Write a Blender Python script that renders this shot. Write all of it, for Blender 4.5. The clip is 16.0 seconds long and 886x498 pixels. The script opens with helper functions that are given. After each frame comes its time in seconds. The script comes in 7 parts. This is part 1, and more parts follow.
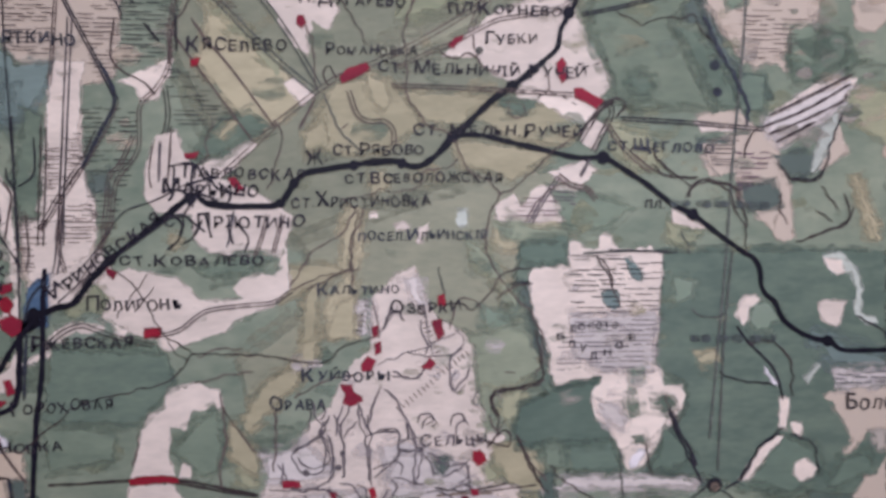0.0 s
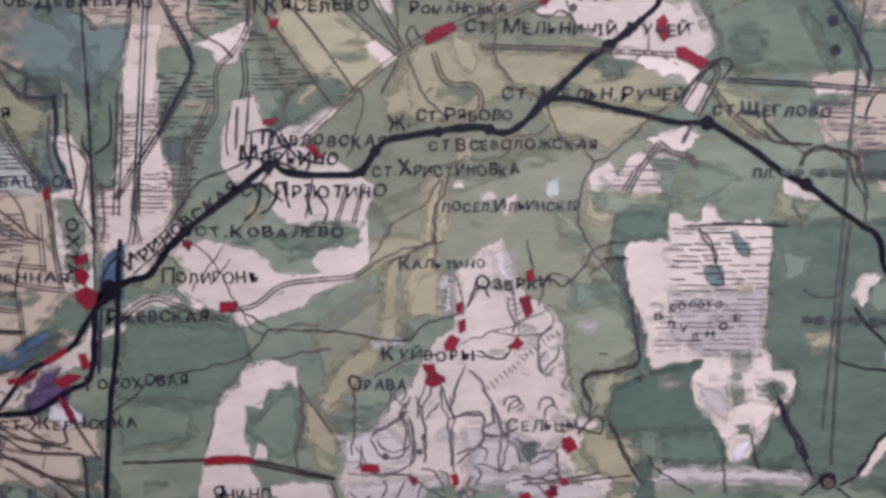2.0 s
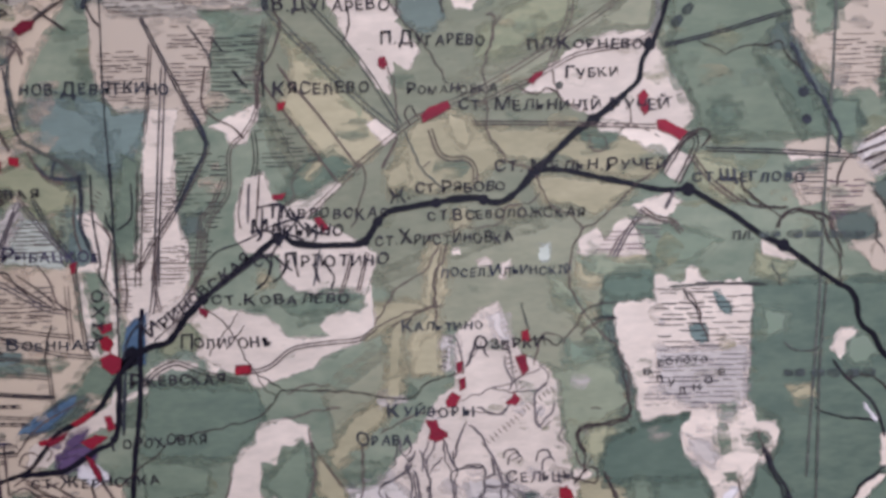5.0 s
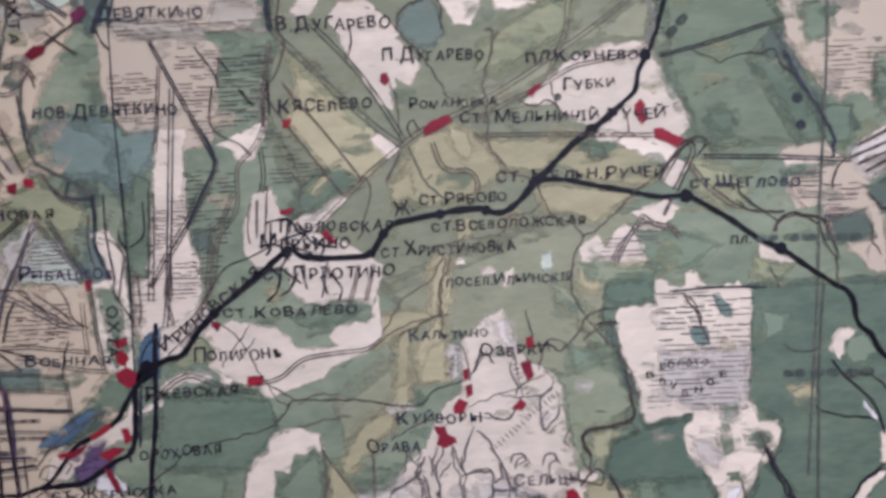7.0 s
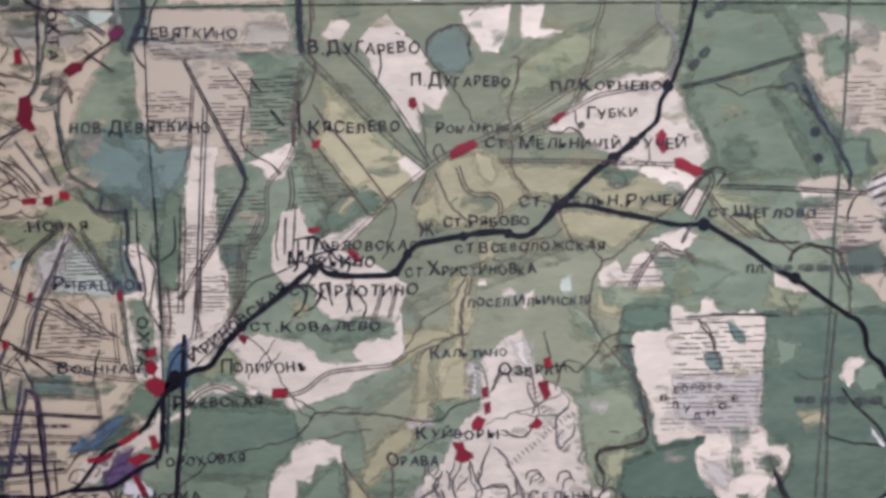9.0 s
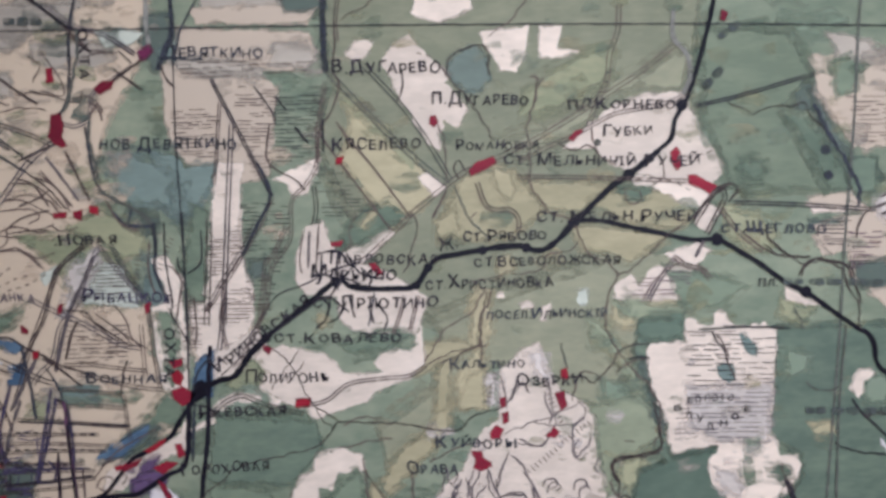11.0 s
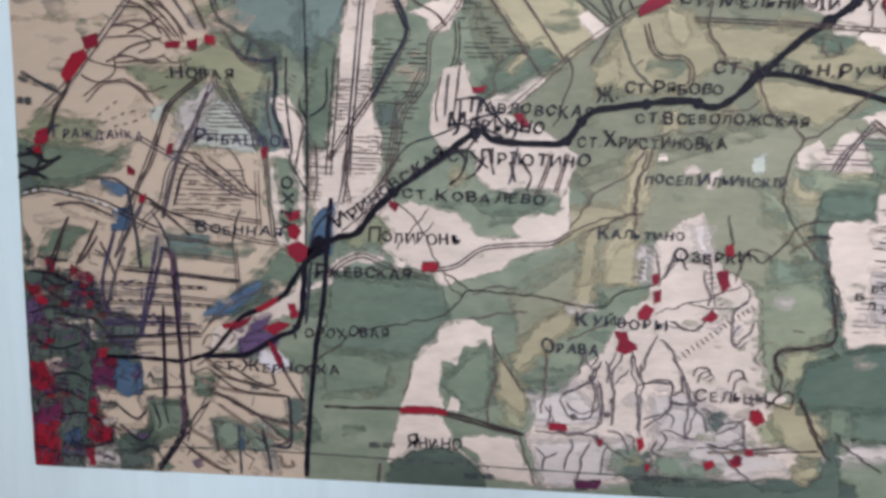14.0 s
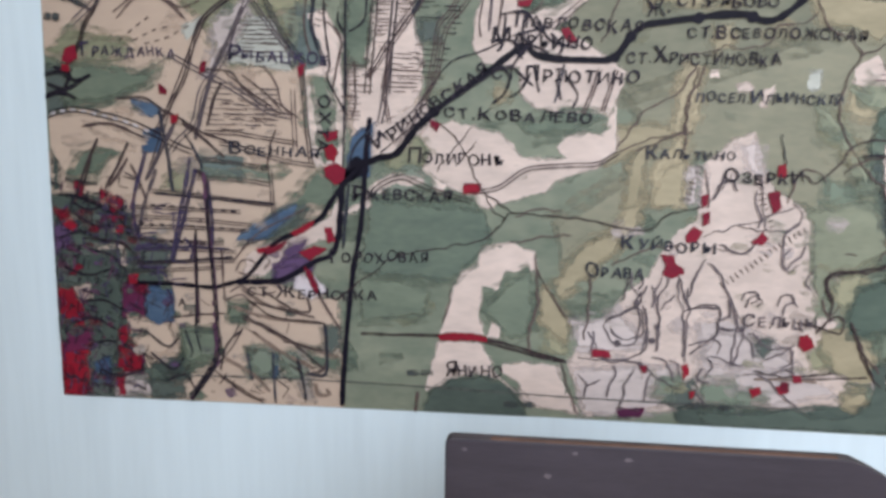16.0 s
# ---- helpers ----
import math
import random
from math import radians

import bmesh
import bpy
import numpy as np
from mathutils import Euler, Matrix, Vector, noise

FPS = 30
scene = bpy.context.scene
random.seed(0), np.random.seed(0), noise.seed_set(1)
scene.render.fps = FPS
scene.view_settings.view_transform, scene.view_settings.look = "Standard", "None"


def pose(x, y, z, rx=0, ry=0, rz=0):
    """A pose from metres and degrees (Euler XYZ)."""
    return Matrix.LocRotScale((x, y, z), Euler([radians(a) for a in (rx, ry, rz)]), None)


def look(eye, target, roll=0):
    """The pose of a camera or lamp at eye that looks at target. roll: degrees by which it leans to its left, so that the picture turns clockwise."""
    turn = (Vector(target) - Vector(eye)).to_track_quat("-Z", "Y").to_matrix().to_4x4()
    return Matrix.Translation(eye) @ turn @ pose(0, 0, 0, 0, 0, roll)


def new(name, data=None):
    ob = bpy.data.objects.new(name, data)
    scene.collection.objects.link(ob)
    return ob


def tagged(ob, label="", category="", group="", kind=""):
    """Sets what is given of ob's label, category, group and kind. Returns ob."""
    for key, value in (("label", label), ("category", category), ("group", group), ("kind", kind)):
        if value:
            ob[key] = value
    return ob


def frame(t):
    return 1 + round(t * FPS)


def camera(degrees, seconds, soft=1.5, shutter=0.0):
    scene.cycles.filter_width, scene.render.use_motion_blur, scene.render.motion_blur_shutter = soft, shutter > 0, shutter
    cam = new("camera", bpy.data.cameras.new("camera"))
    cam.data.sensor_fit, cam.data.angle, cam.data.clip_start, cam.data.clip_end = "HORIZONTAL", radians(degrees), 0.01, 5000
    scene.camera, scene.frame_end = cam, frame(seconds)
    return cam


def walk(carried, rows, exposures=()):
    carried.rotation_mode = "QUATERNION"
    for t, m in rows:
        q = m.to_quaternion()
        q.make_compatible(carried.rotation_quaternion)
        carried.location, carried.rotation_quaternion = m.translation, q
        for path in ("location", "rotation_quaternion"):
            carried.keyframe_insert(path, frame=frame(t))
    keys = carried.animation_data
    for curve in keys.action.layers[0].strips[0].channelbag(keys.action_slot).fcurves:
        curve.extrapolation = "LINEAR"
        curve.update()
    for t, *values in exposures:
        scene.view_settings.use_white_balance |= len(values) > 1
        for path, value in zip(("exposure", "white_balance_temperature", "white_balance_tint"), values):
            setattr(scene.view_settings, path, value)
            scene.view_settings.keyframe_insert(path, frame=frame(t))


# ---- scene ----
# ---- camera ----
cam = camera(59.1, 16.0, soft=3.3, shutter=0.5)
PATH = [
    (0, (1.314, -1.493, 1.421), (1.407, 0.501, 1.298), -1.8),
    (0.5, (1.29, -1.461, 1.437), (1.34, 0.535, 1.314), -1.7),
    (1, (1.277, -1.469, 1.4), (1.246, 0.529, 1.334), -2.1),
    (1.5, (1.261, -1.434, 1.405), (1.232, 0.561, 1.269), -1.9),
    (2, (1.254, -1.406, 1.37), (1.209, 0.589, 1.247), -1.7),
    (2.5, (1.253, -1.385, 1.349), (1.2, 0.611, 1.222), -1.6),
    (3, (1.271, -1.369, 1.392), (1.254, 0.628, 1.279), -1.8),
    (3.5, (1.286, -1.392, 1.437), (1.275, 0.606, 1.356), -2.4),
    (4, (1.283, -1.425, 1.451), (1.273, 0.574, 1.396), -2.5),
    (4.2, (1.284, -1.437, 1.454), (1.261, 0.562, 1.379), -2.6),
    (6.3, (1.282, -1.557, 1.479), (1.17, 0.438, 1.393), -3.1),
    (6.5, (1.266, -1.551, 1.463), (1.15, 0.444, 1.389), -3.1),
    (7, (1.291, -1.53, 1.485), (1.2, 0.467, 1.406), -4.2),
    (7.5, (1.302, -1.518, 1.498), (1.247, 0.48, 1.434), -4.6),
    (8, (1.284, -1.53, 1.528), (1.23, 0.468, 1.459), -4.7),
    (8.5, (1.251, -1.55, 1.542), (1.156, 0.445, 1.44), -4.1),
    (9, (1.261, -1.571, 1.546), (1.156, 0.424, 1.448), -2.8),
    (9.2, (1.256, -1.577, 1.546), (1.155, 0.419, 1.483), -1.5),
    (11.3, (1.212, -1.618, 1.581), (1.096, 0.376, 1.482), -3.0),
    (11.5, (1.198, -1.619, 1.593), (1.07, 0.374, 1.485), -2.9),
    (12, (1.175, -1.615, 1.576), (1.048, 0.379, 1.477), -2.6),
    (12.5, (1.143, -1.595, 1.512), (1.0, 0.395, 1.37), -1.7),
    (13, (1.131, -1.509, 1.462), (0.919, 0.46, 1.183), -0.4),
    (13.5, (1.078, -1.462, 1.412), (0.872, 0.51, 1.151), 0.2),
    (14, (1.027, -1.462, 1.408), (0.794, 0.508, 1.159), 0.3),
    (14.5, (1.002, -1.443, 1.394), (0.774, 0.525, 1.123), 0.3),
    (15, (0.963, -1.446, 1.353), (0.734, 0.52, 1.069), 0.5),
    (15.5, (0.947, -1.446, 1.323), (0.718, 0.519, 1.031), 0.6),
    (16, (0.945, -1.448, 1.295), (0.718, 0.516, 0.996), 0.6),
]
walk(cam, [(t, look(eye, target, roll)) for t, eye, target, roll in PATH],
     exposures=[(0, -0.02, 6230, 16), (4, 0.02, 6210, 15), (7, 0.09, 6250, 10), (9, 0.12, 6290, 8), (12.5, 0.15, 6300, 6), (16, 0.14, 6460, 9)])

# ---- world, sky, added lamp, exposure ----
world = bpy.data.worlds.new("world")
world.use_nodes = True
scene.world = world
wn = world.node_tree.nodes
sky = wn.new("ShaderNodeTexSky")
sky.sky_type = "NISHITA"
sky.sun_disc = False
sky.sun_elevation, sky.sun_rotation = radians(35), radians(60)
wn["Background"].inputs[1].default_value = 0.12
world.node_tree.links.new(sky.outputs[0], wn["Background"].inputs[0])

WEST, EAST, SOUTH, TOP = -2.2, 4.6, -2.5, 3.0     # the room, metres; the map hangs on the wall y = 0
LIGHT_OPENING = (0.82, 2.42, 1.25, 2.45)                    # unseen opening behind the camera, added and placed to light the map
# area lamp with no known source, added in that opening to light the map
lamp = bpy.data.lights.new("added_area_light", "AREA")
lamp.shape, lamp.size, lamp.size_y = "RECTANGLE", LIGHT_OPENING[1] - LIGHT_OPENING[0], LIGHT_OPENING[3] - LIGHT_OPENING[2]
lamp.energy, lamp.color = 84, (0.80, 0.882, 1.0)
lamp_ob = new("added_area_light", lamp)
lamp_ob.matrix_world = look(((LIGHT_OPENING[0] + LIGHT_OPENING[1]) / 2, SOUTH + 0.02, (LIGHT_OPENING[2] + LIGHT_OPENING[3]) / 2), ((LIGHT_OPENING[0] + LIGHT_OPENING[1]) / 2 - 0.05, 0, 1.0))


# ---- materials ----
def lin(r, g, b):
    return tuple((c / 255 / 12.92) if c < 11 else ((c / 255 + 0.055) / 1.055) ** 2.4 for c in (r, g, b)) + (1,)


def surface(name, rgb, rough=0.6, spread=0.25, coarse=9.0, fine=70.0, stretch=(1, 1, 1), bump=0.05, spec=0.3, vary=0.08, metal=0.0, hue=None, deep=(1, 1, 1), thin=0.0, coats=False):
    """A painted, printed or plastered surface: its colour, stained at two scales."""
    m = bpy.data.materials.new(name)
    m.use_nodes = True
    n, k = m.node_tree.nodes, m.node_tree.links
    b = n["Principled BSDF"]
    geo, sc = n.new("ShaderNodeNewGeometry"), n.new("ShaderNodeVectorMath")
    sc.operation = "MULTIPLY"
    sc.inputs[1].default_value = stretch
    k.new(geo.outputs["Position"], sc.inputs[0])
    info = n.new("ShaderNodeObjectInfo")
    off = n.new("ShaderNodeVectorMath")
    off.operation = "MULTIPLY_ADD"
    off.inputs[1].default_value = (1, 1, 1)
    k.new(sc.outputs[0], off.inputs[0])
    mulr = n.new("ShaderNodeMath")
    mulr.operation = "MULTIPLY"
    mulr.inputs[1].default_value = 9.0
    k.new(info.outputs["Random"], mulr.inputs[0])
    k.new(mulr.outputs[0], off.inputs[2])
    a, c = n.new("ShaderNodeTexNoise"), n.new("ShaderNodeTexNoise")
    a.inputs["Scale"].default_value, a.inputs["Detail"].default_value = coarse, 3
    c.inputs["Scale"].default_value, c.inputs["Detail"].default_value = fine, 4
    k.new(off.outputs[0], a.inputs["Vector"])
    k.new(off.outputs[0], c.inputs["Vector"])
    add = n.new("ShaderNodeMath")
    add.operation = "MULTIPLY_ADD"
    add.inputs[1].default_value = 0.6
    k.new(a.outputs["Fac"], add.inputs[0])
    half = n.new("ShaderNodeMath")
    half.operation = "MULTIPLY"
    half.inputs[1].default_value = 0.4
    k.new(c.outputs["Fac"], half.inputs[0])
    k.new(half.outputs[0], add.inputs[2])
    rnd = n.new("ShaderNodeMath")
    rnd.operation = "MULTIPLY_ADD"
    rnd.inputs[1].default_value = vary * 4
    k.new(info.outputs["Random"], rnd.inputs[0])
    k.new(add.outputs[0], rnd.inputs[2])
    ramp = n.new("ShaderNodeMapRange")
    ramp.inputs[1].default_value, ramp.inputs[2].default_value = 0.3 + vary * 2, 0.7 + vary * 2
    k.new(rnd.outputs[0], ramp.inputs[0])
    mix = n.new("ShaderNodeMix")
    mix.data_type = "RGBA"
    base = tuple(x * d for x, d in zip(lin(*rgb), deep)) + (1,)
    other = tuple(x * d for x, d in zip(lin(*hue), deep)) + (1,) if hue else tuple(min(1, x * (1 + spread)) for x in base[:3]) + (1,)
    mix.inputs[6].default_value = tuple(x * (1 - spread) for x in base[:3]) + (1,)
    mix.inputs[7].default_value = other
    k.new(ramp.outputs[0], mix.inputs[0])
    k.new(mix.outputs[2], b.inputs["Base Color"])
    b.inputs["Roughness"].default_value = rough
    b.inputs["Metallic"].default_value = metal
    b.inputs["Specular IOR Level"].default_value = spec
    if bump:
        bn = n.new("ShaderNodeBump")
        bn.inputs["Strength"].default_value = bump
        bn.inputs["Distance"].default_value = 0.002
        k.new(c.outputs["Fac"], bn.inputs["Height"])
        k.new(bn.outputs[0], b.inputs["Normal"])
    if coats:
        # brush coats: the outer ones of a patch are thin and broken, the inner one covers
        patch, clear = n.new("ShaderNodeTexNoise"), n.new("ShaderNodeBsdfTransparent")
        patch.inputs["Scale"].default_value, patch.inputs["Detail"].default_value = 36, 4
        k.new(off.outputs[0], patch.inputs["Vector"])
        coat = n.new("ShaderNodeAttribute")
        coat.attribute_name = "coat"
        cover = n.new("ShaderNodeMath")
        cover.operation = "MULTIPLY_ADD"
        cover.use_clamp = True
        cover.inputs[1].default_value = -2.2
        sumc = n.new("ShaderNodeMath")
        sumc.operation = "MULTIPLY_ADD"
        sumc.inputs[1].default_value, sumc.inputs[2].default_value = 2.6, 0.55
        k.new(coat.outputs["Fac"], sumc.inputs[0])
        k.new(patch.outputs["Fac"], cover.inputs[0])
        k.new(sumc.outputs[0], cover.inputs[2])
        blend = n.new("ShaderNodeMixShader")
        k.new(cover.outputs[0], blend.inputs[0])
        k.new(clear.outputs[0], blend.inputs[1])
        k.new(b.outputs[0], blend.inputs[2])
        k.new(blend.outputs[0], n["Material Output"].inputs["Surface"])
    if thin:
        # ink and paint that lie thin here and there, so that the ground shows through
        patch, clear, cover = n.new("ShaderNodeTexNoise"), n.new("ShaderNodeBsdfTransparent"), n.new("ShaderNodeMapRange")
        patch.inputs["Scale"].default_value, patch.inputs["Detail"].default_value = 55, 3
        cover.inputs[1].default_value, cover.inputs[2].default_value = 0.35, 0.6
        cover.inputs[3].default_value, cover.inputs[4].default_value = 1 - thin, 1.0
        k.new(off.outputs[0], patch.inputs["Vector"])
        k.new(patch.outputs["Fac"], cover.inputs[0])
        blend = n.new("ShaderNodeMixShader")
        k.new(cover.outputs[0], blend.inputs[0])
        k.new(clear.outputs[0], blend.inputs[1])
        k.new(b.outputs[0], blend.inputs[2])
        k.new(blend.outputs[0], n["Material Output"].inputs["Surface"])
    return m


MAP_TONE = (0.845, 0.81, 0.865)      # dulls all the map's colours alike, to set them against the wall
PAINTS = {"mist": (186, 187, 172), "beige": (212, 189, 164), "cream": (220, 201, 184), "pale": (226, 216, 212), "olive": (144, 146, 116), "ochre": (167, 157, 125),
          "sage": (142, 151, 132), "fern": (98, 112, 98), "reed": (146, 150, 124), "lawn": (118, 128, 107), "sedge": (134, 135, 112), "pine": (94, 109, 95), "tarn": (116, 129, 122), "moss": (102, 115, 98), "forest": (74, 85, 78), "grey": (172, 160, 146), "water": (116, 126, 116),
          "blue": (119, 132, 124), "azure": (66, 90, 116), "rose": (208, 188, 168), "slate": (104, 113, 104), "lilac": (202, 189, 179), "violet": (98, 76, 106),
          "plum": (80, 40, 70), "crimson": (110, 27, 46), "red": (142, 27, 44)}
SECOND = {"olive": (164, 160, 128), "fern": (118, 130, 110), "lawn": (133, 139, 116), "sedge": (150, 147, 122), "pine": (106, 120, 103), "moss": (126, 136, 114), "sage": (126, 138, 117), "ochre": (184, 171, 138), "beige": (206, 184, 160), "slate": (90, 99, 90), "forest": (92, 104, 92),
          "crimson": (140, 31, 50), "plum": (110, 42, 74), "azure": (94, 114, 132), "rose": (194, 175, 155)}
INKS = {"pen": (46, 40, 48), "faint": (74, 78, 76), "ink": (42, 37, 46), "rail": (20, 16, 28), "umber": (92, 76, 72), "umberdark": (64, 52, 52), "dusk": (86, 86, 80), "stone": (138, 134, 126),
        "stoneink": (98, 88, 90), "slateink": (56, 57, 66), "violetink": (70, 62, 84), "plumline": (92, 62, 82), "taupe": (130, 112, 98), "pale": (222, 214, 208)}
FEATHER = {"fern": 1.2, "lawn": 2.2, "sedge": 2.5, "pine": 1.7, "reed": 1.5, "tarn": 0.25, "mist": 0.4, "rose": 0.5, "olive": 1.7, "ochre": 1.3, "sage": 1.6, "moss": 1.6, "beige": 1.0, "forest": 0.9, "cream": 0.3, "pale": 0.25, "crimson": 0.25, "red": 0.2, "plum": 0.35, "azure": 0.5, "blue": 2.0, "slate": 1.3, "grey": 1.4, "lilac": 1.6}
paint = {k: surface("paint_" + k, c, 0.62, 0.16, 16, 70, (0.6, 1, 1.6), 0.03, 0.15, deep=MAP_TONE, hue=SECOND.get(k), coats=True) for k, c in PAINTS.items()}
ink = {k: surface("ink_" + k, c, 0.6, 0.3, 40, 160, (1, 1, 1), 0.0, 0.12, deep=MAP_TONE, thin={"rail": 0.0, "pen": 0.5, "faint": 0.75}.get(k, 0.4)) for k, c in INKS.items()}
paper = surface("printed_forest_green", (110, 122, 103), 0.6, 0.10, 7.0, 40, (0.8, 1, 1.5), 0.03, 0.15, 0, hue=(148, 152, 128), deep=MAP_TONE)
plaster = surface("white_plaster", (214, 225, 231), 0.7, 0.06, 2.0, 9.0, (6, 1, 0.5), 0.05, 0.3, 0)
# tone of the unseen walls, held down so that they bounce less light
wall_paint = surface("unseen_wall_tone", (186, 172, 150), 0.75, 0.08, 2.0, 14.0, bump=0.06, vary=0)
ceiling_paint = surface("ceiling_paint", (232, 232, 228), 0.8, 0.04, 2, 30, bump=0.05, vary=0)
floor_wood = surface("floor_wood", (176, 150, 120), 0.45, 0.25, 3, 40, (8, 1, 1), 0.1, 0.4, 0)
varnish = surface("dark_varnished_wood", (54, 48, 54), 0.33, 0.25, 5, 60, (1, 1, 9), 0.08, 0.5, 0)
# paler brown for the board's top edge where it catches light
lit_edge_brown = surface("lit_wood_edge", (104, 76, 64), 0.6, 0.3, 14, 90, (1, 1, 1), 0.2, 0.3, 0)
chip_paint = surface("chipped_varnish", (92, 82, 86), 0.6, 0.2, 30, 120, bump=0.1, vary=0)


# ---- the room: the north wall; all else unseen, added to close it ----
def solid(name, blocks, material):
    """One mesh of boxes that butt: each x0, x1, y0, y1, z0, z1."""
    bm = bmesh.new()
    for x0, x1, y0, y1, z0, z1 in blocks:
        bmesh.ops.create_cube(bm, size=1, matrix=Matrix.Translation(((x0 + x1) / 2, (y0 + y1) / 2, (z0 + z1) / 2)) @ Matrix.Diagonal((x1 - x0, y1 - y0, z1 - z0, 1)))
    me = bpy.data.meshes.new(name)
    bm.to_mesh(me)
    bm.free()
    me.materials.append(material)
    return new(name, me)


wx0, wx1, wz0, wz1 = LIGHT_OPENING
for name, blocks, mat in (
        ("wall_north", [(WEST - 0.2, EAST + 0.2, 0, 0.2, 0, TOP)], plaster),
        ("wall_west", [(WEST - 0.2, WEST, SOUTH, 0, 0, TOP)], wall_paint),
        ("wall_east", [(EAST, EAST + 0.2, SOUTH, 0, 0, TOP)], wall_paint),
        ("wall_south", [(WEST - 0.2, wx0, SOUTH - 0.2, SOUTH, 0, TOP), (wx1, EAST + 0.2, SOUTH - 0.2, SOUTH, 0, TOP),
                        (wx0, wx1, SOUTH - 0.2, SOUTH, 0, wz0), (wx0, wx1, SOUTH - 0.2, SOUTH, wz1, TOP)], wall_paint),
        ("floor", [(WEST - 0.2, EAST + 0.2, SOUTH - 0.2, 0.2, -0.1, 0)], floor_wood),
        ("ceiling", [(WEST - 0.2, EAST + 0.2, SOUTH - 0.2, 0.2, TOP, TOP + 0.1)], ceiling_paint)):
    tagged(solid(name, blocks, mat), kind="structure")

# ---- the wall map: sheet, washes, lines, marks, names; in centimetres from its lower left corner ----
MAP_LOW = 0.75
wall_map = new("wall_map")
wall_map.location = (0, 0, MAP_LOW)
tagged(wall_map, "large hand-painted green and cream paper map pasted on white wall", "map", kind="thing")
layer = [0]


def part(name, bm, material, parent, label=""):
    me = bpy.data.meshes.new(name)
    bm.to_mesh(me)
    bm.free()
    me.materials.append(material)
    ob = new(name, me)
    ob.parent = parent
    if label:
        tagged(ob, label)
    return ob


def on_sheet(name, faces, material, label="", coats=(), parent=None):
    """Flat paint on the sheet: polygons of (u, v) in centimetres, each coat a hair over the one before."""
    bm = bmesh.new()
    mark = bm.verts.layers.float.new("coat")
    for cover, poly in [(None, p) for p in faces] + [(c, p) for c, some in coats for p in some]:
        if cover != on_sheet.last or cover is None and poly is faces[0]:
            layer[0] += 1
        on_sheet.last = cover
        y = -0.0032 - layer[0] * 3.0e-6
        try:
            face = bm.faces.new([bm.verts.new((min(max(u, -0.3 if v < 50 else 0.15), 287) / 100, y, min(max(v, 0.1 + min(max(u, 0), 100) * 0.0045), 158) / 100)) for u, v in poly])
        except ValueError:
            continue
        for v in face.verts:
            v[mark] = 1.0 if cover is None else cover
    return part(name, bm, material, parent or wall_map, label)


on_sheet.last = 1.0


def glide(points, step=0.7):
    """A smooth line through the points."""
    p = [np.array(q, float) for q in points]
    p = [2 * p[0] - p[1], *p, 2 * p[-1] - p[-2]]
    out = []
    for a, b, c, d in zip(p, p[1:], p[2:], p[3:]):
        n = max(1, int(np.linalg.norm(c - b) / step))
        for s in np.arange(n) / n:
            out.append(0.5 * (2 * b + (c - a) * s + (2 * a - 5 * b + 4 * c - d) * s * s + (3 * b - a - 3 * c + d) * s ** 3))
    return out + [p[-2]]


def ribbon(points, width, wobble=0.25, shift=0.0, rough=0.06):
    """Quads along a hand-drawn line."""
    q = glide(points)
    seed = random.random() * 50
    left, right = [], []
    for i, c in enumerate(q):
        d = q[min(i + 1, len(q) - 1)] - q[max(i - 1, 0)]
        d = d / (np.linalg.norm(d) + 1e-9)
        side = np.array((-d[1], d[0]))
        w = width / 2 * (1 + wobble * noise.noise((i * 0.35 + seed, seed, 0))) * (0.7 if i in (0, len(q) - 1) else 1)
        c = c + side * (shift + rough * noise.noise((i * 0.42, seed, 3)))
        left.append(c + side * w)
        right.append(c - side * w)
    return [(left[i], right[i], right[i + 1], left[i + 1]) for i in range(len(q) - 1)]


def line(name, colour, width, points):
    on_sheet(name, ribbon(points, width, 0.4, rough=0.55 if name == "stream_line" else 0.1), ink[colour])


def road(colour, gap, width, points):
    on_sheet("road_line", ribbon(points, width, shift=gap / 2) + ribbon(points, width, shift=-gap / 2), ink[colour])


def dashes(colour, width, points):
    q = glide(points, 0.5)
    faces = []
    for i in range(0, len(q) - 3, 4):
        faces += ribbon([q[i], q[i + 2]], width)
    tagged(on_sheet("dashed_line", faces, ink[colour]), kind="stuff")


def ticks(colour, points):
    q = glide(points, 0.9)
    faces = []
    for a, b in zip(q, q[1:]):
        d = (b - a) / (np.linalg.norm(b - a) + 1e-9)
        faces += ribbon([a, a + np.array((d[1], -d[0])) * random.uniform(0.9, 1.5)], 0.28)
    tagged(on_sheet("slope_hachure", faces, ink[colour]), kind="stuff")


def blot(points, rough=0.34, step=0.45):
    """The outline of a brushed patch, uneven as the brush left it."""
    seed = random.random() * 90
    out = []
    ring = [np.array(p, float) for p in points]
    for a, b in zip(ring, ring[1:] + ring[:1]):
        n = max(1, int(np.linalg.norm(b - a) / step))
        for s in np.arange(n) / n:
            c = a + (b - a) * s
            v = noise.noise_vector((c[0] * 0.45 + seed, c[1] * 0.45, seed)) * rough * 1.6 + noise.noise_vector((c[0] * 1.6, c[1] * 1.6, seed)) * rough + noise.noise_vector((c[0] * 4, c[1] * 4, seed)) * rough * 0.6
            out.append(c + np.array((v[0], v[1])))
    return out


def filled(ring):
    from mathutils.geometry import tessellate_polygon
    return [[ring[i] for i in tri] for tri in tessellate_polygon([[Vector((p[0], p[1], 0)) for p in ring]])]


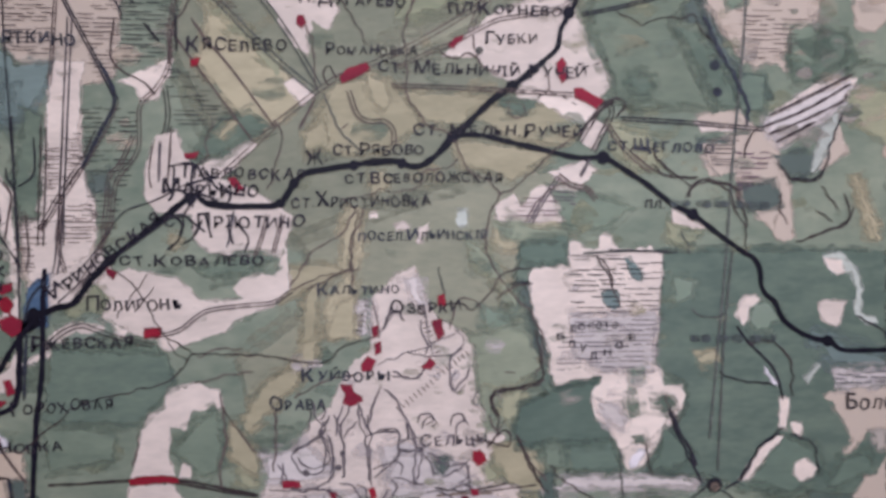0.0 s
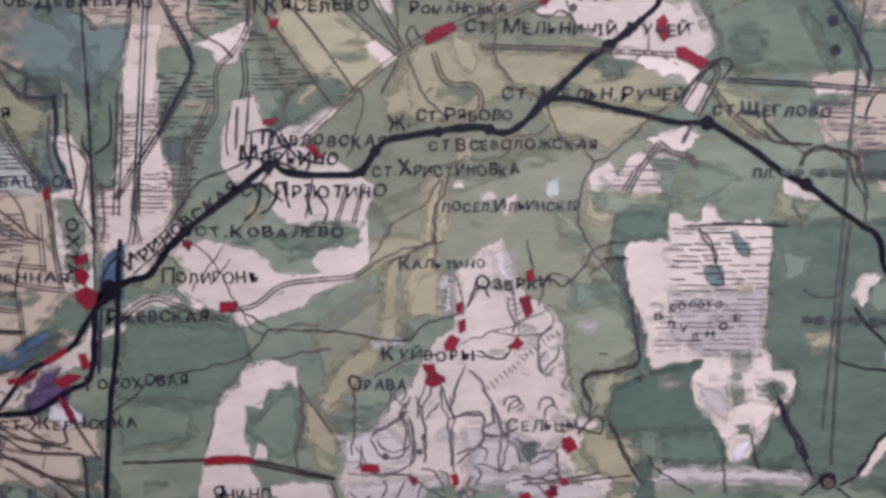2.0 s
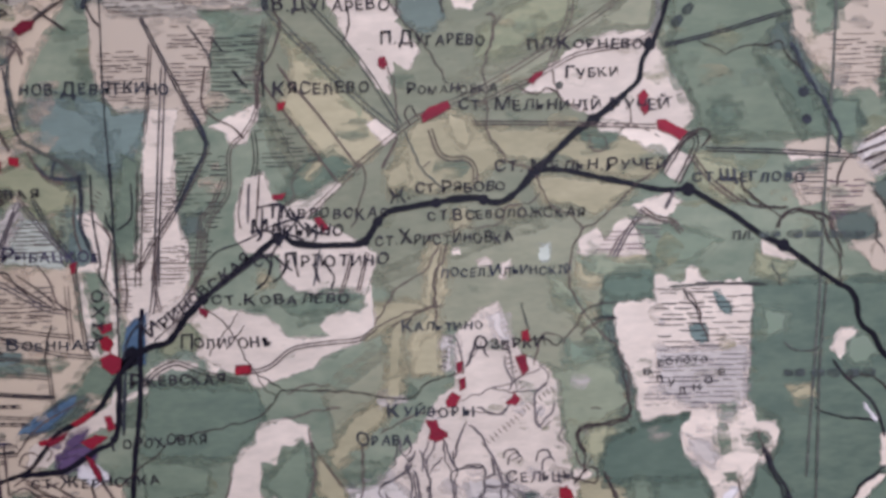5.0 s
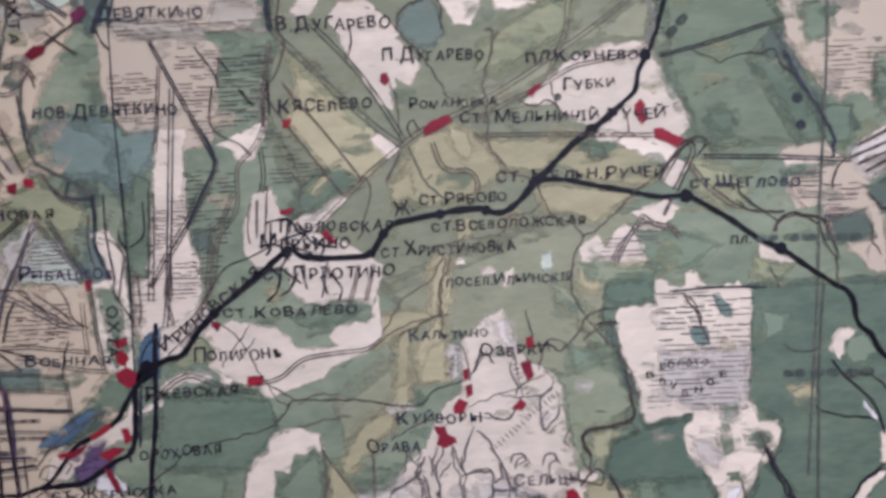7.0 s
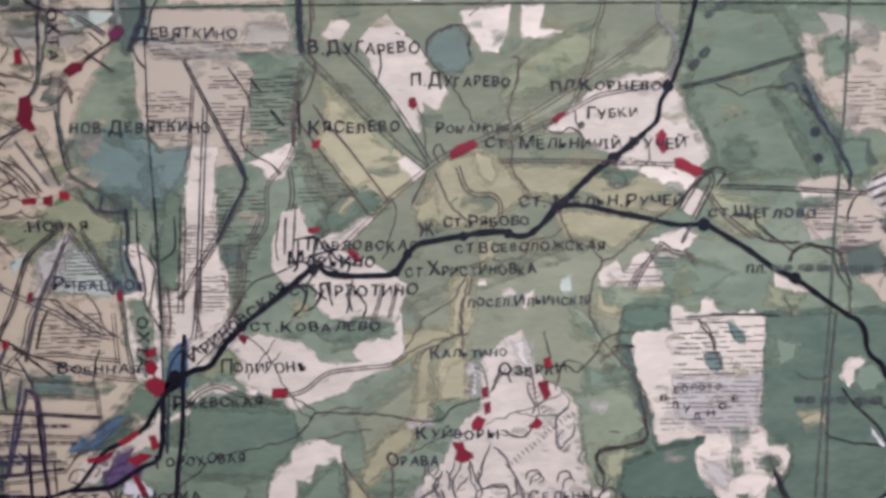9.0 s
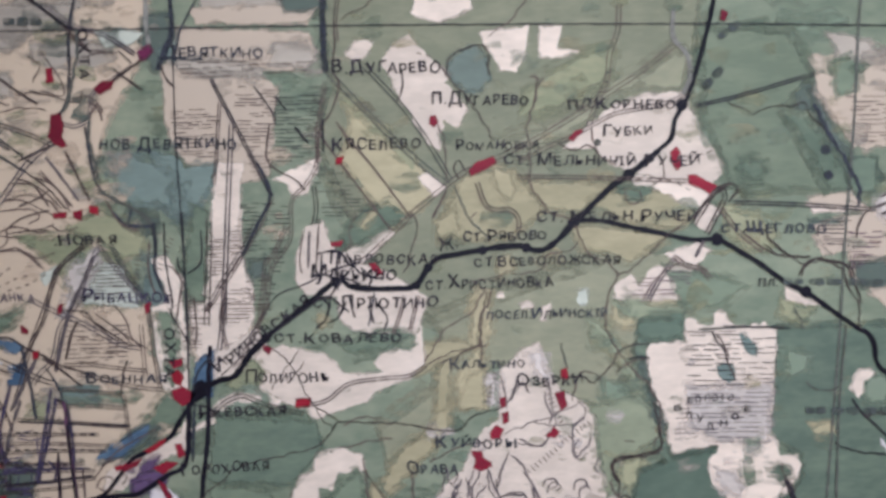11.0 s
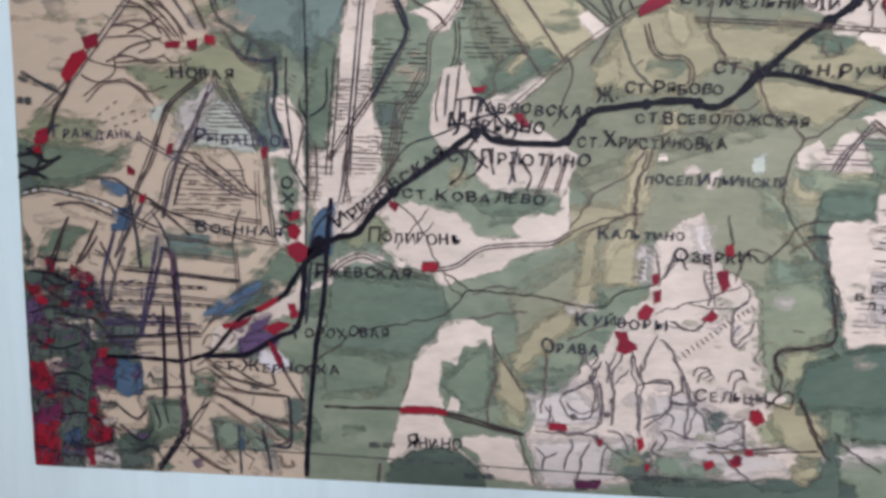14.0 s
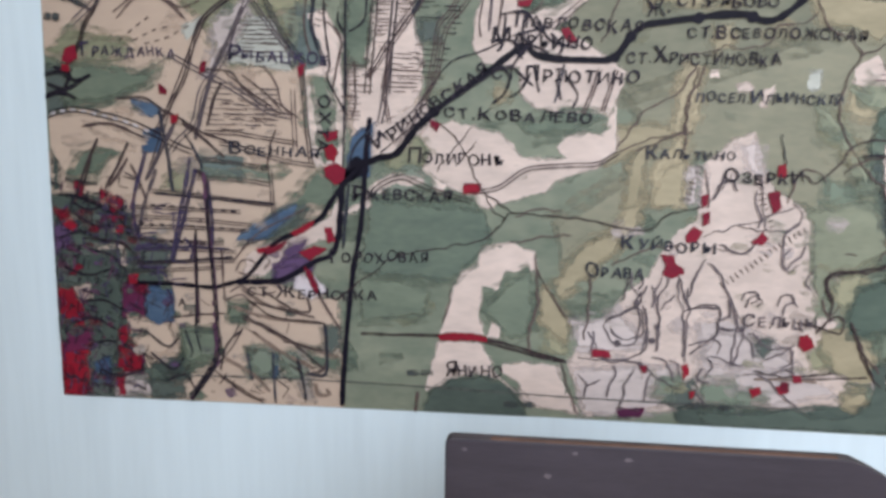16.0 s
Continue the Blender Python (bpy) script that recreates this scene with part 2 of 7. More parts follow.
def grown(ring, by):
    """The outline moved outward by so many centimetres."""
    area = sum(a[0] * b[1] - b[0] * a[1] for a, b in zip(ring, ring[1:] + ring[:1]))
    out = []
    for a, b, c in zip(ring[-1:] + ring[:-1], ring, ring[1:] + ring[:1]):
        d = c - a
        d = d / (np.linalg.norm(d) + 1e-9) * (1 if area > 0 else -1)
        out.append(b + np.array((d[1], -d[0])) * by)
    return out


def brushed(name, points, material, soft, rough=0.34, step=0.45, label="", strong=1.0):
    """A patch laid in three coats, ragged at the rim."""
    ring = [np.array(p, float) for p in points]
    coats = [(c * strong, filled(blot(grown(ring, g * soft), rough, step))) for c, g in ((0.27, 0.9), (0.42, 0.15), (0.95, -0.6))]
    on_sheet(name, [], material, label, coats)


def wash(colour, points):
    brushed("painted_patch", points, paint[colour], FEATHER.get(colour, 1.0))


def settlement(points):
    brushed("settlement_mark", points, paint[random.choice(("red", "crimson", "crimson"))], 0.15, 0.16, 0.35, "red painted settlement mark")


def dot(colour, u, v, r):
    on_sheet("station_dot", filled(blot([(u + r * math.cos(a * math.pi / 4), v + r * math.sin(a * math.pi / 4)) for a in range(8)], 0.1, 0.4)), ink[colour])


def hatch(colour, gap, width, points):
    """Marsh or meadow strokes within an outline."""
    us, vs = [p[0] for p in points], [p[1] for p in points]
    faces, v = [], min(vs)
    while v < max(vs):
        cuts = []
        for (a, b), (c, d) in zip(points, points[1:] + points[:1]):
            if (b > v) != (d > v):
                cuts.append(a + (v - b) * (c - a) / (d - b))
        cuts.sort()
        for lo, hi in zip(cuts[::2], cuts[1::2]):
            u = lo + random.uniform(-0.6, 0.8)
            while u < hi:
                long = random.uniform(1.5, 6.0)
                end = min(u + long, hi + random.uniform(-0.5, 0.7))
                if end - u > 0.5 and random.random() < 0.85:
                    w = random.uniform(-0.12, 0.12)
                    faces += ribbon([(u, v + w), ((u + end) / 2, v + w + random.uniform(-0.1, 0.1) - 0.03 * (end - u)), (end, v + w - 0.04 * (end - u))], width * random.uniform(0.7, 1.2))
                u = end + random.uniform(0.2, 1.2)
        v += gap * random.uniform(0.85, 1.15)
    tagged(on_sheet("hatching", faces, ink[colour]), kind="stuff")


# letters of the built-in font, one flat mesh a character
def alphabet(text):
    made = {}
    for ch in sorted(set(text)):
        cu = bpy.data.curves.new("letter", "FONT")
        cu.body, cu.size, cu.offset, cu.resolution_u, cu.fill_mode = ch, 1.0, 0.008, 3, "FRONT"
        made[ch] = new("letter", cu)
    bpy.context.view_layer.update()
    dg = bpy.context.evaluated_depsgraph_get()
    shapes = {}
    for ch, ob in made.items():
        me = bpy.data.meshes.new_from_object(ob.evaluated_get(dg))
        co = [(v.co.x, v.co.y) for v in me.vertices]
        x0, x1 = (min(c[0] for c in co), max(c[0] for c in co)) if co else (0, 0.3)
        shapes[ch] = ([(x - x0, y) for x, y in co], [tuple(p.vertices) for p in me.polygons], x1 - x0)
        cu = ob.data
        bpy.data.objects.remove(ob)
        bpy.data.curves.remove(cu)
        bpy.data.meshes.remove(me)
    return shapes


LETTERS = alphabet("АБВГДЕЖЗИЙКЛМНОПРСТУФХЦЧШЩЪЫЬЭЮЯІ.")
CAP = max(y for _, y in LETTERS["Н"][0])


def place_name(text, start, end, high, colour="pen"):
    a, b = np.array(start, float), np.array(end, float)
    along = (b - a) / np.linalg.norm(b - a)
    up = np.array((-along[1], along[0]))
    glyphs, x = [], 0.0
    for i, ch in enumerate(text):
        if ch == " ":
            x += 0.35
            continue
        shape = LETTERS[ch.upper()]
        k = 1.16 if ch.isupper() and ch != "І" else 0.86
        glyphs.append((shape, x, k * random.uniform(0.9, 1.1), random.uniform(-0.14, 0.12), random.uniform(-0.07, 0.07), random.uniform(-0.09, 0.09)))
        x += shape[2] * k + 0.16
    wide = np.linalg.norm(b - a) / max(x - 0.16, 0.2)
    tall = high / CAP
    holder = new("place_name")
    holder.parent = wall_map
    tagged(holder, "black hand-lettered place name")
    ground = layer[0]
    for i, ((co, polys, w), gx, k, lean, rise, turn) in enumerate(glyphs):
        layer[0] = ground + i % 2 * 0.5
        strokes = []
        for again, (dx, dy) in enumerate(((0, 0), (0.03, 0.03))):       # the pen goes over each letter more than once
            pts = [a + along * ((gx + dx + (cx + lean * cy) * k) * wide) + up * ((cy * k + turn * cx + rise + dy) * tall) for cx, cy in co]
            pts = [p + np.array((noise.noise((p[0] * 1.3, p[1] * 1.3, 5)), noise.noise((p[0] * 1.3, p[1] * 1.3, 9)))) * 0.16 for p in pts]
            strokes.append((1.0 - again * 0.01, [[pts[j] for j in p] for p in polys]))
        on_sheet("letter", [], ink[colour], "", strokes, holder)


def faded_name(start, end, high):
    a, b = np.array(start, float), np.array(end, float)
    along = (b - a) / np.linalg.norm(b - a)
    up = np.array((-along[1], along[0]))
    mid = up * high / 2
    faces = []
    n = max(2, int(np.linalg.norm(b - a) / 2.4))
    for i in range(n):
        s, e = a + (b - a) * (i + 0.02) / n, a + (b - a) * (i + 0.9) / n
        faces += ribbon([s + mid, e + mid], high * 0.8, 0.4)
    on_sheet("lettering_bar", faces, ink["faint"], "unreadable faded lettering")


def sheet():
    """The paper, three millimetres proud with its backing, its left edge a little bowed."""
    outline = [(0, 0), (60, 0.3), (100, 0.5), (160, 0.25), (288, -0.2), (288, 160), (0, 160), (0.1, 80), (-0.4, 45), (-0.4, 22)]
    bm = bmesh.new()
    front = [bm.verts.new((u / 100, -0.003, v / 100)) for u, v in outline]
    back = [bm.verts.new((u / 100, -0.0002, v / 100)) for u, v in outline]
    bm.faces.new(front)
    bm.faces.new(back[::-1])
    for i in range(len(outline)):
        j = (i + 1) % len(outline)
        bm.faces.new((front[j], front[i], back[i], back[j]))
    bmesh.ops.recalc_face_normals(bm, faces=bm.faces)
    part("sheet", bm, paper, wall_map, "green printed paper sheet")


def mottling(count):
    """Loose dabs of thin green over the bare sheet."""
    coats = []
    for i in range(count):
        u, v, r = random.uniform(30, 286), random.uniform(1, 140), random.uniform(1.5, 6)
        ring = [(u + r * math.cos(a) * random.uniform(0.7, 2.0), v + r * math.sin(a) * random.uniform(0.4, 1.0)) for a in np.arange(8) * 0.785]
        coats.append((random.choice(("moss", "olive", "sage", "moss", "slate")), random.choice((0.2, 0.3, 0.42)), ring))
    for colour in ("moss", "olive", "sage", "slate"):
        tagged(on_sheet("brushwork", [], paint[colour], "thin mottled green brushwork", [(c + i * 1e-6, filled(blot(r, 0.5, 0.6))) for i, (k, c, r) in enumerate(coats) if k == colour]), kind="stuff")


def smudges(colours, low, high, count, size, cover):
    """Small thin dabs within a stretch of the sheet, given by two corners."""
    for colour in colours:
        coats = []
        for i in range(count):
            u, v, r = random.uniform(low[0], high[0]), random.uniform(low[1], high[1]), random.uniform(*size)
            ring = [(u + r * math.cos(a) * random.uniform(0.7, 1.7), v + r * math.sin(a) * random.uniform(0.5, 1.2)) for a in np.arange(7) * 0.897]
            coats.append((random.uniform(*cover) + i * 1e-6, filled(blot(ring, 0.3, 0.4))))
        tagged(on_sheet("brushwork", [], paint[colour], "loose thin brushwork", coats), kind="stuff")


def street_strokes(colour, low, high, count, long, width, lean):
    """Crossing short pen strokes of the crowded town, within two corners."""
    faces = []
    for i in range(count):
        u, v = random.uniform(low[0], high[0]), random.uniform(low[1], high[1])
        a = random.choice((lean, lean + 1.5708)) + random.uniform(-0.22, 0.22)
        k = random.uniform(*long) / 2
        d = np.array((math.cos(a), math.sin(a))) * k
        p = np.array((u, v))
        q = [p - d, p + np.array((random.uniform(-0.1, 0.1), random.uniform(-0.1, 0.1))), p + d]
        q = [np.array((max(x[0], 0.4), max(x[1], 0.6))) for x in q]
        faces += ribbon(q, random.uniform(*width))
    tagged(on_sheet("street_line", faces, ink[colour], "crowded dark pen strokes of town streets"), kind="stuff")


sheet()
mottling(240)
# painted ground
# lighter khaki: brightness at the middle of the view, put into the paint
wash("sedge", [(104, 70), (128, 72), (150, 76), (166, 70), (164, 62), (154, 54), (150, 46), (148, 38), (124, 50), (112, 38), (100, 30), (98, 38), (110, 46), (112, 58)])
wash("sedge", [(90, 135), (128, 136), (168, 124), (166, 104), (172, 92), (160, 78), (140, 70), (120, 64), (106, 60), (100, 70), (94, 84), (88, 98), (92, 112)])
wash("beige", [(-8, 147.6), (53.6, 143.4), (55, 127.6), (54, 119.8), (50.8, 113.1), (46.2, 107.1), (43.8, 102.7), (42.5, 96.4), (41, 88.4), (37.8, 82.1), (32.3, 80.9), (23.6, 78.1), (7.9, 79.4), (-14, 82.9)])
wash("beige", [(-3.1, 91.2), (31.1, 90.6), (36.2, 79.5), (41.1, 80.4), (44.3, 75.3), (47.3, 66.1), (51.7, 66.1), (50.9, 55.6), (54.2, 50.4), (56.8, 38.6), (51.2, 37.9), (44.4, 35), (39.6, 25.9), (57.7, 22), (58.2, -0.9), (-1.2, -2.9), (-1.1, 26.8), (-3, 60.5)])
wash("olive", [(22.7, 81.7), (32.3, 81.2), (37.8, 81.5), (40.5, 77.9), (44.1, 77.7), (48.4, 71.7), (49.2, 65.8), (37.2, 66.3), (32.8, 72.4), (28.4, 77.3)])
wash("olive", [(33.7, 82.9), (42.4, 87.1), (50.3, 80.9), (52, 79.7), (50.5, 76.3), (46.3, 75.3), (40.7, 80.2)])
wash("mist", [(36.7, 66.9), (38.9, 72.7), (40.9, 75.6), (46.2, 74.1), (48.2, 68.2), (49.1, 65.2)])
wash("moss", [(-1.2, 69.2), (6.7, 65.1), (13.6, 63.3), (19.4, 64.9), (25.8, 67.9), (23.3, 64.4), (17.5, 60.7), (12.1, 58.5), (-0.8, 57)])
wash("forest", [(-0.7, 66), (5.5, 64.9), (10.7, 63.6), (9.4, 61.1), (4.1, 60.6), (-1.1, 60)])
wash("olive", [(0.6, 69.2), (4.9, 72.4), (15.7, 71.3), (18.5, 69.2), (15.5, 67.1), (6.8, 66)])
wash("grey", [(29.5, 121.8), (36.7, 122.5), (44.9, 121.4), (48.1, 117.3), (42.1, 115.4), (35, 116.3), (29.2, 117.8)])
wash("grey", [(25.7, 134), (35.3, 134.5), (42, 129.6), (37, 126.5), (27.6, 128.2)])
wash("rose", [(57.4, 123.5), (78.8, 121.9), (88.5, 120.8), (90, 116.5), (87.5, 113.8), (82.3, 113), (76, 113.9), (66.8, 115.6), (58, 115.6)])
wash("rose", [(56.9, 116.2), (68, 115.8), (76.6, 113.7), (81.5, 109.7), (80.2, 103.5), (78.7, 91.6), (74.5, 90.7), (71.2, 90.3), (70.6, 80), (71.6, 67.2), (73.5, 60.1), (68.1, 54.4), (63.8, 53.4), (61.2, 50), (59.5, 56), (59.8, 67.7), (64.6, 68.6), (66.1, 79), (67.7, 93.7), (61.3, 95.2), (58.8, 97.8), (57.2, 103.6)])
wash("cream", [(64.6, 84.2), (72.4, 85.1), (71.9, 79.2), (72.2, 73.2), (73.8, 69.2), (73.5, 61.5), (70.9, 57.9), (67.7, 54.8), (62.3, 51.6), (60.7, 55.7), (59.7, 67.1), (62.4, 68.7), (64, 70.2)])
wash("grey", [(59.9, 116.6), (68, 115.5), (78.3, 114), (79.4, 112), (67.8, 112.7), (60.9, 114.3)])
wash("grey", [(81, 119.3), (87.9, 118.8), (89.9, 115.3), (87.5, 113.2), (79.5, 114.3)])
wash("cream", [(79.2, 91), (82.8, 92.5), (89.3, 95.3), (88.8, 92.2), (86, 87.8), (83.4, 87.1), (82.6, 89.7)])
wash("cream", [(95.5, 115.9), (98.2, 118.8), (101.8, 118), (99.7, 115), (97.3, 114.3)])
wash("cream", [(103, 114), (105.5, 117.2), (109, 118.9), (112.2, 115.1), (114.9, 112.7), (117.6, 110.4), (116, 108.8), (119, 105.8), (120.6, 103.5), (118.2, 99.7), (115.4, 101.3), (114.2, 95.1), (111.8, 96.7), (108.7, 102.5), (106, 106.6)])
wash("cream", [(123.6, 118.9), (129.8, 119.1), (133.7, 119.4), (132.3, 112.8), (130.5, 110.2), (127.2, 110.9), (125.6, 114.3), (124, 116.1)])
wash("cream", [(135.4, 119.3), (140.4, 119.2), (139.1, 114.6), (144, 113.8), (139.5, 112.4), (135.6, 112.8)])
wash("water", [(116.2, 111.6), (117.8, 114.2), (121.8, 116.2), (124.2, 115), (125.4, 108.8), (123, 106.7), (119.7, 106.9), (117.5, 109.2)])
wash("blue", [(53.6, 98.1), (58.8, 98.1), (61.3, 95.2), (68, 95.3), (66.9, 90.5), (64.3, 87.2), (62.3, 83.8), (56.7, 83.9), (54.1, 87.7), (52.9, 92.4)])
wash("slate", [(54.1, 126.5), (59.4, 126.2), (60.2, 121.6), (55.6, 114.6), (53.5, 117.5), (52.5, 121)])
wash("blue", [(50.6, 77.4), (54.1, 76.1), (55.5, 70.2), (55.4, 60.8), (51.8, 61), (50.5, 68.1)])
wash("ochre", [(95, 107.2), (99, 104.1), (106, 95.9), (115, 87.8), (108.8, 83.2), (103.4, 79.3), (98.7, 86.8), (93.3, 94.3), (95.7, 99.8)])
wash("olive", [(92.5, 110.7), (98.5, 105.3), (102.9, 100.5), (109.3, 92.3), (108.2, 93.5), (102.7, 97.2), (95.7, 104.9)])
wash("cream", [(109.4, 90), (111.7, 91), (115.5, 87.7), (112.9, 85.6)])
wash("ochre", [(119.4, 90.3), (129.6, 90.9), (132.3, 87.1), (135.4, 81.9), (129, 77.1), (123.5, 76), (113, 76.5), (113.8, 81.3), (117.2, 87.7)])
wash("ochre", [(112.7, 80.8), (116.8, 83.4), (117.7, 78.8), (116.5, 77.2), (112.5, 77.4)])
wash("ochre", [(130.1, 88.2), (149.6, 87.4), (151.3, 86.5), (142.7, 80.8), (137.7, 81.7), (134.9, 82.7), (132.2, 85.8)])
wash("sedge", [(125.9, 95.9), (139.1, 101.3), (156, 109), (162.2, 113), (165.9, 111.7), (164.2, 104.5), (156.9, 104.5), (153.2, 106.9), (149.2, 105.2), (145.6, 98.7), (136.5, 94.8), (130.8, 92.8)])
wash("olive", [(136.6, 109.8), (144, 113.2), (150.7, 115), (150.5, 109.5), (148.2, 106.9), (139.1, 102.4), (130.1, 100.7), (132.6, 106.1)])
wash("ochre", [(140.9, 78.6), (147, 78.3), (157, 76.4), (159.7, 75.1), (152.3, 70.4), (147.9, 71.7), (142.4, 73.7), (141.1, 76)])
wash("ochre", [(143.9, 83.2), (148.4, 85.2), (155.1, 86), (163.9, 83.3), (166, 79.8), (162.6, 76.6), (151.5, 78.3), (147.1, 80.8)])
wash("ochre", [(151.5, 63.1), (161, 62.6), (162.6, 60.3), (157.4, 57.7), (150.1, 56.9), (147.4, 58.7), (148.1, 62.1)])
wash("olive", [(142.9, 58.1), (147.6, 58.3), (148.5, 52.4), (152.6, 47.6), (155.1, 40.6), (156.6, 33.7), (153.1, 30.3), (147.4, 30.5), (146.1, 41), (149, 42), (151.5, 47.7), (144.9, 53.6)])
wash("ochre", [(119.3, 65), (123.3, 64.9), (123.3, 58), (121.2, 51.2), (122.6, 43), (115.9, 40.9), (114.8, 47.9), (120.2, 54.7), (118.6, 61.6)])
wash("ochre", [(110.8, 43.4), (114.8, 43.3), (113.4, 37.5), (107.8, 30.7), (104.7, 27.2), (102.4, 27.3), (106.2, 34.2), (110.6, 39.9)])
wash("ochre", [(107.3, 55.2), (114.3, 56.1), (121.1, 54.6), (114.1, 51.4), (107, 48.2)])
wash("ochre", [(124.8, 72.8), (128.3, 73.8), (128.6, 69.2), (125.2, 68.2), (124.1, 70)])
wash("ochre", [(124.6, 92), (128.5, 90.2), (130, 86.1), (128.2, 84), (125.5, 86.4)])
wash("olive", [(171, 80.7), (178, 79.2), (181.2, 74.6), (180, 71.3), (175.6, 71.5), (171.3, 75.1)])
wash("olive", [(170.4, 114.9), (176.9, 115.6), (177.7, 105.7), (171.2, 106.1)])
wash("olive", [(168, 107.4), (176.7, 108), (175.5, 102.6), (170, 101.8)])
wash("sage", [(180.2, 114.3), (185.6, 115.1), (187.5, 108.4), (181, 106.6)])
wash("sage", [(180.4, 104.5), (187.5, 105.2), (187.3, 100.8), (180.8, 100.1)])
wash("olive", [(172.9, 89.5), (177.3, 91.5), (181.6, 89), (180.3, 82.5), (174.9, 82.7)])
wash("cream", [(143.4, 97.7), (150.2, 102.7), (156.9, 104.5), (164.2, 104.3), (165.6, 100.4), (168.1, 95.3), (172, 88.2), (169.5, 86.3), (166.3, 81.8), (163.4, 85.5), (156.3, 87.9), (149.7, 90), (145.4, 94.1), (139, 94)])
wash("cream", [(153, 88.3), (164.6, 86.6), (169.4, 84.1), (166.5, 80.4), (162.7, 82.2), (158.4, 84.7), (153.5, 86.1)])
wash("cream", [(167.4, 82.2), (170.4, 80.5), (167.8, 75.8), (165.3, 77.4)])
wash("cream", [(159.1, 71.8), (165.8, 74.2), (168.5, 71.9), (165.1, 69.2), (160.7, 70)])
wash("cream", [(148.8, 65.8), (152.5, 68.3), (153.8, 65.6), (156.7, 69.3), (162.3, 69.7), (165.8, 68.8), (163.3, 65.4), (161.5, 62.3), (153.1, 62.4), (148.5, 63.2)])
wash("mist", [(141.1, 65.2), (143.2, 65.4), (143.3, 62.4), (141.2, 62.3)])
wash("cream", [(128.9, 62.6), (131.2, 63.4), (132.3, 62), (129.4, 61.4)])
wash("cream", [(134, 62.1), (135.7, 62.6), (134.4, 59.2), (133.3, 59.3)])
wash("cream", [(124.5, 65), (126, 65.4), (126.1, 64.3), (124.5, 64.1)])
wash("sage", [(166.6, 99.2), (170.5, 100.1), (175.3, 98.2), (174.1, 93.3), (168.7, 94.1)])
wash("moss", [(173.4, 88.4), (177.3, 90.4), (181.6, 89.2), (181.5, 84.6), (176, 83.2), (173.8, 85)])
wash("moss", [(166, 111.9), (170.5, 117.1), (169.7, 108.4), (166.9, 106.4)])
wash("rose", [(188.7, 110.2), (215.8, 109.7), (212.4, 103.4), (211.3, 100.4), (206.8, 96), (205.7, 89.3), (203.7, 91.5), (199.2, 90.6), (196.8, 92.8), (192.4, 98.2), (189.2, 102.8)])
wash("grey", [(200.2, 101.5), (206.9, 101.9), (211.3, 100.2), (207.9, 98.1), (202.4, 97.2)])
wash("rose", [(218, 109.7), (231.5, 109.4), (229.2, 103), (223.1, 96.9), (219.4, 97.6)])
wash("cream", [(204, 82.9), (213.7, 88.8), (219.7, 88.1), (218, 84.7), (211.5, 79.4), (203.6, 74.8), (200.6, 78.6)])
wash("moss", [(205.7, 93.9), (207.9, 97), (218, 96.8), (220.3, 91.4), (215.8, 88.2), (206.8, 87.4)])
wash("cream", [(187.2, 80.7), (196.9, 83.3), (196.1, 78.7), (188.9, 78.9)])
wash("rose", [(188.6, 74.3), (191.3, 76.9), (195.6, 78.8), (202.5, 77.5), (201.3, 71.2), (205, 66.1), (206.9, 58.7), (203.5, 57.7), (201.9, 60), (195.7, 65.7), (195.3, 71.1), (190.5, 70.2)])
wash("grey", [(188.9, 75.9), (194.4, 77.4), (194.9, 72.5), (191, 71.5)])
wash("slate", [(187.8, 77.6), (194.4, 77.9), (194.4, 75.5), (188.8, 74.8)])
wash("moss", [(196, 68.6), (200.5, 69), (201.1, 65.7), (197.7, 65.6)])
wash("ochre", [(218, 69.6), (220.3, 70.1), (224.3, 57.2), (222, 56.4), (219.7, 62.9)])
wash("olive", [(218, 86), (229.3, 86.8), (229.4, 72.5), (220.3, 78.3), (218, 81.6)])
wash("rose", [(212.9, 77.4), (215.7, 80.1), (218, 74), (212.9, 70.8), (210.1, 70.9)])
wash("grey", [(213.4, 31.8), (218, 32.7), (227.2, 31.2), (227.3, 26.6), (214.5, 27.2)])
wash("forest", [(211.1, 15.9), (222.6, 15.4), (222.7, 10.7), (219.2, 4.9), (211, 3.2), (208.7, 8)])
wash("rose", [(222.1, 9.6), (241.4, 12.1), (241.5, -0.7), (219.2, 1.6)])
wash("moss", [(205.3, 18.5), (211.1, 17), (212.2, 7.8), (206.4, 4.6), (201.8, 7.2), (200.7, 11.8)])
# pale strip along the lower fold, its glare put into the colour
wash("lilac", [(143.1, 11), (153.1, 11.3), (159.8, 11), (161, 12.8), (183.5, 12), (188.1, 10.1), (186.9, 8.8), (160.9, 9.4), (145.3, 9.8)])
wash("cream", [(166.4, 29.1), (177, 29.9), (184, 28.5), (184.4, 24.9), (180.5, 19.4), (177, 13.9), (173.4, 13.5), (170.8, 18.7), (166.8, 23.4)])
wash("cream", [(124.7, 49.2), (129.6, 53.7), (132.8, 54.7), (134.8, 48.4), (137.4, 44.4), (142.4, 41.5), (144.6, 37.5), (143.9, 31.3), (145.9, 25.1), (145.6, 22), (149.6, 21.1), (144.7, 14.5), (149.3, 11.5), (153.5, 10.7), (152.9, 6.3), (143.2, 3.2), (122.9, 3.2), (105.2, 1.1), (101.6, 11.4), (107.6, 19.4), (111.5, 24.9), (115.5, 28.3), (120.1, 36.8), (123.4, 39)])
wash("lilac", [(102.5, 10.6), (121.2, 12), (122.6, 4.4), (112.3, 1.6), (104.9, 1.5)])
wash("lilac", [(124.8, 20.3), (130.8, 21.6), (142.4, 12.5), (150.6, 7.5), (138.9, 4.7), (126.7, 4.6)])
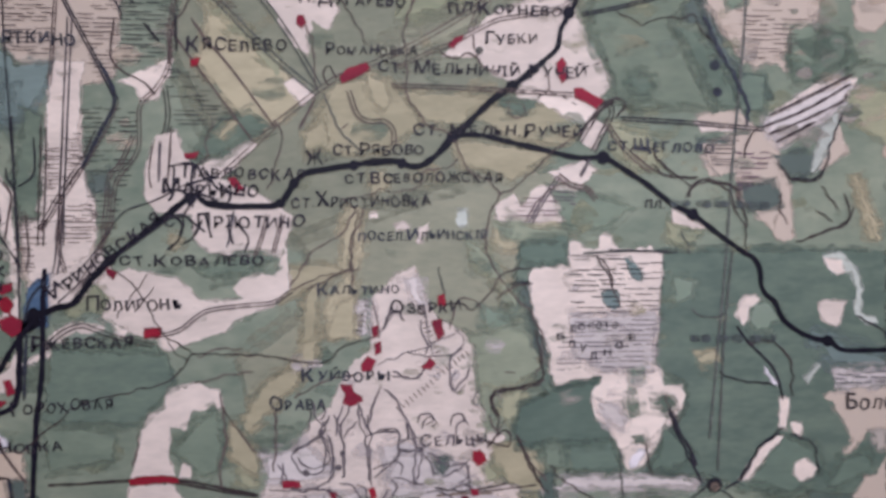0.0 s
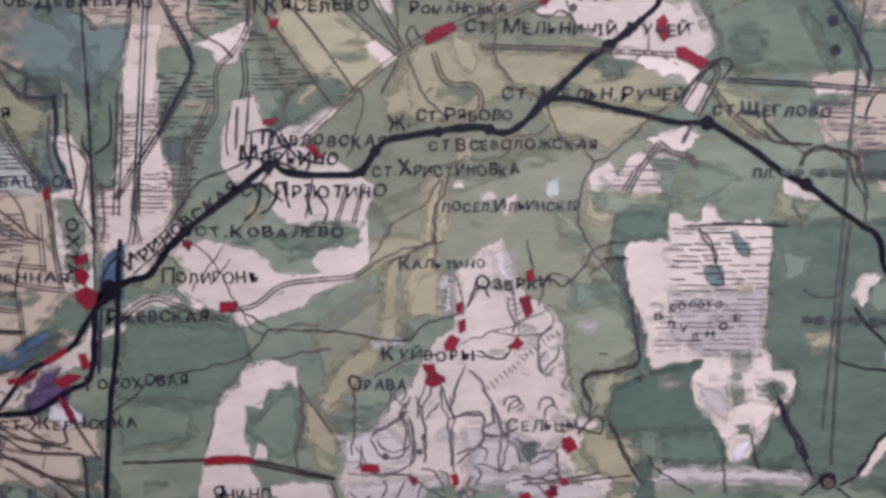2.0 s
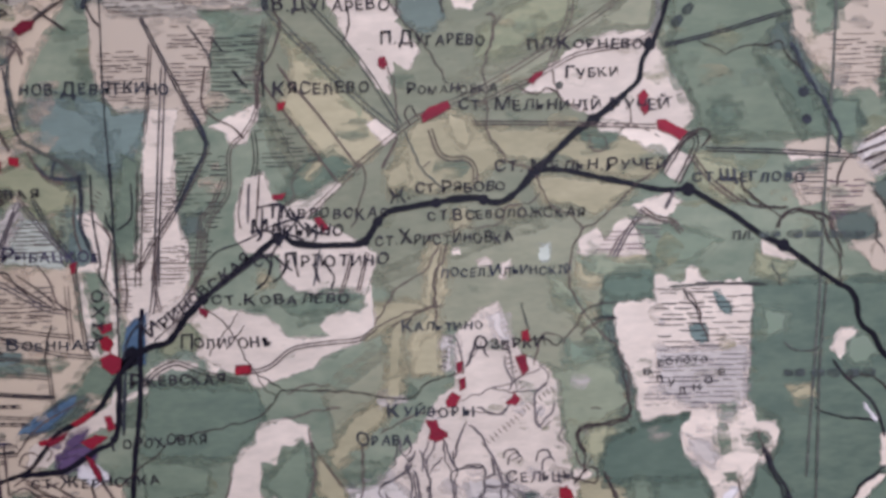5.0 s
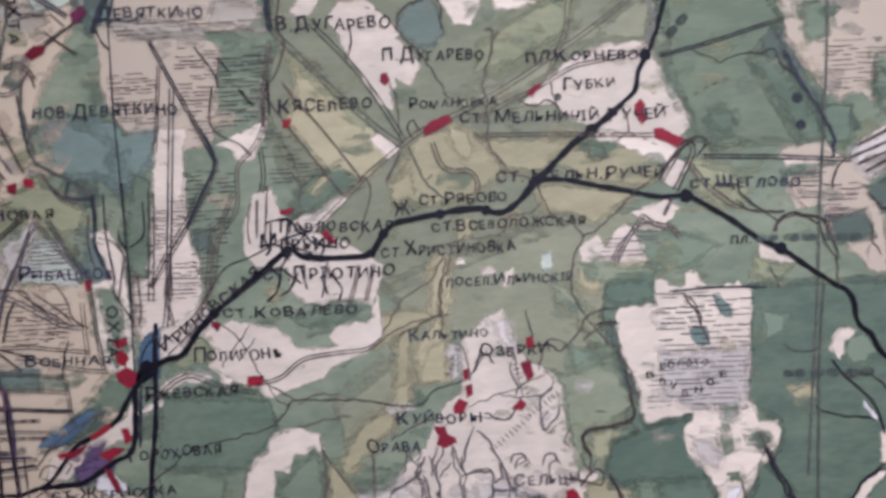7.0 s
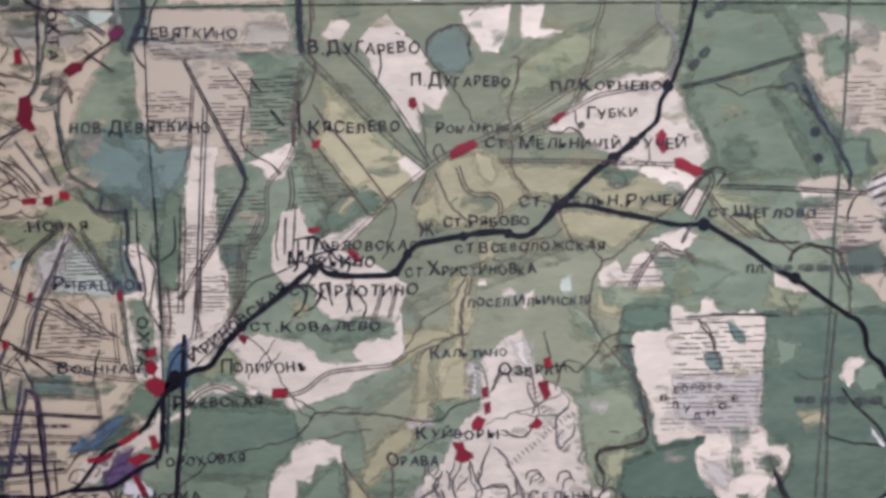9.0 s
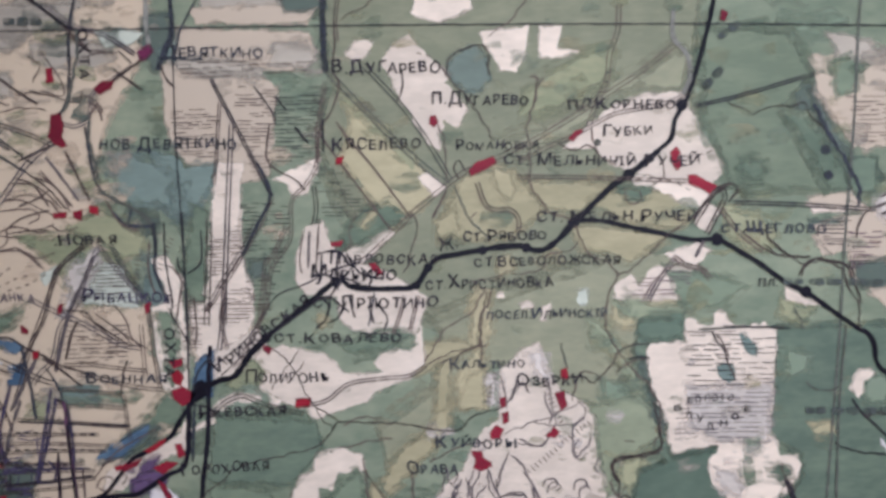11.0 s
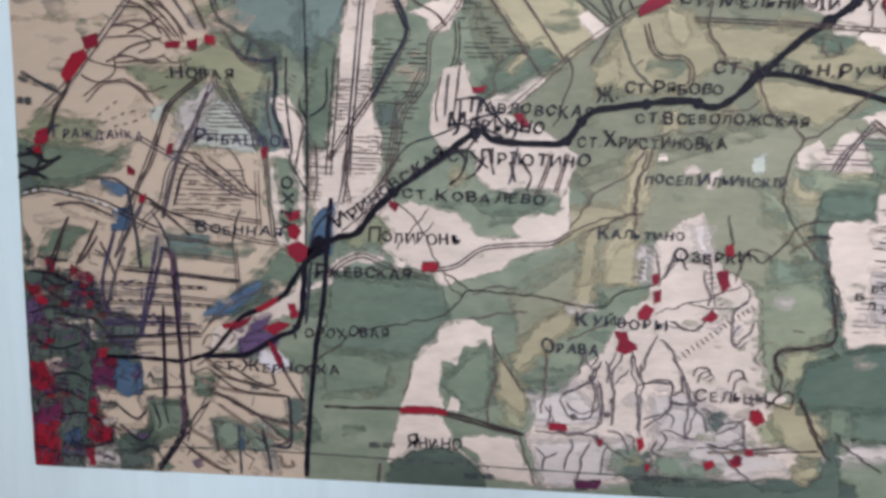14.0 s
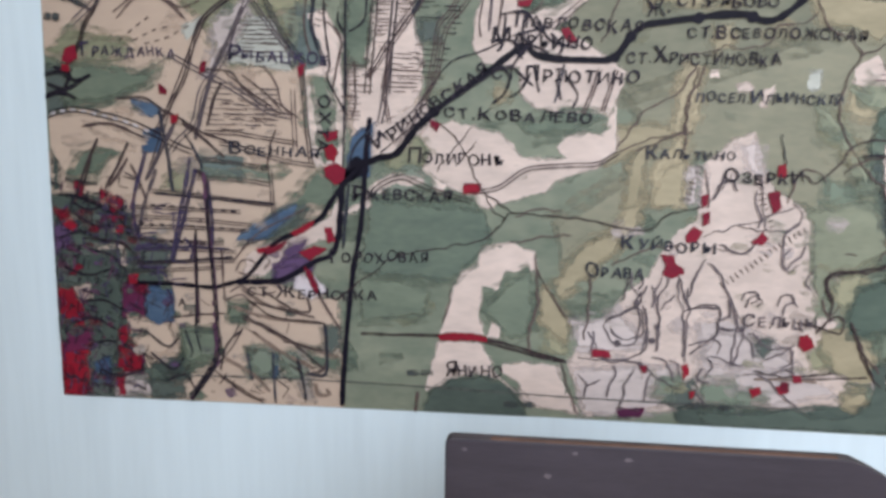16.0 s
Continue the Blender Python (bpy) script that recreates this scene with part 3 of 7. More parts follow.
wash("grey", [(126.5, 8.4), (131.5, 9.2), (132.9, 4.4), (126.8, 3.8)])
wash("lilac", [(121.8, 48.4), (124.1, 48.4), (124.1, 41.8), (121.5, 41.7)])
wash("lilac", [(130.4, 52.5), (133.7, 53.1), (134.6, 47.1), (131.6, 48.5)])
wash("olive", [(146.2, 39.8), (149.8, 41.9), (153.7, 34.9), (153.5, 25.6), (150.4, 22.4), (146.6, 28.5)])
wash("sage", [(145.2, 46.8), (149.5, 45.9), (152.8, 39.9), (150.1, 37.8), (146.2, 39.8)])
wash("ochre", [(146.8, 19.1), (153.4, 21.5), (158.2, 11.1), (154.5, 8.8), (146.2, 13.7)])
wash("moss", [(150.7, 7), (152.5, 8.7), (155.4, 8.6), (155.5, 6.2), (152.8, 5.3)])
wash("forest", [(142.6, 2.7), (159.6, 5.3), (163, 0.6), (159.2, -1.2), (142.3, 0)])
wash("forest", [(126.8, 3.8), (135.9, 3.9), (141.1, 2.6), (136.2, 0.2), (126.9, 1)])
wash("slate", [(120.4, 7), (124.9, 9.5), (126.2, 4.6), (122.7, 3.3), (119.5, 4.2)])
wash("forest", [(121.6, 3.6), (126.7, 4.3), (142.9, 4.3), (152.7, 5.9), (162.6, 4.9), (163.4, -3.7), (143.3, -1.1), (122.9, -0.6)])
wash("cream", [(85.2, 33.3), (90.2, 33.9), (95, 32.3), (95.6, 29.1), (89.8, 28.5), (88.3, 25.2), (85.3, 25.5), (84.7, 20.6), (85.9, 16.3), (77.4, 15.9), (79.7, 24.9), (81.3, 28.2), (84.5, 29.4)])
wash("cream", [(77.1, 14.8), (85.5, 14.7), (87.7, 9.6), (91.4, 5.3), (101.8, 5.4), (104.1, 1.7), (94.7, 2.5), (89.7, 7.5), (85.4, 8.6), (79.9, 7.2), (74.6, 4.9)])
wash("moss", [(88.3, 24.8), (94, 29.4), (95.2, 25.6), (94.7, 16.9), (90.6, 15.6), (87.3, 18.8), (85.2, 20.9)])
wash("cream", [(87.1, 18.7), (89, 18.3), (88.7, 15.5), (86.3, 15.6)])
wash("forest", [(75.5, 4.9), (79.9, 7.2), (85.4, 8.4), (89.7, 7.1), (94.2, 2.5), (94.2, 0), (73.9, -0.6)])
wash("olive", [(97.5, 19.2), (101.1, 19.3), (101.4, 12.7), (97.1, 13.6)])
wash("ochre", [(100.8, 30.1), (103.8, 34.5), (109.8, 36.7), (110.5, 33.6), (106, 29.2), (100, 23.6), (98.3, 25.7)])
wash("ochre", [(95.9, 19.1), (96.7, 26.8), (102.2, 19.4), (101.3, 14.9)])
wash("moss", [(61.6, 26.7), (68.8, 26.9), (75.4, 24.9), (74.3, 19.3), (62.1, 17.7)])
wash("olive", [(64.4, 39.9), (78.5, 40.2), (82.8, 37.1), (79.6, 32.7), (63.3, 31.1)])
wash("ochre", [(112.2, 51.2), (115.2, 52.3), (113.6, 42), (110.7, 40.9), (110.9, 46.1)])
wash("ochre", [(117.8, 48.3), (121.3, 49.4), (121.2, 41.2), (115.7, 41.1), (115.6, 44.1)])
wash("ochre", [(120.8, 67.2), (123.3, 66.3), (120.8, 57.4), (120.6, 52.4), (118.5, 54.4), (119.1, 61.3)])
wash("cream", [(72.5, 54.6), (79.3, 56.4), (88.2, 54.2), (92.2, 49.7), (100.2, 49.8), (98.1, 51.9), (102.2, 55), (106.3, 54), (108.5, 59.7), (109.4, 51.2), (105.5, 48.1), (98.5, 45.7), (96.5, 43.5), (90.3, 41.9), (86.1, 40.2), (82.9, 42.2), (78.4, 44.2), (73.6, 47), (75.2, 50.7)])
wash("cream", [(67.9, 46.3), (74.1, 47), (78.4, 44.6), (77.4, 43.1), (73.1, 45.2), (68.8, 44.5), (66.6, 42.9), (63.4, 39.8), (62.3, 40.9), (64.5, 44.7)])
wash("olive", [(68.8, 52.7), (73, 53.8), (75.2, 50.7), (73.1, 47.5), (68.8, 46.4), (66.6, 48.4)])
wash("cream", [(56.8, 38.6), (59.5, 39.7), (62.3, 40.9), (61.4, 39.2), (57.9, 38.1)])
wash("cream", [(85.6, 80.8), (89.4, 81.8), (90.3, 77.6), (92.5, 75.2), (96.9, 76.4), (102.3, 79.8), (104.2, 78.8), (97.3, 72.7), (103.7, 70.1), (108.2, 66.7), (110.4, 65.2), (107.7, 57.3), (101.9, 57.5), (93.9, 59), (91.4, 61.4), (91.5, 66), (84.9, 66.3), (82.8, 69.9), (83.4, 75.7)])
wash("ochre", [(86.5, 60.9), (87.4, 62.3), (88.9, 62), (89.4, 60.6), (88.1, 59.2), (86.9, 59.5)])
wash("moss", [(92.4, 78.3), (97.3, 83.2), (103.2, 85.2), (107.6, 81.6), (101.7, 79.6), (96.9, 76.4), (94, 76)])
wash("ochre", [(96.6, 80.4), (100.2, 83.7), (100.5, 82.9), (97.7, 79.8)])
wash("cream", [(61.2, 48.8), (65.8, 55.7), (74, 60.1), (75.9, 56.5), (70.2, 50.8), (64.7, 48.7)])
wash("sage", [(65.7, 45.1), (71.8, 48.4), (76.3, 44.7), (73.9, 43.6), (67.8, 41.5)])
wash("cream", [(65.1, 45.1), (69.9, 46.4), (74, 45.4), (73.9, 44.2), (69.2, 44.7), (65.6, 43.3)])
wash("cream", [(51.6, 65.1), (58.2, 68.2), (59.3, 55.7), (58.5, 47.2), (53.6, 47.2), (52, 55.6)])
wash("moss", [(52.2, 64), (56, 64.5), (57.5, 56.8), (57.4, 51.5), (55.2, 48.3), (53.6, 52.5), (53.7, 57.8)])
wash("cream", [(52.4, 75.3), (55.6, 76.3), (57.1, 73.3), (59.2, 71.2), (58.1, 66.1), (55.4, 64), (54.4, 70.2)])
wash("moss", [(53.6, 47.2), (57.9, 45.1), (56.8, 39.7), (51.8, 39.6), (45.5, 35), (42.1, 33.8), (44.5, 38.3), (49, 41.7)])
wash("cream", [(56.2, 38.6), (57.9, 41.9), (58.4, 37.5), (56.7, 34.2), (51.1, 31.9), (46.5, 29.5), (42.5, 26), (38.5, 26.4), (39.7, 30.4), (46.6, 33.9), (53.4, 36.3)])
wash("violet", [(45.4, 28.3), (48.8, 30.7), (53.3, 29.7), (52.2, 27.4), (46.5, 25.6), (44.8, 26.1)])
wash("violet", [(47.7, 32.9), (51.7, 33.5), (50, 30.7), (46.5, 29.5)])
wash("pale", [(49.3, 27.4), (53.3, 26.4), (55.5, 23.6), (52.1, 21.8), (48.7, 24)])
wash("forest", [(-1, 41.1), (6.5, 41.6), (16.3, 38.7), (17.7, 30.9), (23.3, 25.4), (22.9, 16.1), (16.7, 11.2), (18.8, 4.2), (16.8, -0.1), (-0.1, -0.4), (-0.3, 19.9), (-0.4, 34.9)])
wash("crimson", [(-0.6, 22.2), (5.3, 22.4), (5.8, 14.2), (4.6, 10.6), (7.9, 9.6), (6, 3.5), (4.5, -0.2), (-0.1, -0.2), (-0.4, 12.8)])
wash("slate", [(6.4, 20.1), (9.9, 18.5), (12.3, 14.5), (10.7, -0.5), (4.9, -0.2), (6.1, 4.7), (8.8, 9.6), (6.6, 14.3)])
wash("beige", [(17.5, 15.3), (21.2, 16), (25.2, 12.7), (24.8, 8.9), (19, 8), (16.7, 11.2)])
wash("beige", [(5.5, 26.5), (8.6, 27.2), (9, 23.7), (5.3, 22.4), (3, 24.1)])
wash("plum", [(12.4, 15.7), (17.5, 14.7), (17.4, 5.3), (11.8, 5)])
wash("sage", [(30.6, 48.1), (43.6, 47.5), (44.6, 45.4), (31.1, 45.1)])
wash("moss", [(5.8, 49.6), (10.5, 50.8), (14, 49.8), (9, 44.7), (4.2, 44.1), (3.1, 45.2)])
wash("olive", [(25.4, 46.7), (28.9, 47.8), (27.5, 42.3), (22.9, 42.8)])
wash("slate", [(-0.8, 66), (5.6, 66), (3.9, 57.3), (-0.9, 56.2)])
wash("forest", [(-0.7, 41.7), (6.4, 40.7), (15.7, 38.2), (13.7, 34.2), (6.1, 36.2), (0.3, 38.3)])
wash("slate", [(6.2, 37.9), (15.6, 35.3), (14.3, 33), (7.2, 33.4)])
wash("forest", [(0.5, 50.7), (2, 46.3), (1.7, 42.3), (-0.1, 41.7)])
wash("crimson", [(10.1, 42.5), (15.2, 40.4), (14.3, 38.5), (9.9, 39.7)])
wash("crimson", [(4.8, 44.1), (6.6, 43.9), (6.4, 40.7), (4.7, 41.6)])
wash("crimson", [(1.5, 38.4), (5.5, 35.6), (4.2, 33.9), (1, 35.5)])
wash("violet", [(-0.2, 34.9), (3.1, 35), (3.3, 29.3), (-0.3, 29.2)])
wash("crimson", [(5.9, 32.2), (8.8, 31.2), (8.1, 28.9), (5.7, 29.4)])
wash("slate", [(-0.4, 28), (5.7, 28.8), (5.4, 24.7), (-0.1, 23.4)])
wash("forest", [(5.6, 27.1), (13.3, 26.2), (13.5, 19.2), (10.5, 18.5), (6.5, 21.9), (5.4, 24.7)])
wash("ochre", [(3, 24.7), (5.5, 25.3), (5.3, 23), (2.2, 22.3)])
wash("crimson", [(-0.2, 22.8), (5.3, 22.4), (5.8, 15.4), (3.5, 13), (0.3, 16.4)])
wash("plum", [(13.8, 23.9), (18.5, 23.5), (18, 17.1), (13.7, 16.9), (13, 20.4)])
wash("azure", [(18.3, 23.5), (23.9, 23.7), (24.8, 18.5), (21.8, 16.1), (18.2, 17.1)])
wash("slate", [(7, 20.1), (11.1, 18), (12.2, 15.7), (9, 13.2), (6.7, 15.4)])
wash("plum", [(0.1, 14), (6, 14.2), (5, 8.3), (0.1, 8)])
wash("crimson", [(4.6, 10.6), (8.4, 14.3), (7.5, 8.4), (4.9, 5.9)])
wash("red", [(4.4, 8.2), (8, 10.8), (8.7, 7.2), (5.4, 4.7)])
wash("crimson", [(0.2, 4.4), (4.2, 4.6), (4.6, 0.3), (0.8, -0.1)])
wash("slate", [(5.4, 4.7), (10.4, 4.9), (10.7, 0.1), (5.2, 0.1)])
wash("plum", [(11.9, 11), (17.9, 10), (17.1, 5.3), (12.3, 6.2)])
wash("red", [(12.4, 9.2), (14.8, 9.3), (16.6, 7.6), (12.9, 6.2)])
wash("forest", [(9.1, 15.5), (12.7, 14.5), (11, 6.2), (8.7, 7.2)])
wash("forest", [(17.1, 6.4), (26.2, 8.1), (27.2, 4.6), (20, 3.6)])
wash("slate", [(16.4, 4), (22.4, 4.3), (23.5, 1.4), (17.4, -0.1)])
wash("moss", [(25.8, 14.5), (32.9, 15.1), (33.4, 10.7), (26.8, 8.7), (25.1, 11.5)])
wash("moss", [(35.4, 19.5), (38.9, 20), (38.5, 17), (35.7, 16.9)])
wash("sage", [(39.8, 11), (43.3, 11.8), (43.8, 6.6), (39.1, 5.2), (38.9, 8.7)])
wash("blue", [(43.6, 10.6), (45.6, 10.1), (44.9, 5.5), (43.2, 6)])
wash("slate", [(54.8, 16.9), (57.6, 17), (58.2, 13), (55.3, 10.6)])
wash("moss", [(48.5, 12.6), (57.6, 10.7), (57.6, 7.2), (53, 8.2)])
wash("grey", [(47.3, 11.4), (50.8, 11.5), (52.9, 1.2), (50.6, 1.1)])
wash("azure", [(17.4, 60.1), (21.4, 59.6), (23.6, 58), (21.3, 56.4), (17.9, 58.3)])
wash("azure", [(19.4, 53.7), (23.5, 54.8), (22.7, 49.9), (19.2, 49.8)])
wash("slate", [(16.6, 32.5), (21.3, 33.2), (24.8, 31.1), (23.4, 26.5), (16.3, 26.8)])
wash("beige", [(7.9, 55.2), (10.8, 55.7), (20.5, 52), (17.5, 50.7), (9.5, 53.5)])
wash("slate", [(37.7, 31.8), (41.6, 35.9), (46.6, 38.7), (46.3, 33.9), (42, 32.9)])
wash("azure", [(37.1, 33), (41, 36.5), (45.4, 38.1), (45.8, 35.1), (40.8, 33.5)])
wash("lilac", [(33.3, 74.4), (41.1, 78.9), (41.5, 75.4), (35.2, 66), (31.8, 63.9), (34.2, 70.2)])
wash("mist", [(41, 74.3), (44.3, 75.3), (49.5, 67.1), (44, 66.1), (37.4, 67.1)])
wash("moss", [(5.9, 66.7), (18.5, 65.6), (22.2, 63.7), (18.2, 61.4), (10.4, 59.2), (2.8, 59.5)])
wash("blue", [(6.8, 110.3), (19.3, 109.7), (21.3, 103.6), (17.3, 100.2), (8.6, 101.9)])
wash("grey", [(192, 114.7), (200.5, 113.1), (204.6, 106.3), (200.3, 103.3), (195.1, 108)])
wash("moss", [(192.4, 108.7), (196.2, 109.6), (198.2, 104.5), (195.4, 100.9), (192.8, 103.8)])
wash("moss", [(197.1, 104.6), (203, 103.2), (204.5, 100.9), (199.2, 100.7)])
wash("slate", [(188.4, 109.5), (190.2, 107.2), (191.6, 99.5), (195.2, 92.2), (197.8, 89.3), (201, 85.8), (196.6, 83.8), (193, 89.5), (189.9, 96.3)])
wash("forest", [(195.7, 90.5), (201.1, 89.1), (202.6, 84.6), (197.7, 83.8)])
wash("moss", [(175.9, 117.3), (180.3, 117.6), (181.7, 113.1), (177.9, 112.3)])
wash("slate", [(184.2, 104.3), (188.5, 105.1), (189.5, 99.6), (186.2, 98.7)])
wash("moss", [(149.6, 86.3), (157.3, 85.3), (155, 82.6), (151.1, 83.4)])
wash("moss", [(158.7, 29), (167.7, 29.8), (169.7, 21.7), (165, 17.2), (153.7, 17.5), (151.6, 22.2), (154.1, 26.8)])
wash("moss", [(159, 68.9), (168.9, 67.4), (175.4, 64.8), (169.8, 60.6), (162, 60.9)])
wash("olive", [(181.9, 62.3), (188.5, 59.7), (186.1, 55.3), (181.8, 57.8)])
wash("cream", [(182.6, 64.5), (186.3, 62.1), (190.6, 60.2), (187.4, 60.4), (183, 61.7)])
wash("moss", [(91.1, 55.9), (100.6, 58.9), (107.5, 58.1), (101.5, 54.3), (94.5, 53.4)])
wash("moss", [(157.4, 29.1), (166.4, 31.3), (167.8, 28.1), (166.8, 23.6), (171.2, 17.8), (170.5, 13.3), (157.1, 13.7), (155.6, 21.9)])
wash("moss", [(63.8, 42.4), (83.7, 42.1), (85.5, 36.1), (80.1, 33.1), (66.5, 34.7)])
wash("moss", [(214.6, 38.5), (222.6, 41.6), (229.5, 40.2), (229.5, 35.6), (218, 35.9)])
wash("pale", [(56.6, 46.6), (57.7, 47.2), (58.3, 46), (57, 45.3)])
wash("cream", [(111.2, 128.5), (121.3, 129), (122.2, 123.4), (115.3, 121.1), (109.7, 123.1)])
wash("cream", [(176.2, 127.6), (183.8, 128.2), (182.6, 122.8), (177.1, 122.1)])
wash("grey", [(65.5, 131.4), (86.3, 131.2), (88.3, 125.5), (78.9, 123.9), (66.3, 125.2)])
wash("rose", [(64.1, 127), (90.6, 126.5), (88.1, 122.4), (65, 123.8)])
wash("slate", [(81.7, 131.5), (90.9, 132), (92.8, 125.2), (83.6, 124.7)])
wash("plum", [(111, 3), (116.2, 3.3), (115.5, 1.6), (111.5, 1.2)])
wash("plum", [(135.2, 2.1), (138.3, 2.3), (138.1, 1.2), (135.6, 1)])
wash("sage", [(126.5, 8.7), (132.5, 9.6), (134, 5.1), (126.7, 4.5)])
wash("slate", [(135.3, 16.7), (139.2, 17.5), (139.4, 14.5), (135.9, 13.9)])
wash("sage", [(132.7, 7.7), (138.8, 6.4), (136.9, 4.8), (132.8, 4.9)])
wash("olive", [(144.2, 14.7), (146, 16.9), (149.2, 12.8), (145.4, 11.6)])
wash("sage", [(118.2, 9.1), (122.3, 9.9), (121.5, 5.4), (117.4, 5.2)])
wash("slate", [(41.6, 34.1), (46.1, 38.5), (51.3, 41.5), (52, 39.5), (48.9, 35.8), (44.5, 34)])
wash("forest", [(35.8, 20.1), (39.5, 20.7), (39.4, 17), (35.9, 16.4)])
wash("forest", [(25.8, 14.8), (32.9, 15.1), (33.1, 10.1), (27.4, 9.1)])
# fields west of the villages
wash("moss", [(61.9, 86.7), (65.4, 85.0), (64.8, 75.5), (63.4, 65.8), (59.9, 65.9), (58.6, 71.8)])
wash("cream", [(67.9, 95.0), (73.5, 94.8), (72.4, 90.1), (71.5, 80.8), (71.9, 74.5), (72.7, 68.9), (72.9, 65.4), (64.2, 65.8), (65.6, 75.5), (65.8, 85.7), (66.7, 90.4)])
wash("slate", [(73.0, 74.0), (76.7, 75.0), (76.8, 71.1), (73.6, 70.4)])
# the bog and the woods round it
wash("fern", [(180.0, 56.5), (180.2, 48.2), (179.5, 43.8), (179.1, 37.4), (178.4, 34.3), (180.6, 32.2), (185.1, 29.5), (185.1, 25.6), (181.8, 20.5), (177.2, 15.6), (176.5, 12.3), (188.8, 11.1), (197.3, 8.0), (225.9, 5.3), (225.7, 54.9)])
wash("pine", [(161.4, 31.8), (167.8, 32.1), (166.1, 27.1), (167.0, 23.2), (170.1, 21.1), (171.7, 15.8), (171.9, 12.9), (161.0, 13.4)])
wash("pine", [(180.5, 21.9), (183.7, 19.8), (186.6, 15.1), (182.3, 12.6), (177.4, 12.9), (179.5, 18.0)])
wash("fern", [(153.9, 61.1), (162.9, 61.4), (162.7, 54.2), (155.1, 52.6), (154.8, 44.9), (158.0, 39.4), (158.8, 30.0), (164.9, 30.6), (165.4, 24.4), (158.7, 26.9), (152.2, 37.3), (151.1, 47.4)])
wash("reed", [(144.2, 27.4), (143.5, 38.3), (142.5, 41.1), (148.6, 42.4), (153.2, 43.8), (156.2, 40.6), (157.1, 34.0), (152.0, 30.6), (148.5, 29.6), (146.4, 24.2), (145.9, 20.3)])
wash("reed", [(142.5, 60.8), (147.7, 56.0), (150.5, 51.6), (154.0, 44.9), (152.5, 43.8), (148.9, 49.0), (146.1, 54.5), (143.5, 56.9)])
wash("reed", [(147.9, 62.9), (162.9, 61.4), (162.1, 58.4), (150.8, 58.9)])
wash("pine", [(153.1, 58.8), (162.1, 59.2), (162.3, 54.6), (154.4, 53.8), (152.2, 55.8)])
wash("slate", [(153.5, 51.9), (155.0, 50.3), (155.9, 44.1), (157.6, 39.4), (157.8, 34.0), (156.0, 37.1), (154.7, 42.6), (153.5, 46.5)])
wash("pine", [(151.9, 27.1), (158.8, 30.0), (168.7, 32.0), (166.6, 26.7), (170.6, 21.9), (170.2, 18.8), (151.6, 19.3)])
wash("cream", [(154.8, 52.2), (155.5, 53.2), (157.4, 53.9), (159.6, 53.6), (160.8, 54.0), (162.6, 53.6), (162.7, 58.4), (163.6, 58.7), (165.8, 57.5), (167.2, 56.8), (168.2, 57.4), (168.4, 59.3), (169.6, 59.8), (170.9, 59.2), (171.1, 57.7), (172.8, 56.8), (175.1, 56.3), (176.6, 57.0), (177.7, 56.6), (178.4, 57.3), (179.3, 56.5), (181.0, 55.7), (180.2, 46.2), (179.5, 38.6), (178.8, 32.5), (176.1, 30.2), (172.4, 31.1), (168.7, 32.0), (164.9, 31.8), (161.9, 31.5), (159.2, 30.8), (158.5, 33.1), (158.0, 39.4), (156.6, 41.0), (155.6, 44.9), (154.9, 48.7)])
wash("cream", [(166.8, 29.6), (166.1, 27.1), (167.0, 23.8), (169.5, 22.1), (171.1, 19.1), (171.7, 17.6), (173.3, 17.9), (174.9, 18.9), (176.9, 18.2), (178.0, 18.1), (178.0, 19.4), (180.5, 21.9), (182.5, 24.4), (184.1, 25.0), (185.1, 27.5), (184.2, 29.5), (180.6, 29.7), (180.0, 32.9), (178.7, 34.2), (174.2, 33.8), (168.5, 33.7), (168.1, 30.8)])
wash("pale", [(173.6, 15.1), (173.8, 13.9), (175.2, 14.0), (176.9, 16.9), (175.6, 17.1)])
wash("lilac", [(162.3, 44.6), (179.5, 44.0), (178.8, 32.5), (169.5, 32.8), (162.8, 36.1)])
wash("lilac", [(167.4, 27.7), (171.5, 26.2), (173.4, 23.5), (172.7, 21.0), (169.5, 22.4)])
wash("moss", [(173.8, 29.9), (174.8, 29.6), (175.9, 24.4), (174.4, 23.8), (173.5, 26.7)])
wash("moss", [(178.0, 27.2), (181.9, 27.5), (182.8, 25.7), (181.2, 24.5), (178.3, 25.2)])
wash("sage", [(173.9, 32.8), (176.8, 33.0), (177.1, 31.1), (174.5, 30.9)])
wash("moss", [(174.3, 19.9), (176.6, 20.1), (176.9, 18.5), (174.9, 18.3)])
wash("tarn", [(168.7, 48.6), (170.0, 49.3), (171.6, 48.7), (172.5, 47.3), (172.3, 45.6), (171.0, 44.9), (169.9, 45.5), (168.8, 46.8)])
wash("tarn", [(173.5, 55.3), (174.6, 54.8), (176.1, 52.9), (176.9, 51.7), (176.7, 50.3), (175.3, 51.0), (174.2, 52.6), (173.7, 54.1)])
wash("ochre", [(186.8, 35.8), (191.7, 36.9), (192.3, 33.7), (188.4, 33.2)])
wash("sage", [(182.2, 51.3), (187.3, 50.5), (187.0, 46.7), (182.8, 45.6)])
wash("sage", [(197.9, 45.0), (200.5, 46.2), (203.4, 44.5), (204.1, 41.9), (202.1, 39.4), (198.9, 39.5), (197.6, 41.5)])
wash("cream", [(195.0, 43.2), (196.0, 45.4), (197.3, 47.0), (198.9, 47.0), (200.2, 46.2), (199.5, 45.3), (197.9, 44.7), (197.6, 42.1), (196.6, 40.9)])
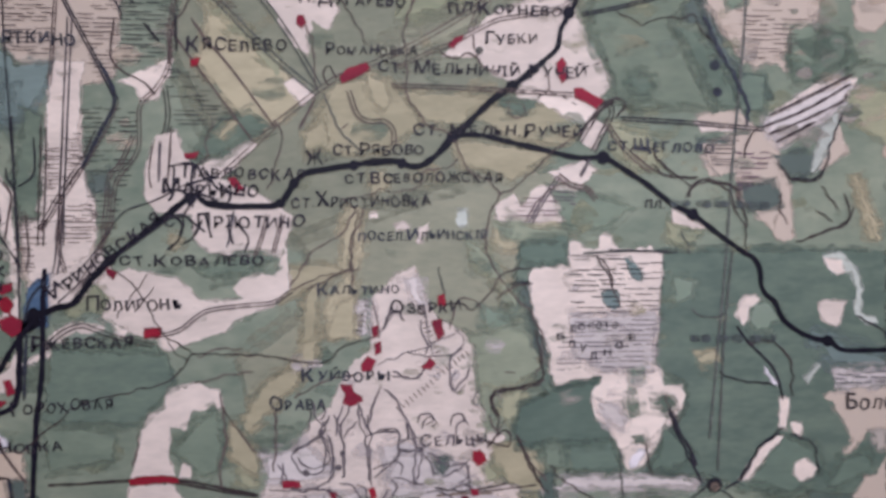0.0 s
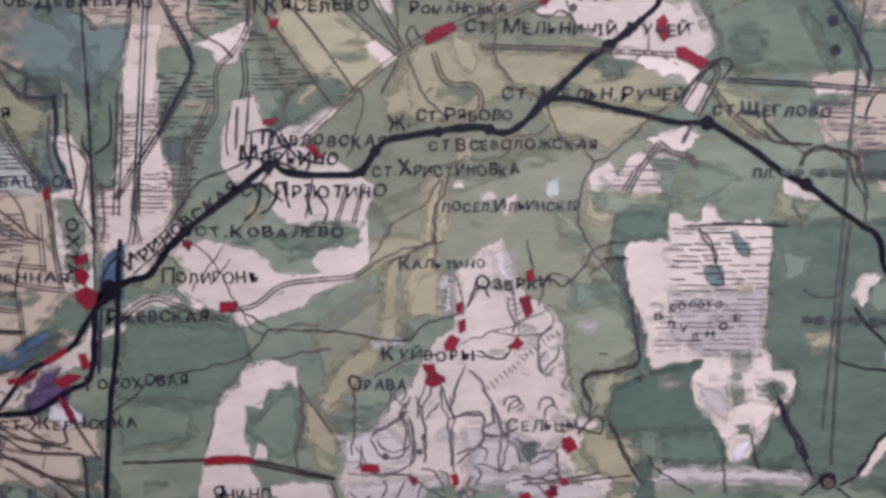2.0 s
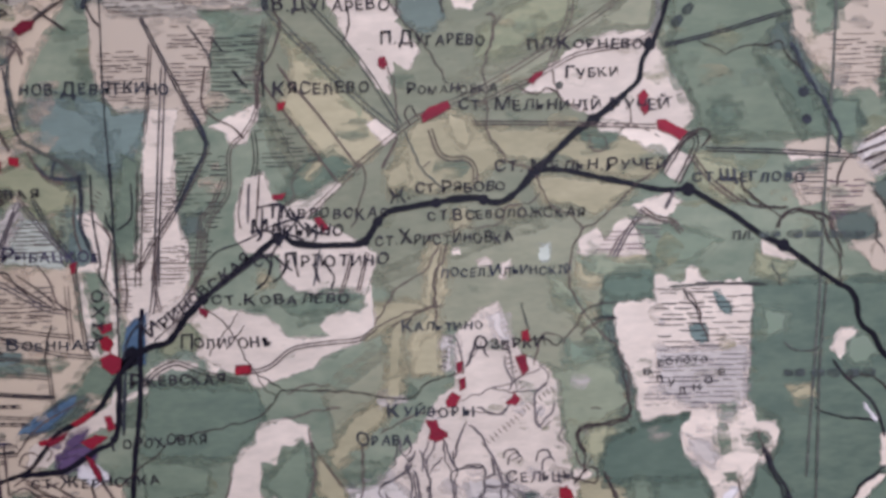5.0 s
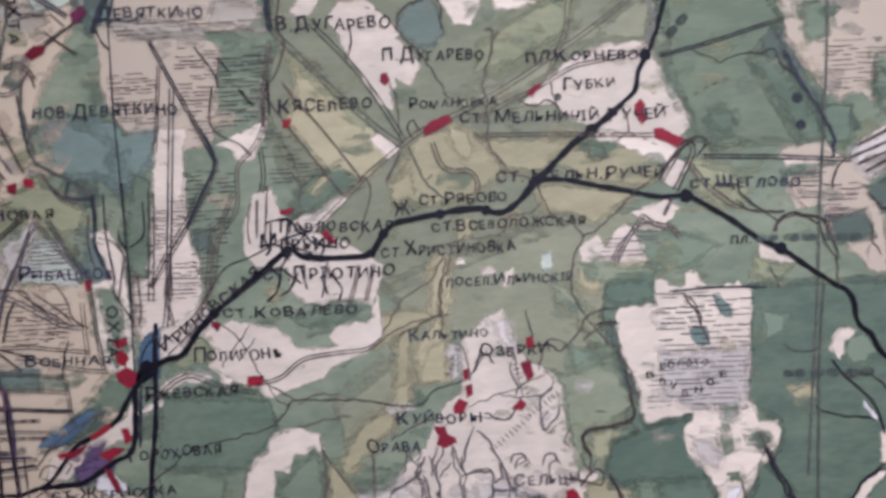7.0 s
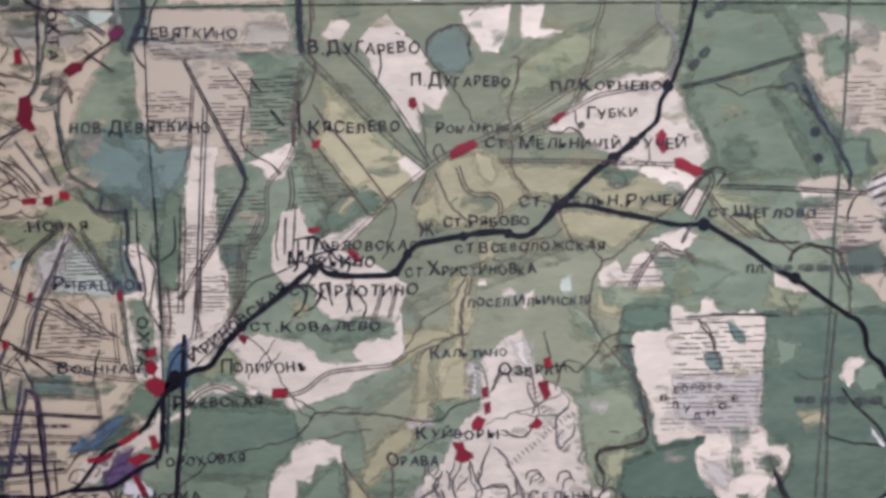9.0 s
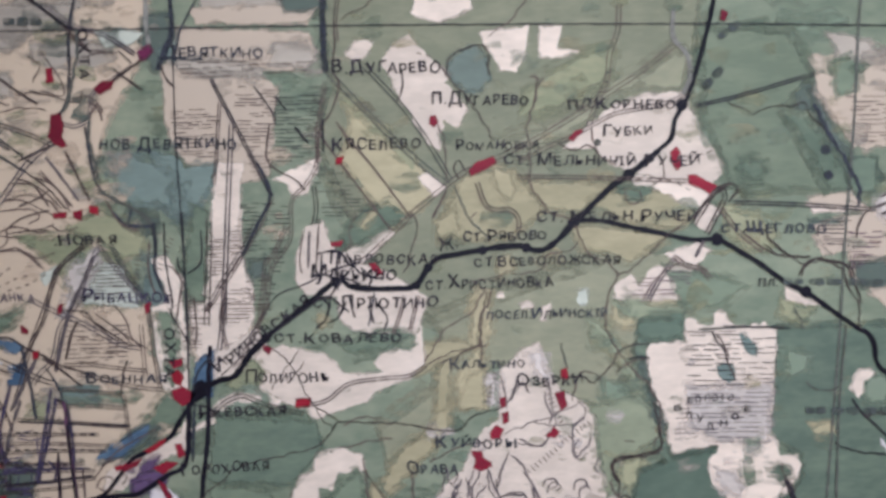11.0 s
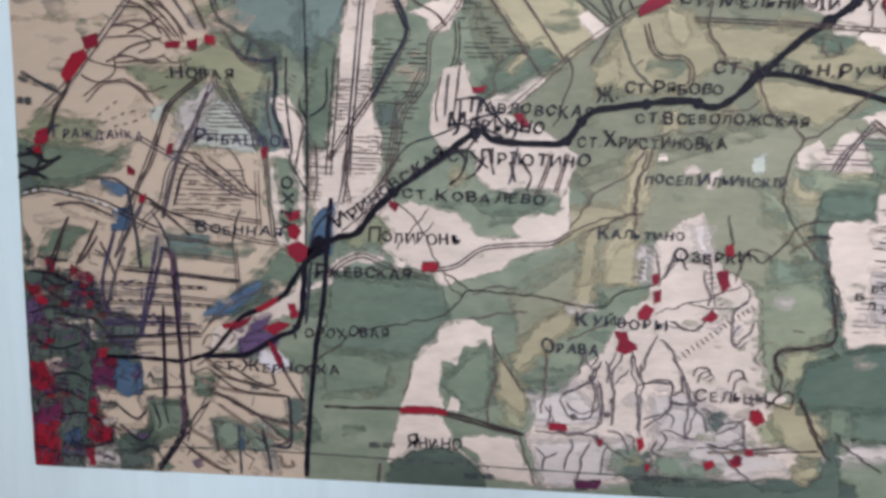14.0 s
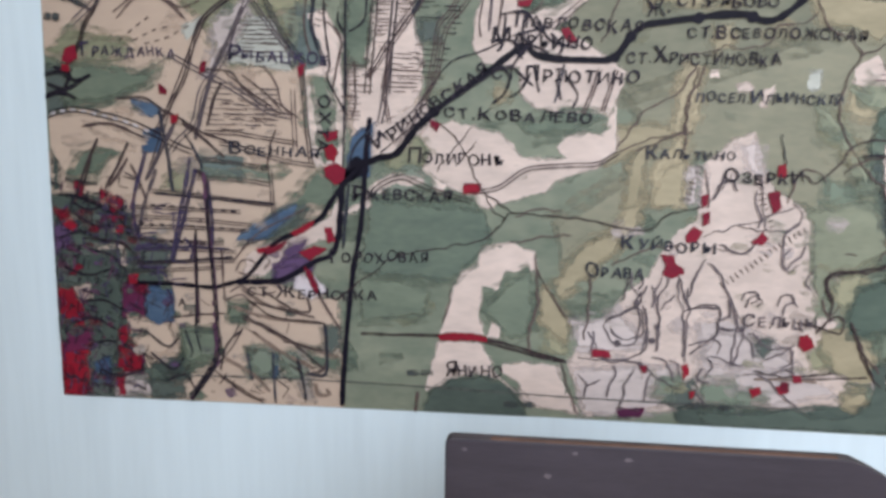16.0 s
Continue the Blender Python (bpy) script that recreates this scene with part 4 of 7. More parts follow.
wash("cream", [(211.6, 44.8), (212.6, 45.4), (217.2, 44.9), (216.8, 42.4), (215.8, 39.8), (213.6, 40.6), (211.9, 42.2)])
wash("mist", [(212.6, 54.1), (216.5, 54.6), (218.5, 52.3), (219.8, 50.3), (220.4, 48.0), (220.8, 44.8), (220.1, 42.2), (223.1, 41.8), (223.8, 39.8), (221.4, 40.3), (219.1, 41.6), (218.8, 44.5), (219.5, 47.4), (218.1, 50.7), (215.2, 50.5), (213.2, 52.1)])
wash("cream", [(212.7, 53.7), (216.5, 53.0), (217.2, 50.7), (215.5, 50.1), (213.6, 51.8)])
wash("cream", [(204.0, 26.4), (206.0, 26.0), (205.0, 19.8), (203.6, 20.2)])
wash("cream", [(205.9, 21.1), (208.2, 21.3), (208.2, 18.3), (206.6, 19.4)])
wash("pale", [(200.8, 32.7), (202.7, 30.3), (203.7, 28.7), (202.7, 29.0), (201.1, 31.4)])
wash("mist", [(208.6, 30.1), (211.6, 32.9), (212.2, 32.1), (209.6, 28.7)])
wash("pine", [(204.0, 18.9), (206.6, 18.4), (211.2, 15.9), (212.5, 10.6), (207.9, 7.5), (205.9, 6.3), (197.3, 10.0), (200.0, 13.5)])
wash("cream", [(203.3, 18.6), (204.6, 18.8), (200.0, 13.2), (197.3, 10.0), (195.4, 10.0), (199.3, 15.8)])
wash("cream", [(206.6, 12.8), (209.2, 14.0), (211.2, 12.0), (210.5, 10.0), (207.9, 9.2), (206.9, 10.9)])
wash("blue", [(210.6, 40.4), (218.5, 36.8), (225.8, 33.6), (225.8, 30.7), (214.5, 32.1), (209.3, 38.1)])
wash("rose", [(212.5, 26.3), (215.2, 27.5), (225.8, 27.7), (225.8, 18.5), (221.8, 18.7), (219.8, 16.2), (217.2, 13.0), (216.2, 14.4), (218.5, 17.5), (217.2, 20.2), (215.5, 22.3), (214.5, 24.9), (212.9, 25.3)])
wash("lilac", [(214.5, 31.5), (225.8, 31.3), (225.8, 28.4), (215.2, 27.8)])
wash("grey", [(222.5, 18.7), (225.8, 19.2), (225.8, 15.2), (223.2, 14.7)])
wash("pine", [(216.5, 13.7), (221.8, 14.8), (223.2, 10.7), (218.5, 8.3), (213.2, 7.6)])
wash("rose", [(221.2, 9.5), (223.8, 10.7), (225.8, 13.2), (225.9, 4.7), (218.5, 5.1)])
# pale ground round the eastern station
wash("fern", [(196.7, 89.6), (201.8, 89.5), (201.1, 82.1), (196.9, 82.2), (195.4, 85.3)])
wash("rose", [(187.7, 81.8), (195.3, 83.0), (200.4, 79.0), (203.0, 77.7), (206.1, 68.8), (206.4, 63.7), (207.1, 57.7), (204.8, 57.1), (202.5, 58.5), (202.9, 60.7), (204.5, 63.2), (202.3, 67.7), (195.9, 69.1), (195.3, 73.5), (192.7, 70.5), (190.1, 72.4), (189.2, 76.2), (195.3, 77.2), (195.3, 79.4), (188.9, 80.2)])
wash("lilac", [(201.1, 79.3), (201.7, 81.7), (217.8, 88.8), (218.4, 86.6), (217.2, 83.5), (212.6, 79.9), (203.6, 75.8)])
wash("slate", [(203.0, 73.9), (208.1, 75.0), (212.6, 73.6), (210.7, 69.9), (206.1, 69.1)])
wash("slate", [(196.2, 68.5), (202.9, 68.9), (204.5, 64.4), (197.7, 62.8)])
wash("mist", [(212.6, 78.6), (215.2, 81.7), (216.2, 81.1), (214.2, 75.5), (212.6, 72.4), (210.7, 69.9), (210.0, 71.2)])
wash("ochre", [(218.5, 68.4), (220.1, 68.4), (224.7, 56.8), (223.7, 56.5)])
wash("moss", [(205.6, 98.0), (217.2, 97.2), (217.8, 91.6), (212.0, 88.6), (206.2, 90.6)])
# blue and red brushwork of the river town
wash("blue", [(44.7, 97.9), (49.8, 98.0), (54.8, 96.2), (57.8, 92.9), (58.0, 86.0), (54.2, 86.8), (49.1, 86.4), (45.4, 89.7)])
wash("blue", [(57.7, 90.4), (60.6, 90.9), (60.2, 85.3), (58.8, 82.9), (57.7, 85.4)])
wash("blue", [(56.3, 118.9), (60.2, 120.5), (59.9, 116.9), (56.7, 116.4)])
wash("blue", [(14.3, 109.5), (17.5, 108.1), (16.4, 103.1), (13.7, 102.0)])
wash("azure", [(60.5, 53.0), (62.6, 54.9), (64.6, 56.1), (63.8, 45.9), (61.4, 46.0), (59.3, 48.6)])
wash("blue", [(30.9, 48.9), (39.5, 48.9), (39.3, 46.0), (30.7, 46.0)])
wash("mist", [(28.1, 73.3), (31.8, 75.1), (32.0, 73.8), (29.2, 70.8)])
wash("azure", [(40.5, 35.0), (46.0, 38.7), (50.0, 40.6), (48.6, 38.0), (43.7, 33.6), (39.7, 33.1)])
wash("crimson", [(-0.0, 23.3), (4.9, 23.8), (5.7, 20.4), (4.8, 16.0), (1.1, 15.5), (-0.1, 17.0)])
wash("forest", [(6.5, 28.5), (11.6, 28.1), (13.7, 25.7), (13.1, 19.4), (8.5, 18.6), (6.2, 22.9)])
wash("plum", [(14.0, 24.8), (18.8, 24.6), (18.8, 17.8), (15.5, 17.0), (13.7, 19.5)])
wash("azure", [(19.1, 23.4), (24.1, 23.3), (24.5, 18.0), (21.9, 15.7), (19.1, 16.9)])
wash("red", [(5.0, 9.6), (7.7, 9.7), (7.1, 5.8), (3.2, 5.7)])
wash("red", [(0.0, 3.6), (5.3, 3.5), (4.8, 0.2), (0.2, 0.3)])
wash("plum", [(0.3, 12.6), (4.9, 13.4), (5.4, 9.6), (0.6, 6.8)])
wash("slate", [(5.8, 5.8), (10.7, 6.0), (10.1, 0.2), (5.8, -0.1)])
wash("red", [(12.2, 8.7), (16.5, 9.5), (16.6, 6.3), (13.0, 5.8)])
wash("crimson", [(11.5, 14.3), (15.4, 15.1), (15.8, 10.1), (12.6, 9.3)])
wash("beige", [(16.8, 15.8), (22.6, 16.1), (25.3, 12.4), (25.5, 9.9), (21.6, 9.1), (18.3, 8.3), (16.5, 10.1)])
wash("moss", [(25.7, 14.3), (32.6, 14.6), (33.2, 12.1), (32.4, 8.3), (26.0, 6.8), (25.5, 10.5)])
wash("forest", [(18.9, 7.1), (26.7, 8.1), (27.2, 5.6), (19.4, 3.9)])
wash("slate", [(18.8, 3.2), (25.9, 2.9), (26.4, 1.1), (19.3, 0.3)])
wash("moss", [(39.4, 11.2), (43.8, 11.7), (44.3, 5.8), (41.8, 5.0), (39.3, 7.4)])
wash("azure", [(43.8, 10.8), (45.3, 11.1), (45.2, 5.8), (44.0, 5.8)])
wash("sage", [(46.3, 10.3), (49.4, 11.0), (50.5, 6.7), (48.0, 5.3), (46.2, 7.1)])
wash("violet", [(-0.1, 32.6), (2.8, 32.1), (3.3, 29.0), (0.1, 29.6)])
wash("forest", [(4.0, 40.1), (11.0, 39.6), (12.0, 35.4), (6.8, 34.1), (3.8, 37.0)])
wash("red", [(1.5, 36.4), (2.8, 37.0), (4.9, 34.9), (4.2, 34.0), (2.3, 34.6)])
wash("moss", [(35.3, 20.9), (39.1, 20.4), (38.4, 17.3), (35.2, 17.2)])
wash("violet", [(45.4, 28.0), (48.5, 28.7), (50.9, 27.5), (49.0, 25.7), (45.3, 24.6)])
wash("rose", [(8.6, 31.1), (14.4, 31.8), (14.8, 27.6), (9.7, 28.0)])
wash("grey", [(16.0, 131.2), (39.1, 129.8), (38.7, 124.2), (28.4, 123.6), (24.9, 120.1), (19.2, 121.7), (15.4, 123.8)])
wash("mist", [(43.2, 123.4), (49.0, 123.9), (53.9, 122.4), (51.3, 120.4), (45.5, 120.2)])
wash("grey", [(18.8, 117.4), (24.6, 116.4), (24.9, 110.8), (19.6, 110.4), (15.9, 113.8)])
wash("grey", [(59.9, 116.9), (67.5, 116.7), (75.7, 115.4), (75.6, 112.9), (67.3, 113.7), (61.0, 114.4)])
wash("lilac", [(102.4, 19.3), (108.5, 20.7), (110.7, 22.8), (113.3, 19.3), (115.9, 15.9), (111.4, 13.3), (103.3, 14.2)])
wash("lilac", [(128.1, 18.6), (133.0, 19.0), (136.9, 17.1), (141.2, 14.6), (142.8, 11.2), (127.8, 11.9), (125.7, 14.3)])
wash("slate", [(135.5, 17.2), (137.4, 17.6), (138.5, 15.3), (136.8, 14.0), (135.7, 14.9)])
wash("forest", [(155.7, 12.7), (158.6, 14.0), (159.7, 0.7), (128.2, 0.2), (125.9, 3.2), (137.3, 3.6), (143.3, 4.7), (146.0, 3.2), (151.5, 3.2), (155.3, 5.1), (156.5, 9.5)])
wash("ochre", [(151.7, 7.7), (155.0, 8.8), (155.7, 6.5), (153.4, 5.1), (151.8, 5.7)])
wash("forest", [(0.7, 30.3), (13.3, 30.7), (13.8, 20.8), (11.8, 10.6), (6.0, 9.9), (-0.6, 12.0)])
wash("red", [(0.1, 22.6), (5.4, 22.8), (5.3, 14.1), (1.4, 13.0), (0.3, 17.6)])
wash("plum", [(1.0, 13.9), (6.8, 15.0), (7.0, 9.5), (1.1, 8.8)])
wash("red", [(0.7, 9.2), (7.0, 10.0), (6.9, 1.1), (0.6, 0.3)])
wash("slate", [(-0.4, 28.5), (5.2, 26.8), (4.9, 23.2), (-0.2, 23.9)])
wash("slate", [(6.1, 11.3), (10.9, 12.4), (10.3, 0.8), (5.5, 0.5)])
wash("azure", [(6.4, 7.6), (10.3, 8.7), (10.2, 3.1), (6.6, 2.9)])
wash("plum", [(13.9, 23.1), (18.1, 22.7), (18.2, 16.9), (13.6, 17.1)])
wash("red", [(13.0, 14.8), (14.4, 15.3), (17.4, 10.4), (16.8, 6.2), (12.0, 6.0)])
wash("beige", [(14.5, 17.2), (23.3, 16.2), (24.5, 12.1), (22.1, 9.7), (17.9, 9.1), (15.2, 12.6)])
wash("lilac", [(11.4, 4.1), (18.1, 4.9), (18.9, 1.2), (11.2, 0.8)])
wash("azure", [(18.5, 22.3), (24.0, 22.1), (24.3, 16.6), (20.5, 15.6), (18.3, 17.3)])
wash("forest", [(18.3, 7.7), (26.8, 9.4), (28.1, 6.7), (21.9, 5.1)])
wash("slate", [(19.0, 4.5), (25.6, 3.9), (26.0, 1.1), (19.3, 0.7)])
wash("moss", [(25.6, 14.9), (33.4, 15.2), (33.7, 9.8), (26.7, 8.1), (25.9, 11.2)])
wash("sage", [(39.3, 11.4), (43.8, 12.0), (45.1, 7.5), (42.3, 5.6), (39.6, 8.2)])
wash("sage", [(45.2, 11.6), (48.8, 11.3), (50.5, 6.9), (47.8, 5.8)])
wash("rose", [(3.5, 22.7), (6.8, 23.3), (7.1, 20.6), (4.7, 20.0)])
wash("crimson", [(11.5, 6.0), (13.0, 6.5), (13.2, 0.9), (11.7, 0.8)])
wash("cream", [(89.7, 11.2), (99.8, 11.2), (103.0, 2.2), (95.0, 3.1), (92.3, 7.3), (88.9, 9.4)])
# field green, with part of the lens's edge darkening put into the paint
wash("fern", [(64.1, 41.7), (85.4, 40.1), (86.7, 34.2), (79.7, 26.3), (61.9, 27.6)])
wash("lawn", [(167.6, 117.2), (184.4, 115.7), (189.8, 106.7), (183.3, 99.6), (190.7, 83.3), (172.5, 84.8), (167.2, 100.2)])
wash("moss", [(174.6, 90.5), (179.3, 90.1), (179.9, 87.1), (177.3, 85.6), (174.4, 87.1)])
wash("moss", [(183.3, 98.8), (188.3, 97.5), (194.5, 89.3), (196.6, 82.8), (191.6, 83.2), (188.6, 89.8)])
wash("rose", [(189.8, 106.7), (195.6, 105.4), (201.7, 109.1), (212.3, 109.0), (211.7, 98.9), (204.1, 92.7), (197.2, 91.6), (193.4, 97.9), (190.3, 102.4)])
wash("moss", [(206.1, 98.5), (211.7, 98.9), (211.2, 91.3), (205.7, 92.6)])
wash("moss", [(193.3, 109.0), (198.4, 109.4), (197.9, 102.6), (193.6, 101.3)])
# loose brushwork over the painted ground
smudges(("grey", "olive", "slate", "beige"), (2, 90), (48, 136), 26, (1.0, 3.6), (0.2, 0.4))
smudges(("grey", "beige", "moss"), (4, 28), (52, 90), 14, (0.8, 2.4), (0.2, 0.36))
smudges(("forest", "plum", "crimson", "slate"), (0.5, 1), (18, 38), 12, (0.7, 2.2), (0.24, 0.5))
smudges(("moss", "slate", "violet", "grey"), (14, 1), (56, 40), 12, (0.4, 1.4), (0.22, 0.5))
smudges(("grey", "lilac", "olive"), (108, 3), (150, 40), 20, (0.6, 2.0), (0.18, 0.34))
smudges(("grey", "beige", "moss"), (196, 70), (240, 136), 22, (0.8, 3.4), (0.2, 0.42))
smudges(("grey", "lilac"), (161, 26), (180, 56), 9, (0.8, 2.6), (0.18, 0.34))
smudges(("grey", "beige"), (40, 60), (95, 136), 22, (0.8, 2.6), (0.16, 0.32))
smudges(("moss", "olive", "ochre", "sage"), (90, 30), (200, 135), 34, (0.8, 3.0), (0.16, 0.34))
# marsh and meadow strokes
hatch("umber", 0.77, 0.23, [(58, 107), (68.5, 105.9), (68.1, 95.6), (59.7, 97.2)])
hatch("umber", 0.77, 0.23, [(72.3, 110.7), (81.3, 109.7), (80.1, 102.4), (78.8, 91.6), (75.1, 91.2), (72.7, 99.4)])
hatch("umber", 0.93, 0.21, [(59.3, 116.6), (89.9, 115.3), (87.4, 112.1), (60.8, 113.1)])
hatch("umber", 0.82, 0.21, [(92.5, 110.1), (100.9, 105.7), (102.9, 101.1), (96.3, 106)])
hatch("ink", 0.82, 0.23, [(80.8, 108), (92.5, 110.7), (90.3, 101.8), (88.8, 96.2), (80.5, 93.8), (79.8, 101.2)])
hatch("ink", 0.82, 0.23, [(87.5, 94), (93.2, 92.6), (101.9, 83), (94.9, 82.2), (89.2, 82.5), (88.3, 88.3)])
hatch("ink", 0.93, 0.23, [(71.9, 86.8), (78.9, 86.5), (82.3, 85.1), (80.5, 73.7), (76.3, 62.3), (72.9, 64.8), (72.4, 76.4)])
hatch("umber", 0.72, 0.21, [(65.8, 79.2), (68.8, 79.7), (67.7, 68.2), (64.8, 69.2)])
hatch("umber", 0.72, 0.21, [(69.3, 81.2), (72.4, 82.1), (71.7, 75.2), (68.8, 70.2)])
hatch("umber", 0.93, 0.23, [(59.8, 67.6), (64.5, 68.2), (64, 61), (59.7, 59.9)])
hatch("umber", 1.03, 0.23, [(67.7, 68.2), (73.5, 68.7), (73, 62.1), (67.7, 61.5)])
hatch("umber", 0.72, 0.21, [(65.5, 79), (67.3, 79), (66.4, 70.9), (64.8, 71.5)])
hatch("umber", 0.72, 0.21, [(70.8, 78.8), (73.1, 77.5), (72.3, 74.1), (70.1, 73)])
hatch("umber", 0.72, 0.21, [(58.9, 67.7), (62.4, 67.6), (61.6, 55.9), (58.7, 56)])
hatch("umber", 0.72, 0.21, [(69.1, 69.6), (73.7, 68.2), (73.6, 61.2), (68.5, 60.9)])
hatch("plumline", 0.82, 0.21, [(153.4, 68.6), (162.3, 68.8), (165.6, 68.1), (161, 63.2), (152, 63)])
hatch("plumline", 0.62, 0.23, [(195.5, 71.4), (200.5, 71.2), (200.5, 69), (196, 66.4)])
hatch("umber", 0.82, 0.23, [(189.4, 78.1), (195.6, 78.4), (195.5, 72.5), (191, 71.5)])
hatch("umber", 0.93, 0.23, [(195.8, 101.6), (200.2, 103.6), (210.2, 100.2), (205.7, 91.7), (199, 91.9)])
hatch("umber", 0.82, 0.21, [(41, 74.3), (44.8, 75.3), (49, 68.1), (38.6, 67.1)])
hatch("umber", 0.77, 0.21, [(35.6, 60.3), (43.9, 59.8), (47.1, 57.2), (40.4, 53.9), (34.8, 54.4)])
hatch("umber", 0.82, 0.21, [(40.3, 75.6), (46.3, 75.3), (48.7, 67), (37.9, 67.5)])
hatch("ink", 1.0, 0.25, [(163.1, 56.5), (181.0, 55.3), (180.1, 43.9), (165.3, 44.1), (161.7, 46.9), (162.9, 50.7)])
hatch("stoneink", 1.0, 0.24, [(163.1, 44.2), (180.1, 43.6), (179.3, 32.4), (175.4, 31.8), (158.9, 33.9), (159.1, 37.0)])
hatch("plumline", 1.0, 0.24, [(195.9, 74.7), (201.7, 74.6), (202.3, 70.2), (195.9, 69.7)])
hatch("stoneink", 0.9, 0.22, [(189.5, 74.9), (195.3, 75.4), (194.9, 71.6), (190.4, 71.8)])
hatch("slateink", 0.9, 0.25, [(214.5, 31.5), (225.8, 31.3), (225.8, 28.4), (215.2, 27.8)])
hatch("stoneink", 1.0, 0.22, [(32.6, 63.6), (47.5, 62.4), (45.7, 54.2), (32.0, 54.6)])
# grid, roads, streams, railway
line("grid_line", "ink", 0.31, [(-9.6, 126.1), (15.4, 125.1), (52.1, 123.5), (87.9, 122), (145.3, 119), (189.5, 116.2), (221.7, 113.8)])
line("grid_line", "ink", 0.31, [(60.1, 140.7), (59.9, 125.1), (59.3, 100.1), (59.4, 79.3), (59.6, 60.7)])
line("grid_line", "ink", 0.41, [(59.7, 85.2), (59.4, 69.2), (59.2, 56.8), (58.8, 47.3)])
line("grid_line", "dusk", 0.52, [(199.8, 127.1), (198.5, 116.4), (196.9, 94.8), (194.7, 72.9), (193.3, 55), (191.1, 33.6), (189.6, 18.8)])
line("grid_line", "dusk", 0.31, [(22.5, 5.5), (46.1, 5.9), (74.4, 5.6), (101.6, 4.9), (122.6, 4.7), (142.9, 4.7)])
line("railway_line", "rail", 1.24, [(62, 47.9), (65.4, 49.3), (69, 50.3), (72.2, 54.3), (76, 57.9), (80.9, 61.7), (87, 66.1), (91.9, 69.5), (94.1, 68.2), (97.6, 67.4), (102.2, 67.2), (106.8, 67.2), (108.7, 68.4), (110.7, 71.2), (112.9, 73.1), (117.5, 73.8), (121.5, 74.3), (125.5, 74.8), (130, 74.8), (132.8, 73.8), (135.1, 74), (138, 76.1), (141.5, 79.7), (143.8, 81.5), (148.5, 85.8), (152.4, 88.3), (155.3, 90.4), (158.7, 93)])
line("railway_line", "rail", 0.9, [(157.6, 92.3), (161, 95.1), (162, 98.9), (164, 102.1), (165.8, 106.4), (167.6, 111.8), (169.4, 118.2), (170.7, 123.6), (171.5, 127.9)])
line("railway_line", "rail", 0.98, [(141.2, 79.4), (146, 79.3), (152.6, 77.6), (159.2, 75.9), (164.7, 74.5), (169.6, 74.4), (173.0, 72.4), (178.0, 69.0), (183.0, 65.0), (186.8, 63.0), (190.0, 60.5), (193.8, 57.5), (197.0, 55.1), (198.6, 54.2), (199.9, 52.0), (200.2, 48.8), (201.2, 46.8), (202.8, 45.5), (204.1, 42.5), (206.0, 40.5), (208.6, 38.8), (211.3, 37.7), (213.9, 37.2), (215.8, 35.6), (218.5, 35.1), (221.8, 35.1), (225.7, 35.0)])
line("railway_line", "rail", 1.03, [(64, 56.8), (63.6, 53.7), (63.2, 49.4), (62.3, 37.6), (60.5, 26.6), (59.1, 13.1), (58.2, 0.9)])
line("railway_line", "rail", 2.27, [(62.3, 49.2), (59.6, 45.7), (62.3, 47.3)])
line("railway_line", "rail", 0.93, [(63.4, 49.2), (60.1, 45.7), (56.6, 41.3), (54.5, 38), (50, 35.1), (45.5, 33), (42.9, 29.9), (39.6, 26.1), (37.3, 25)])
line("railway_line", "rail", 0.82, [(37.3, 25), (35, 24.3), (32.6, 23.7), (28, 24), (23.3, 24.2), (15, 24.1)])
line("railway_line", "rail", 1.13, [(58.8, 45.1), (58.3, 39.7), (57.8, 34.2), (56.4, 30.9), (53.3, 29.5), (48.8, 26.8), (45.3, 25.4), (39.6, 25.1), (37.3, 25)])
line("railway_line", "slateink", 0.62, [(59.9, 44.6), (59.2, 37.6), (58.7, 32.1)])
line("railway_line", "slateink", 0.52, [(64, 54.5), (61.2, 51.5), (59.6, 47.3)])
dot("rail", 76, 58, 1.13)
dot("rail", 91.4, 69.1, 1.24)
dot("rail", 108, 67.6, 0.93)
dot("rail", 110.7, 71.2, 1.03)
dot("rail", 122.1, 74.3, 1.03)
dot("rail", 131.1, 74.4, 1.03)
dot("rail", 140.9, 79.2, 1.24)
dot("rail", 152.4, 88.3, 1.24)
dot("rail", 163.4, 101.8, 1.24)
dot("rail", 169.6, 74.4, 1.34)
dot("rail", 186.8, 63.0, 1.24)
dot("rail", 213.5, 37.2, 1.2)
line("road_line", "ink", 0.36, [(66, 50.4), (72.3, 55.5), (79, 59.8), (87, 65.1), (90, 66.3)])
line("road_line", "ink", 0.31, [(63.7, 51.7), (67.5, 54.5), (71.8, 57.8), (75, 61.8), (78.9, 66.8), (84.9, 68.9), (90.3, 71.5)])
road("umber", 0.82, 0.24, [(96.7, 72.7), (102.8, 77.8), (108.8, 83.2), (114.7, 87.5), (117.7, 89.6), (120.6, 91.1), (129.8, 94.6), (139, 99.1), (150.3, 105.7), (156, 109.2), (162.5, 113.8)])
road("dusk", 0.93, 0.31, [(91.5, 112.8), (94.2, 110), (98.5, 105), (105, 97.8), (111.5, 91.6), (115.7, 88)])
road("dusk", 0.82, 0.31, [(99, 113.7), (103.3, 109), (107.6, 103.7), (111.8, 97.2), (116.2, 89.1)])
line("road_line", "umber", 0.41, [(93.2, 102.2), (95.8, 98.1), (100.1, 92.8), (107.6, 81.8)])
line("road_line", "umber", 0.41, [(88.5, 101.3), (92.8, 94.9), (97.6, 87.8), (103.4, 79.3)])
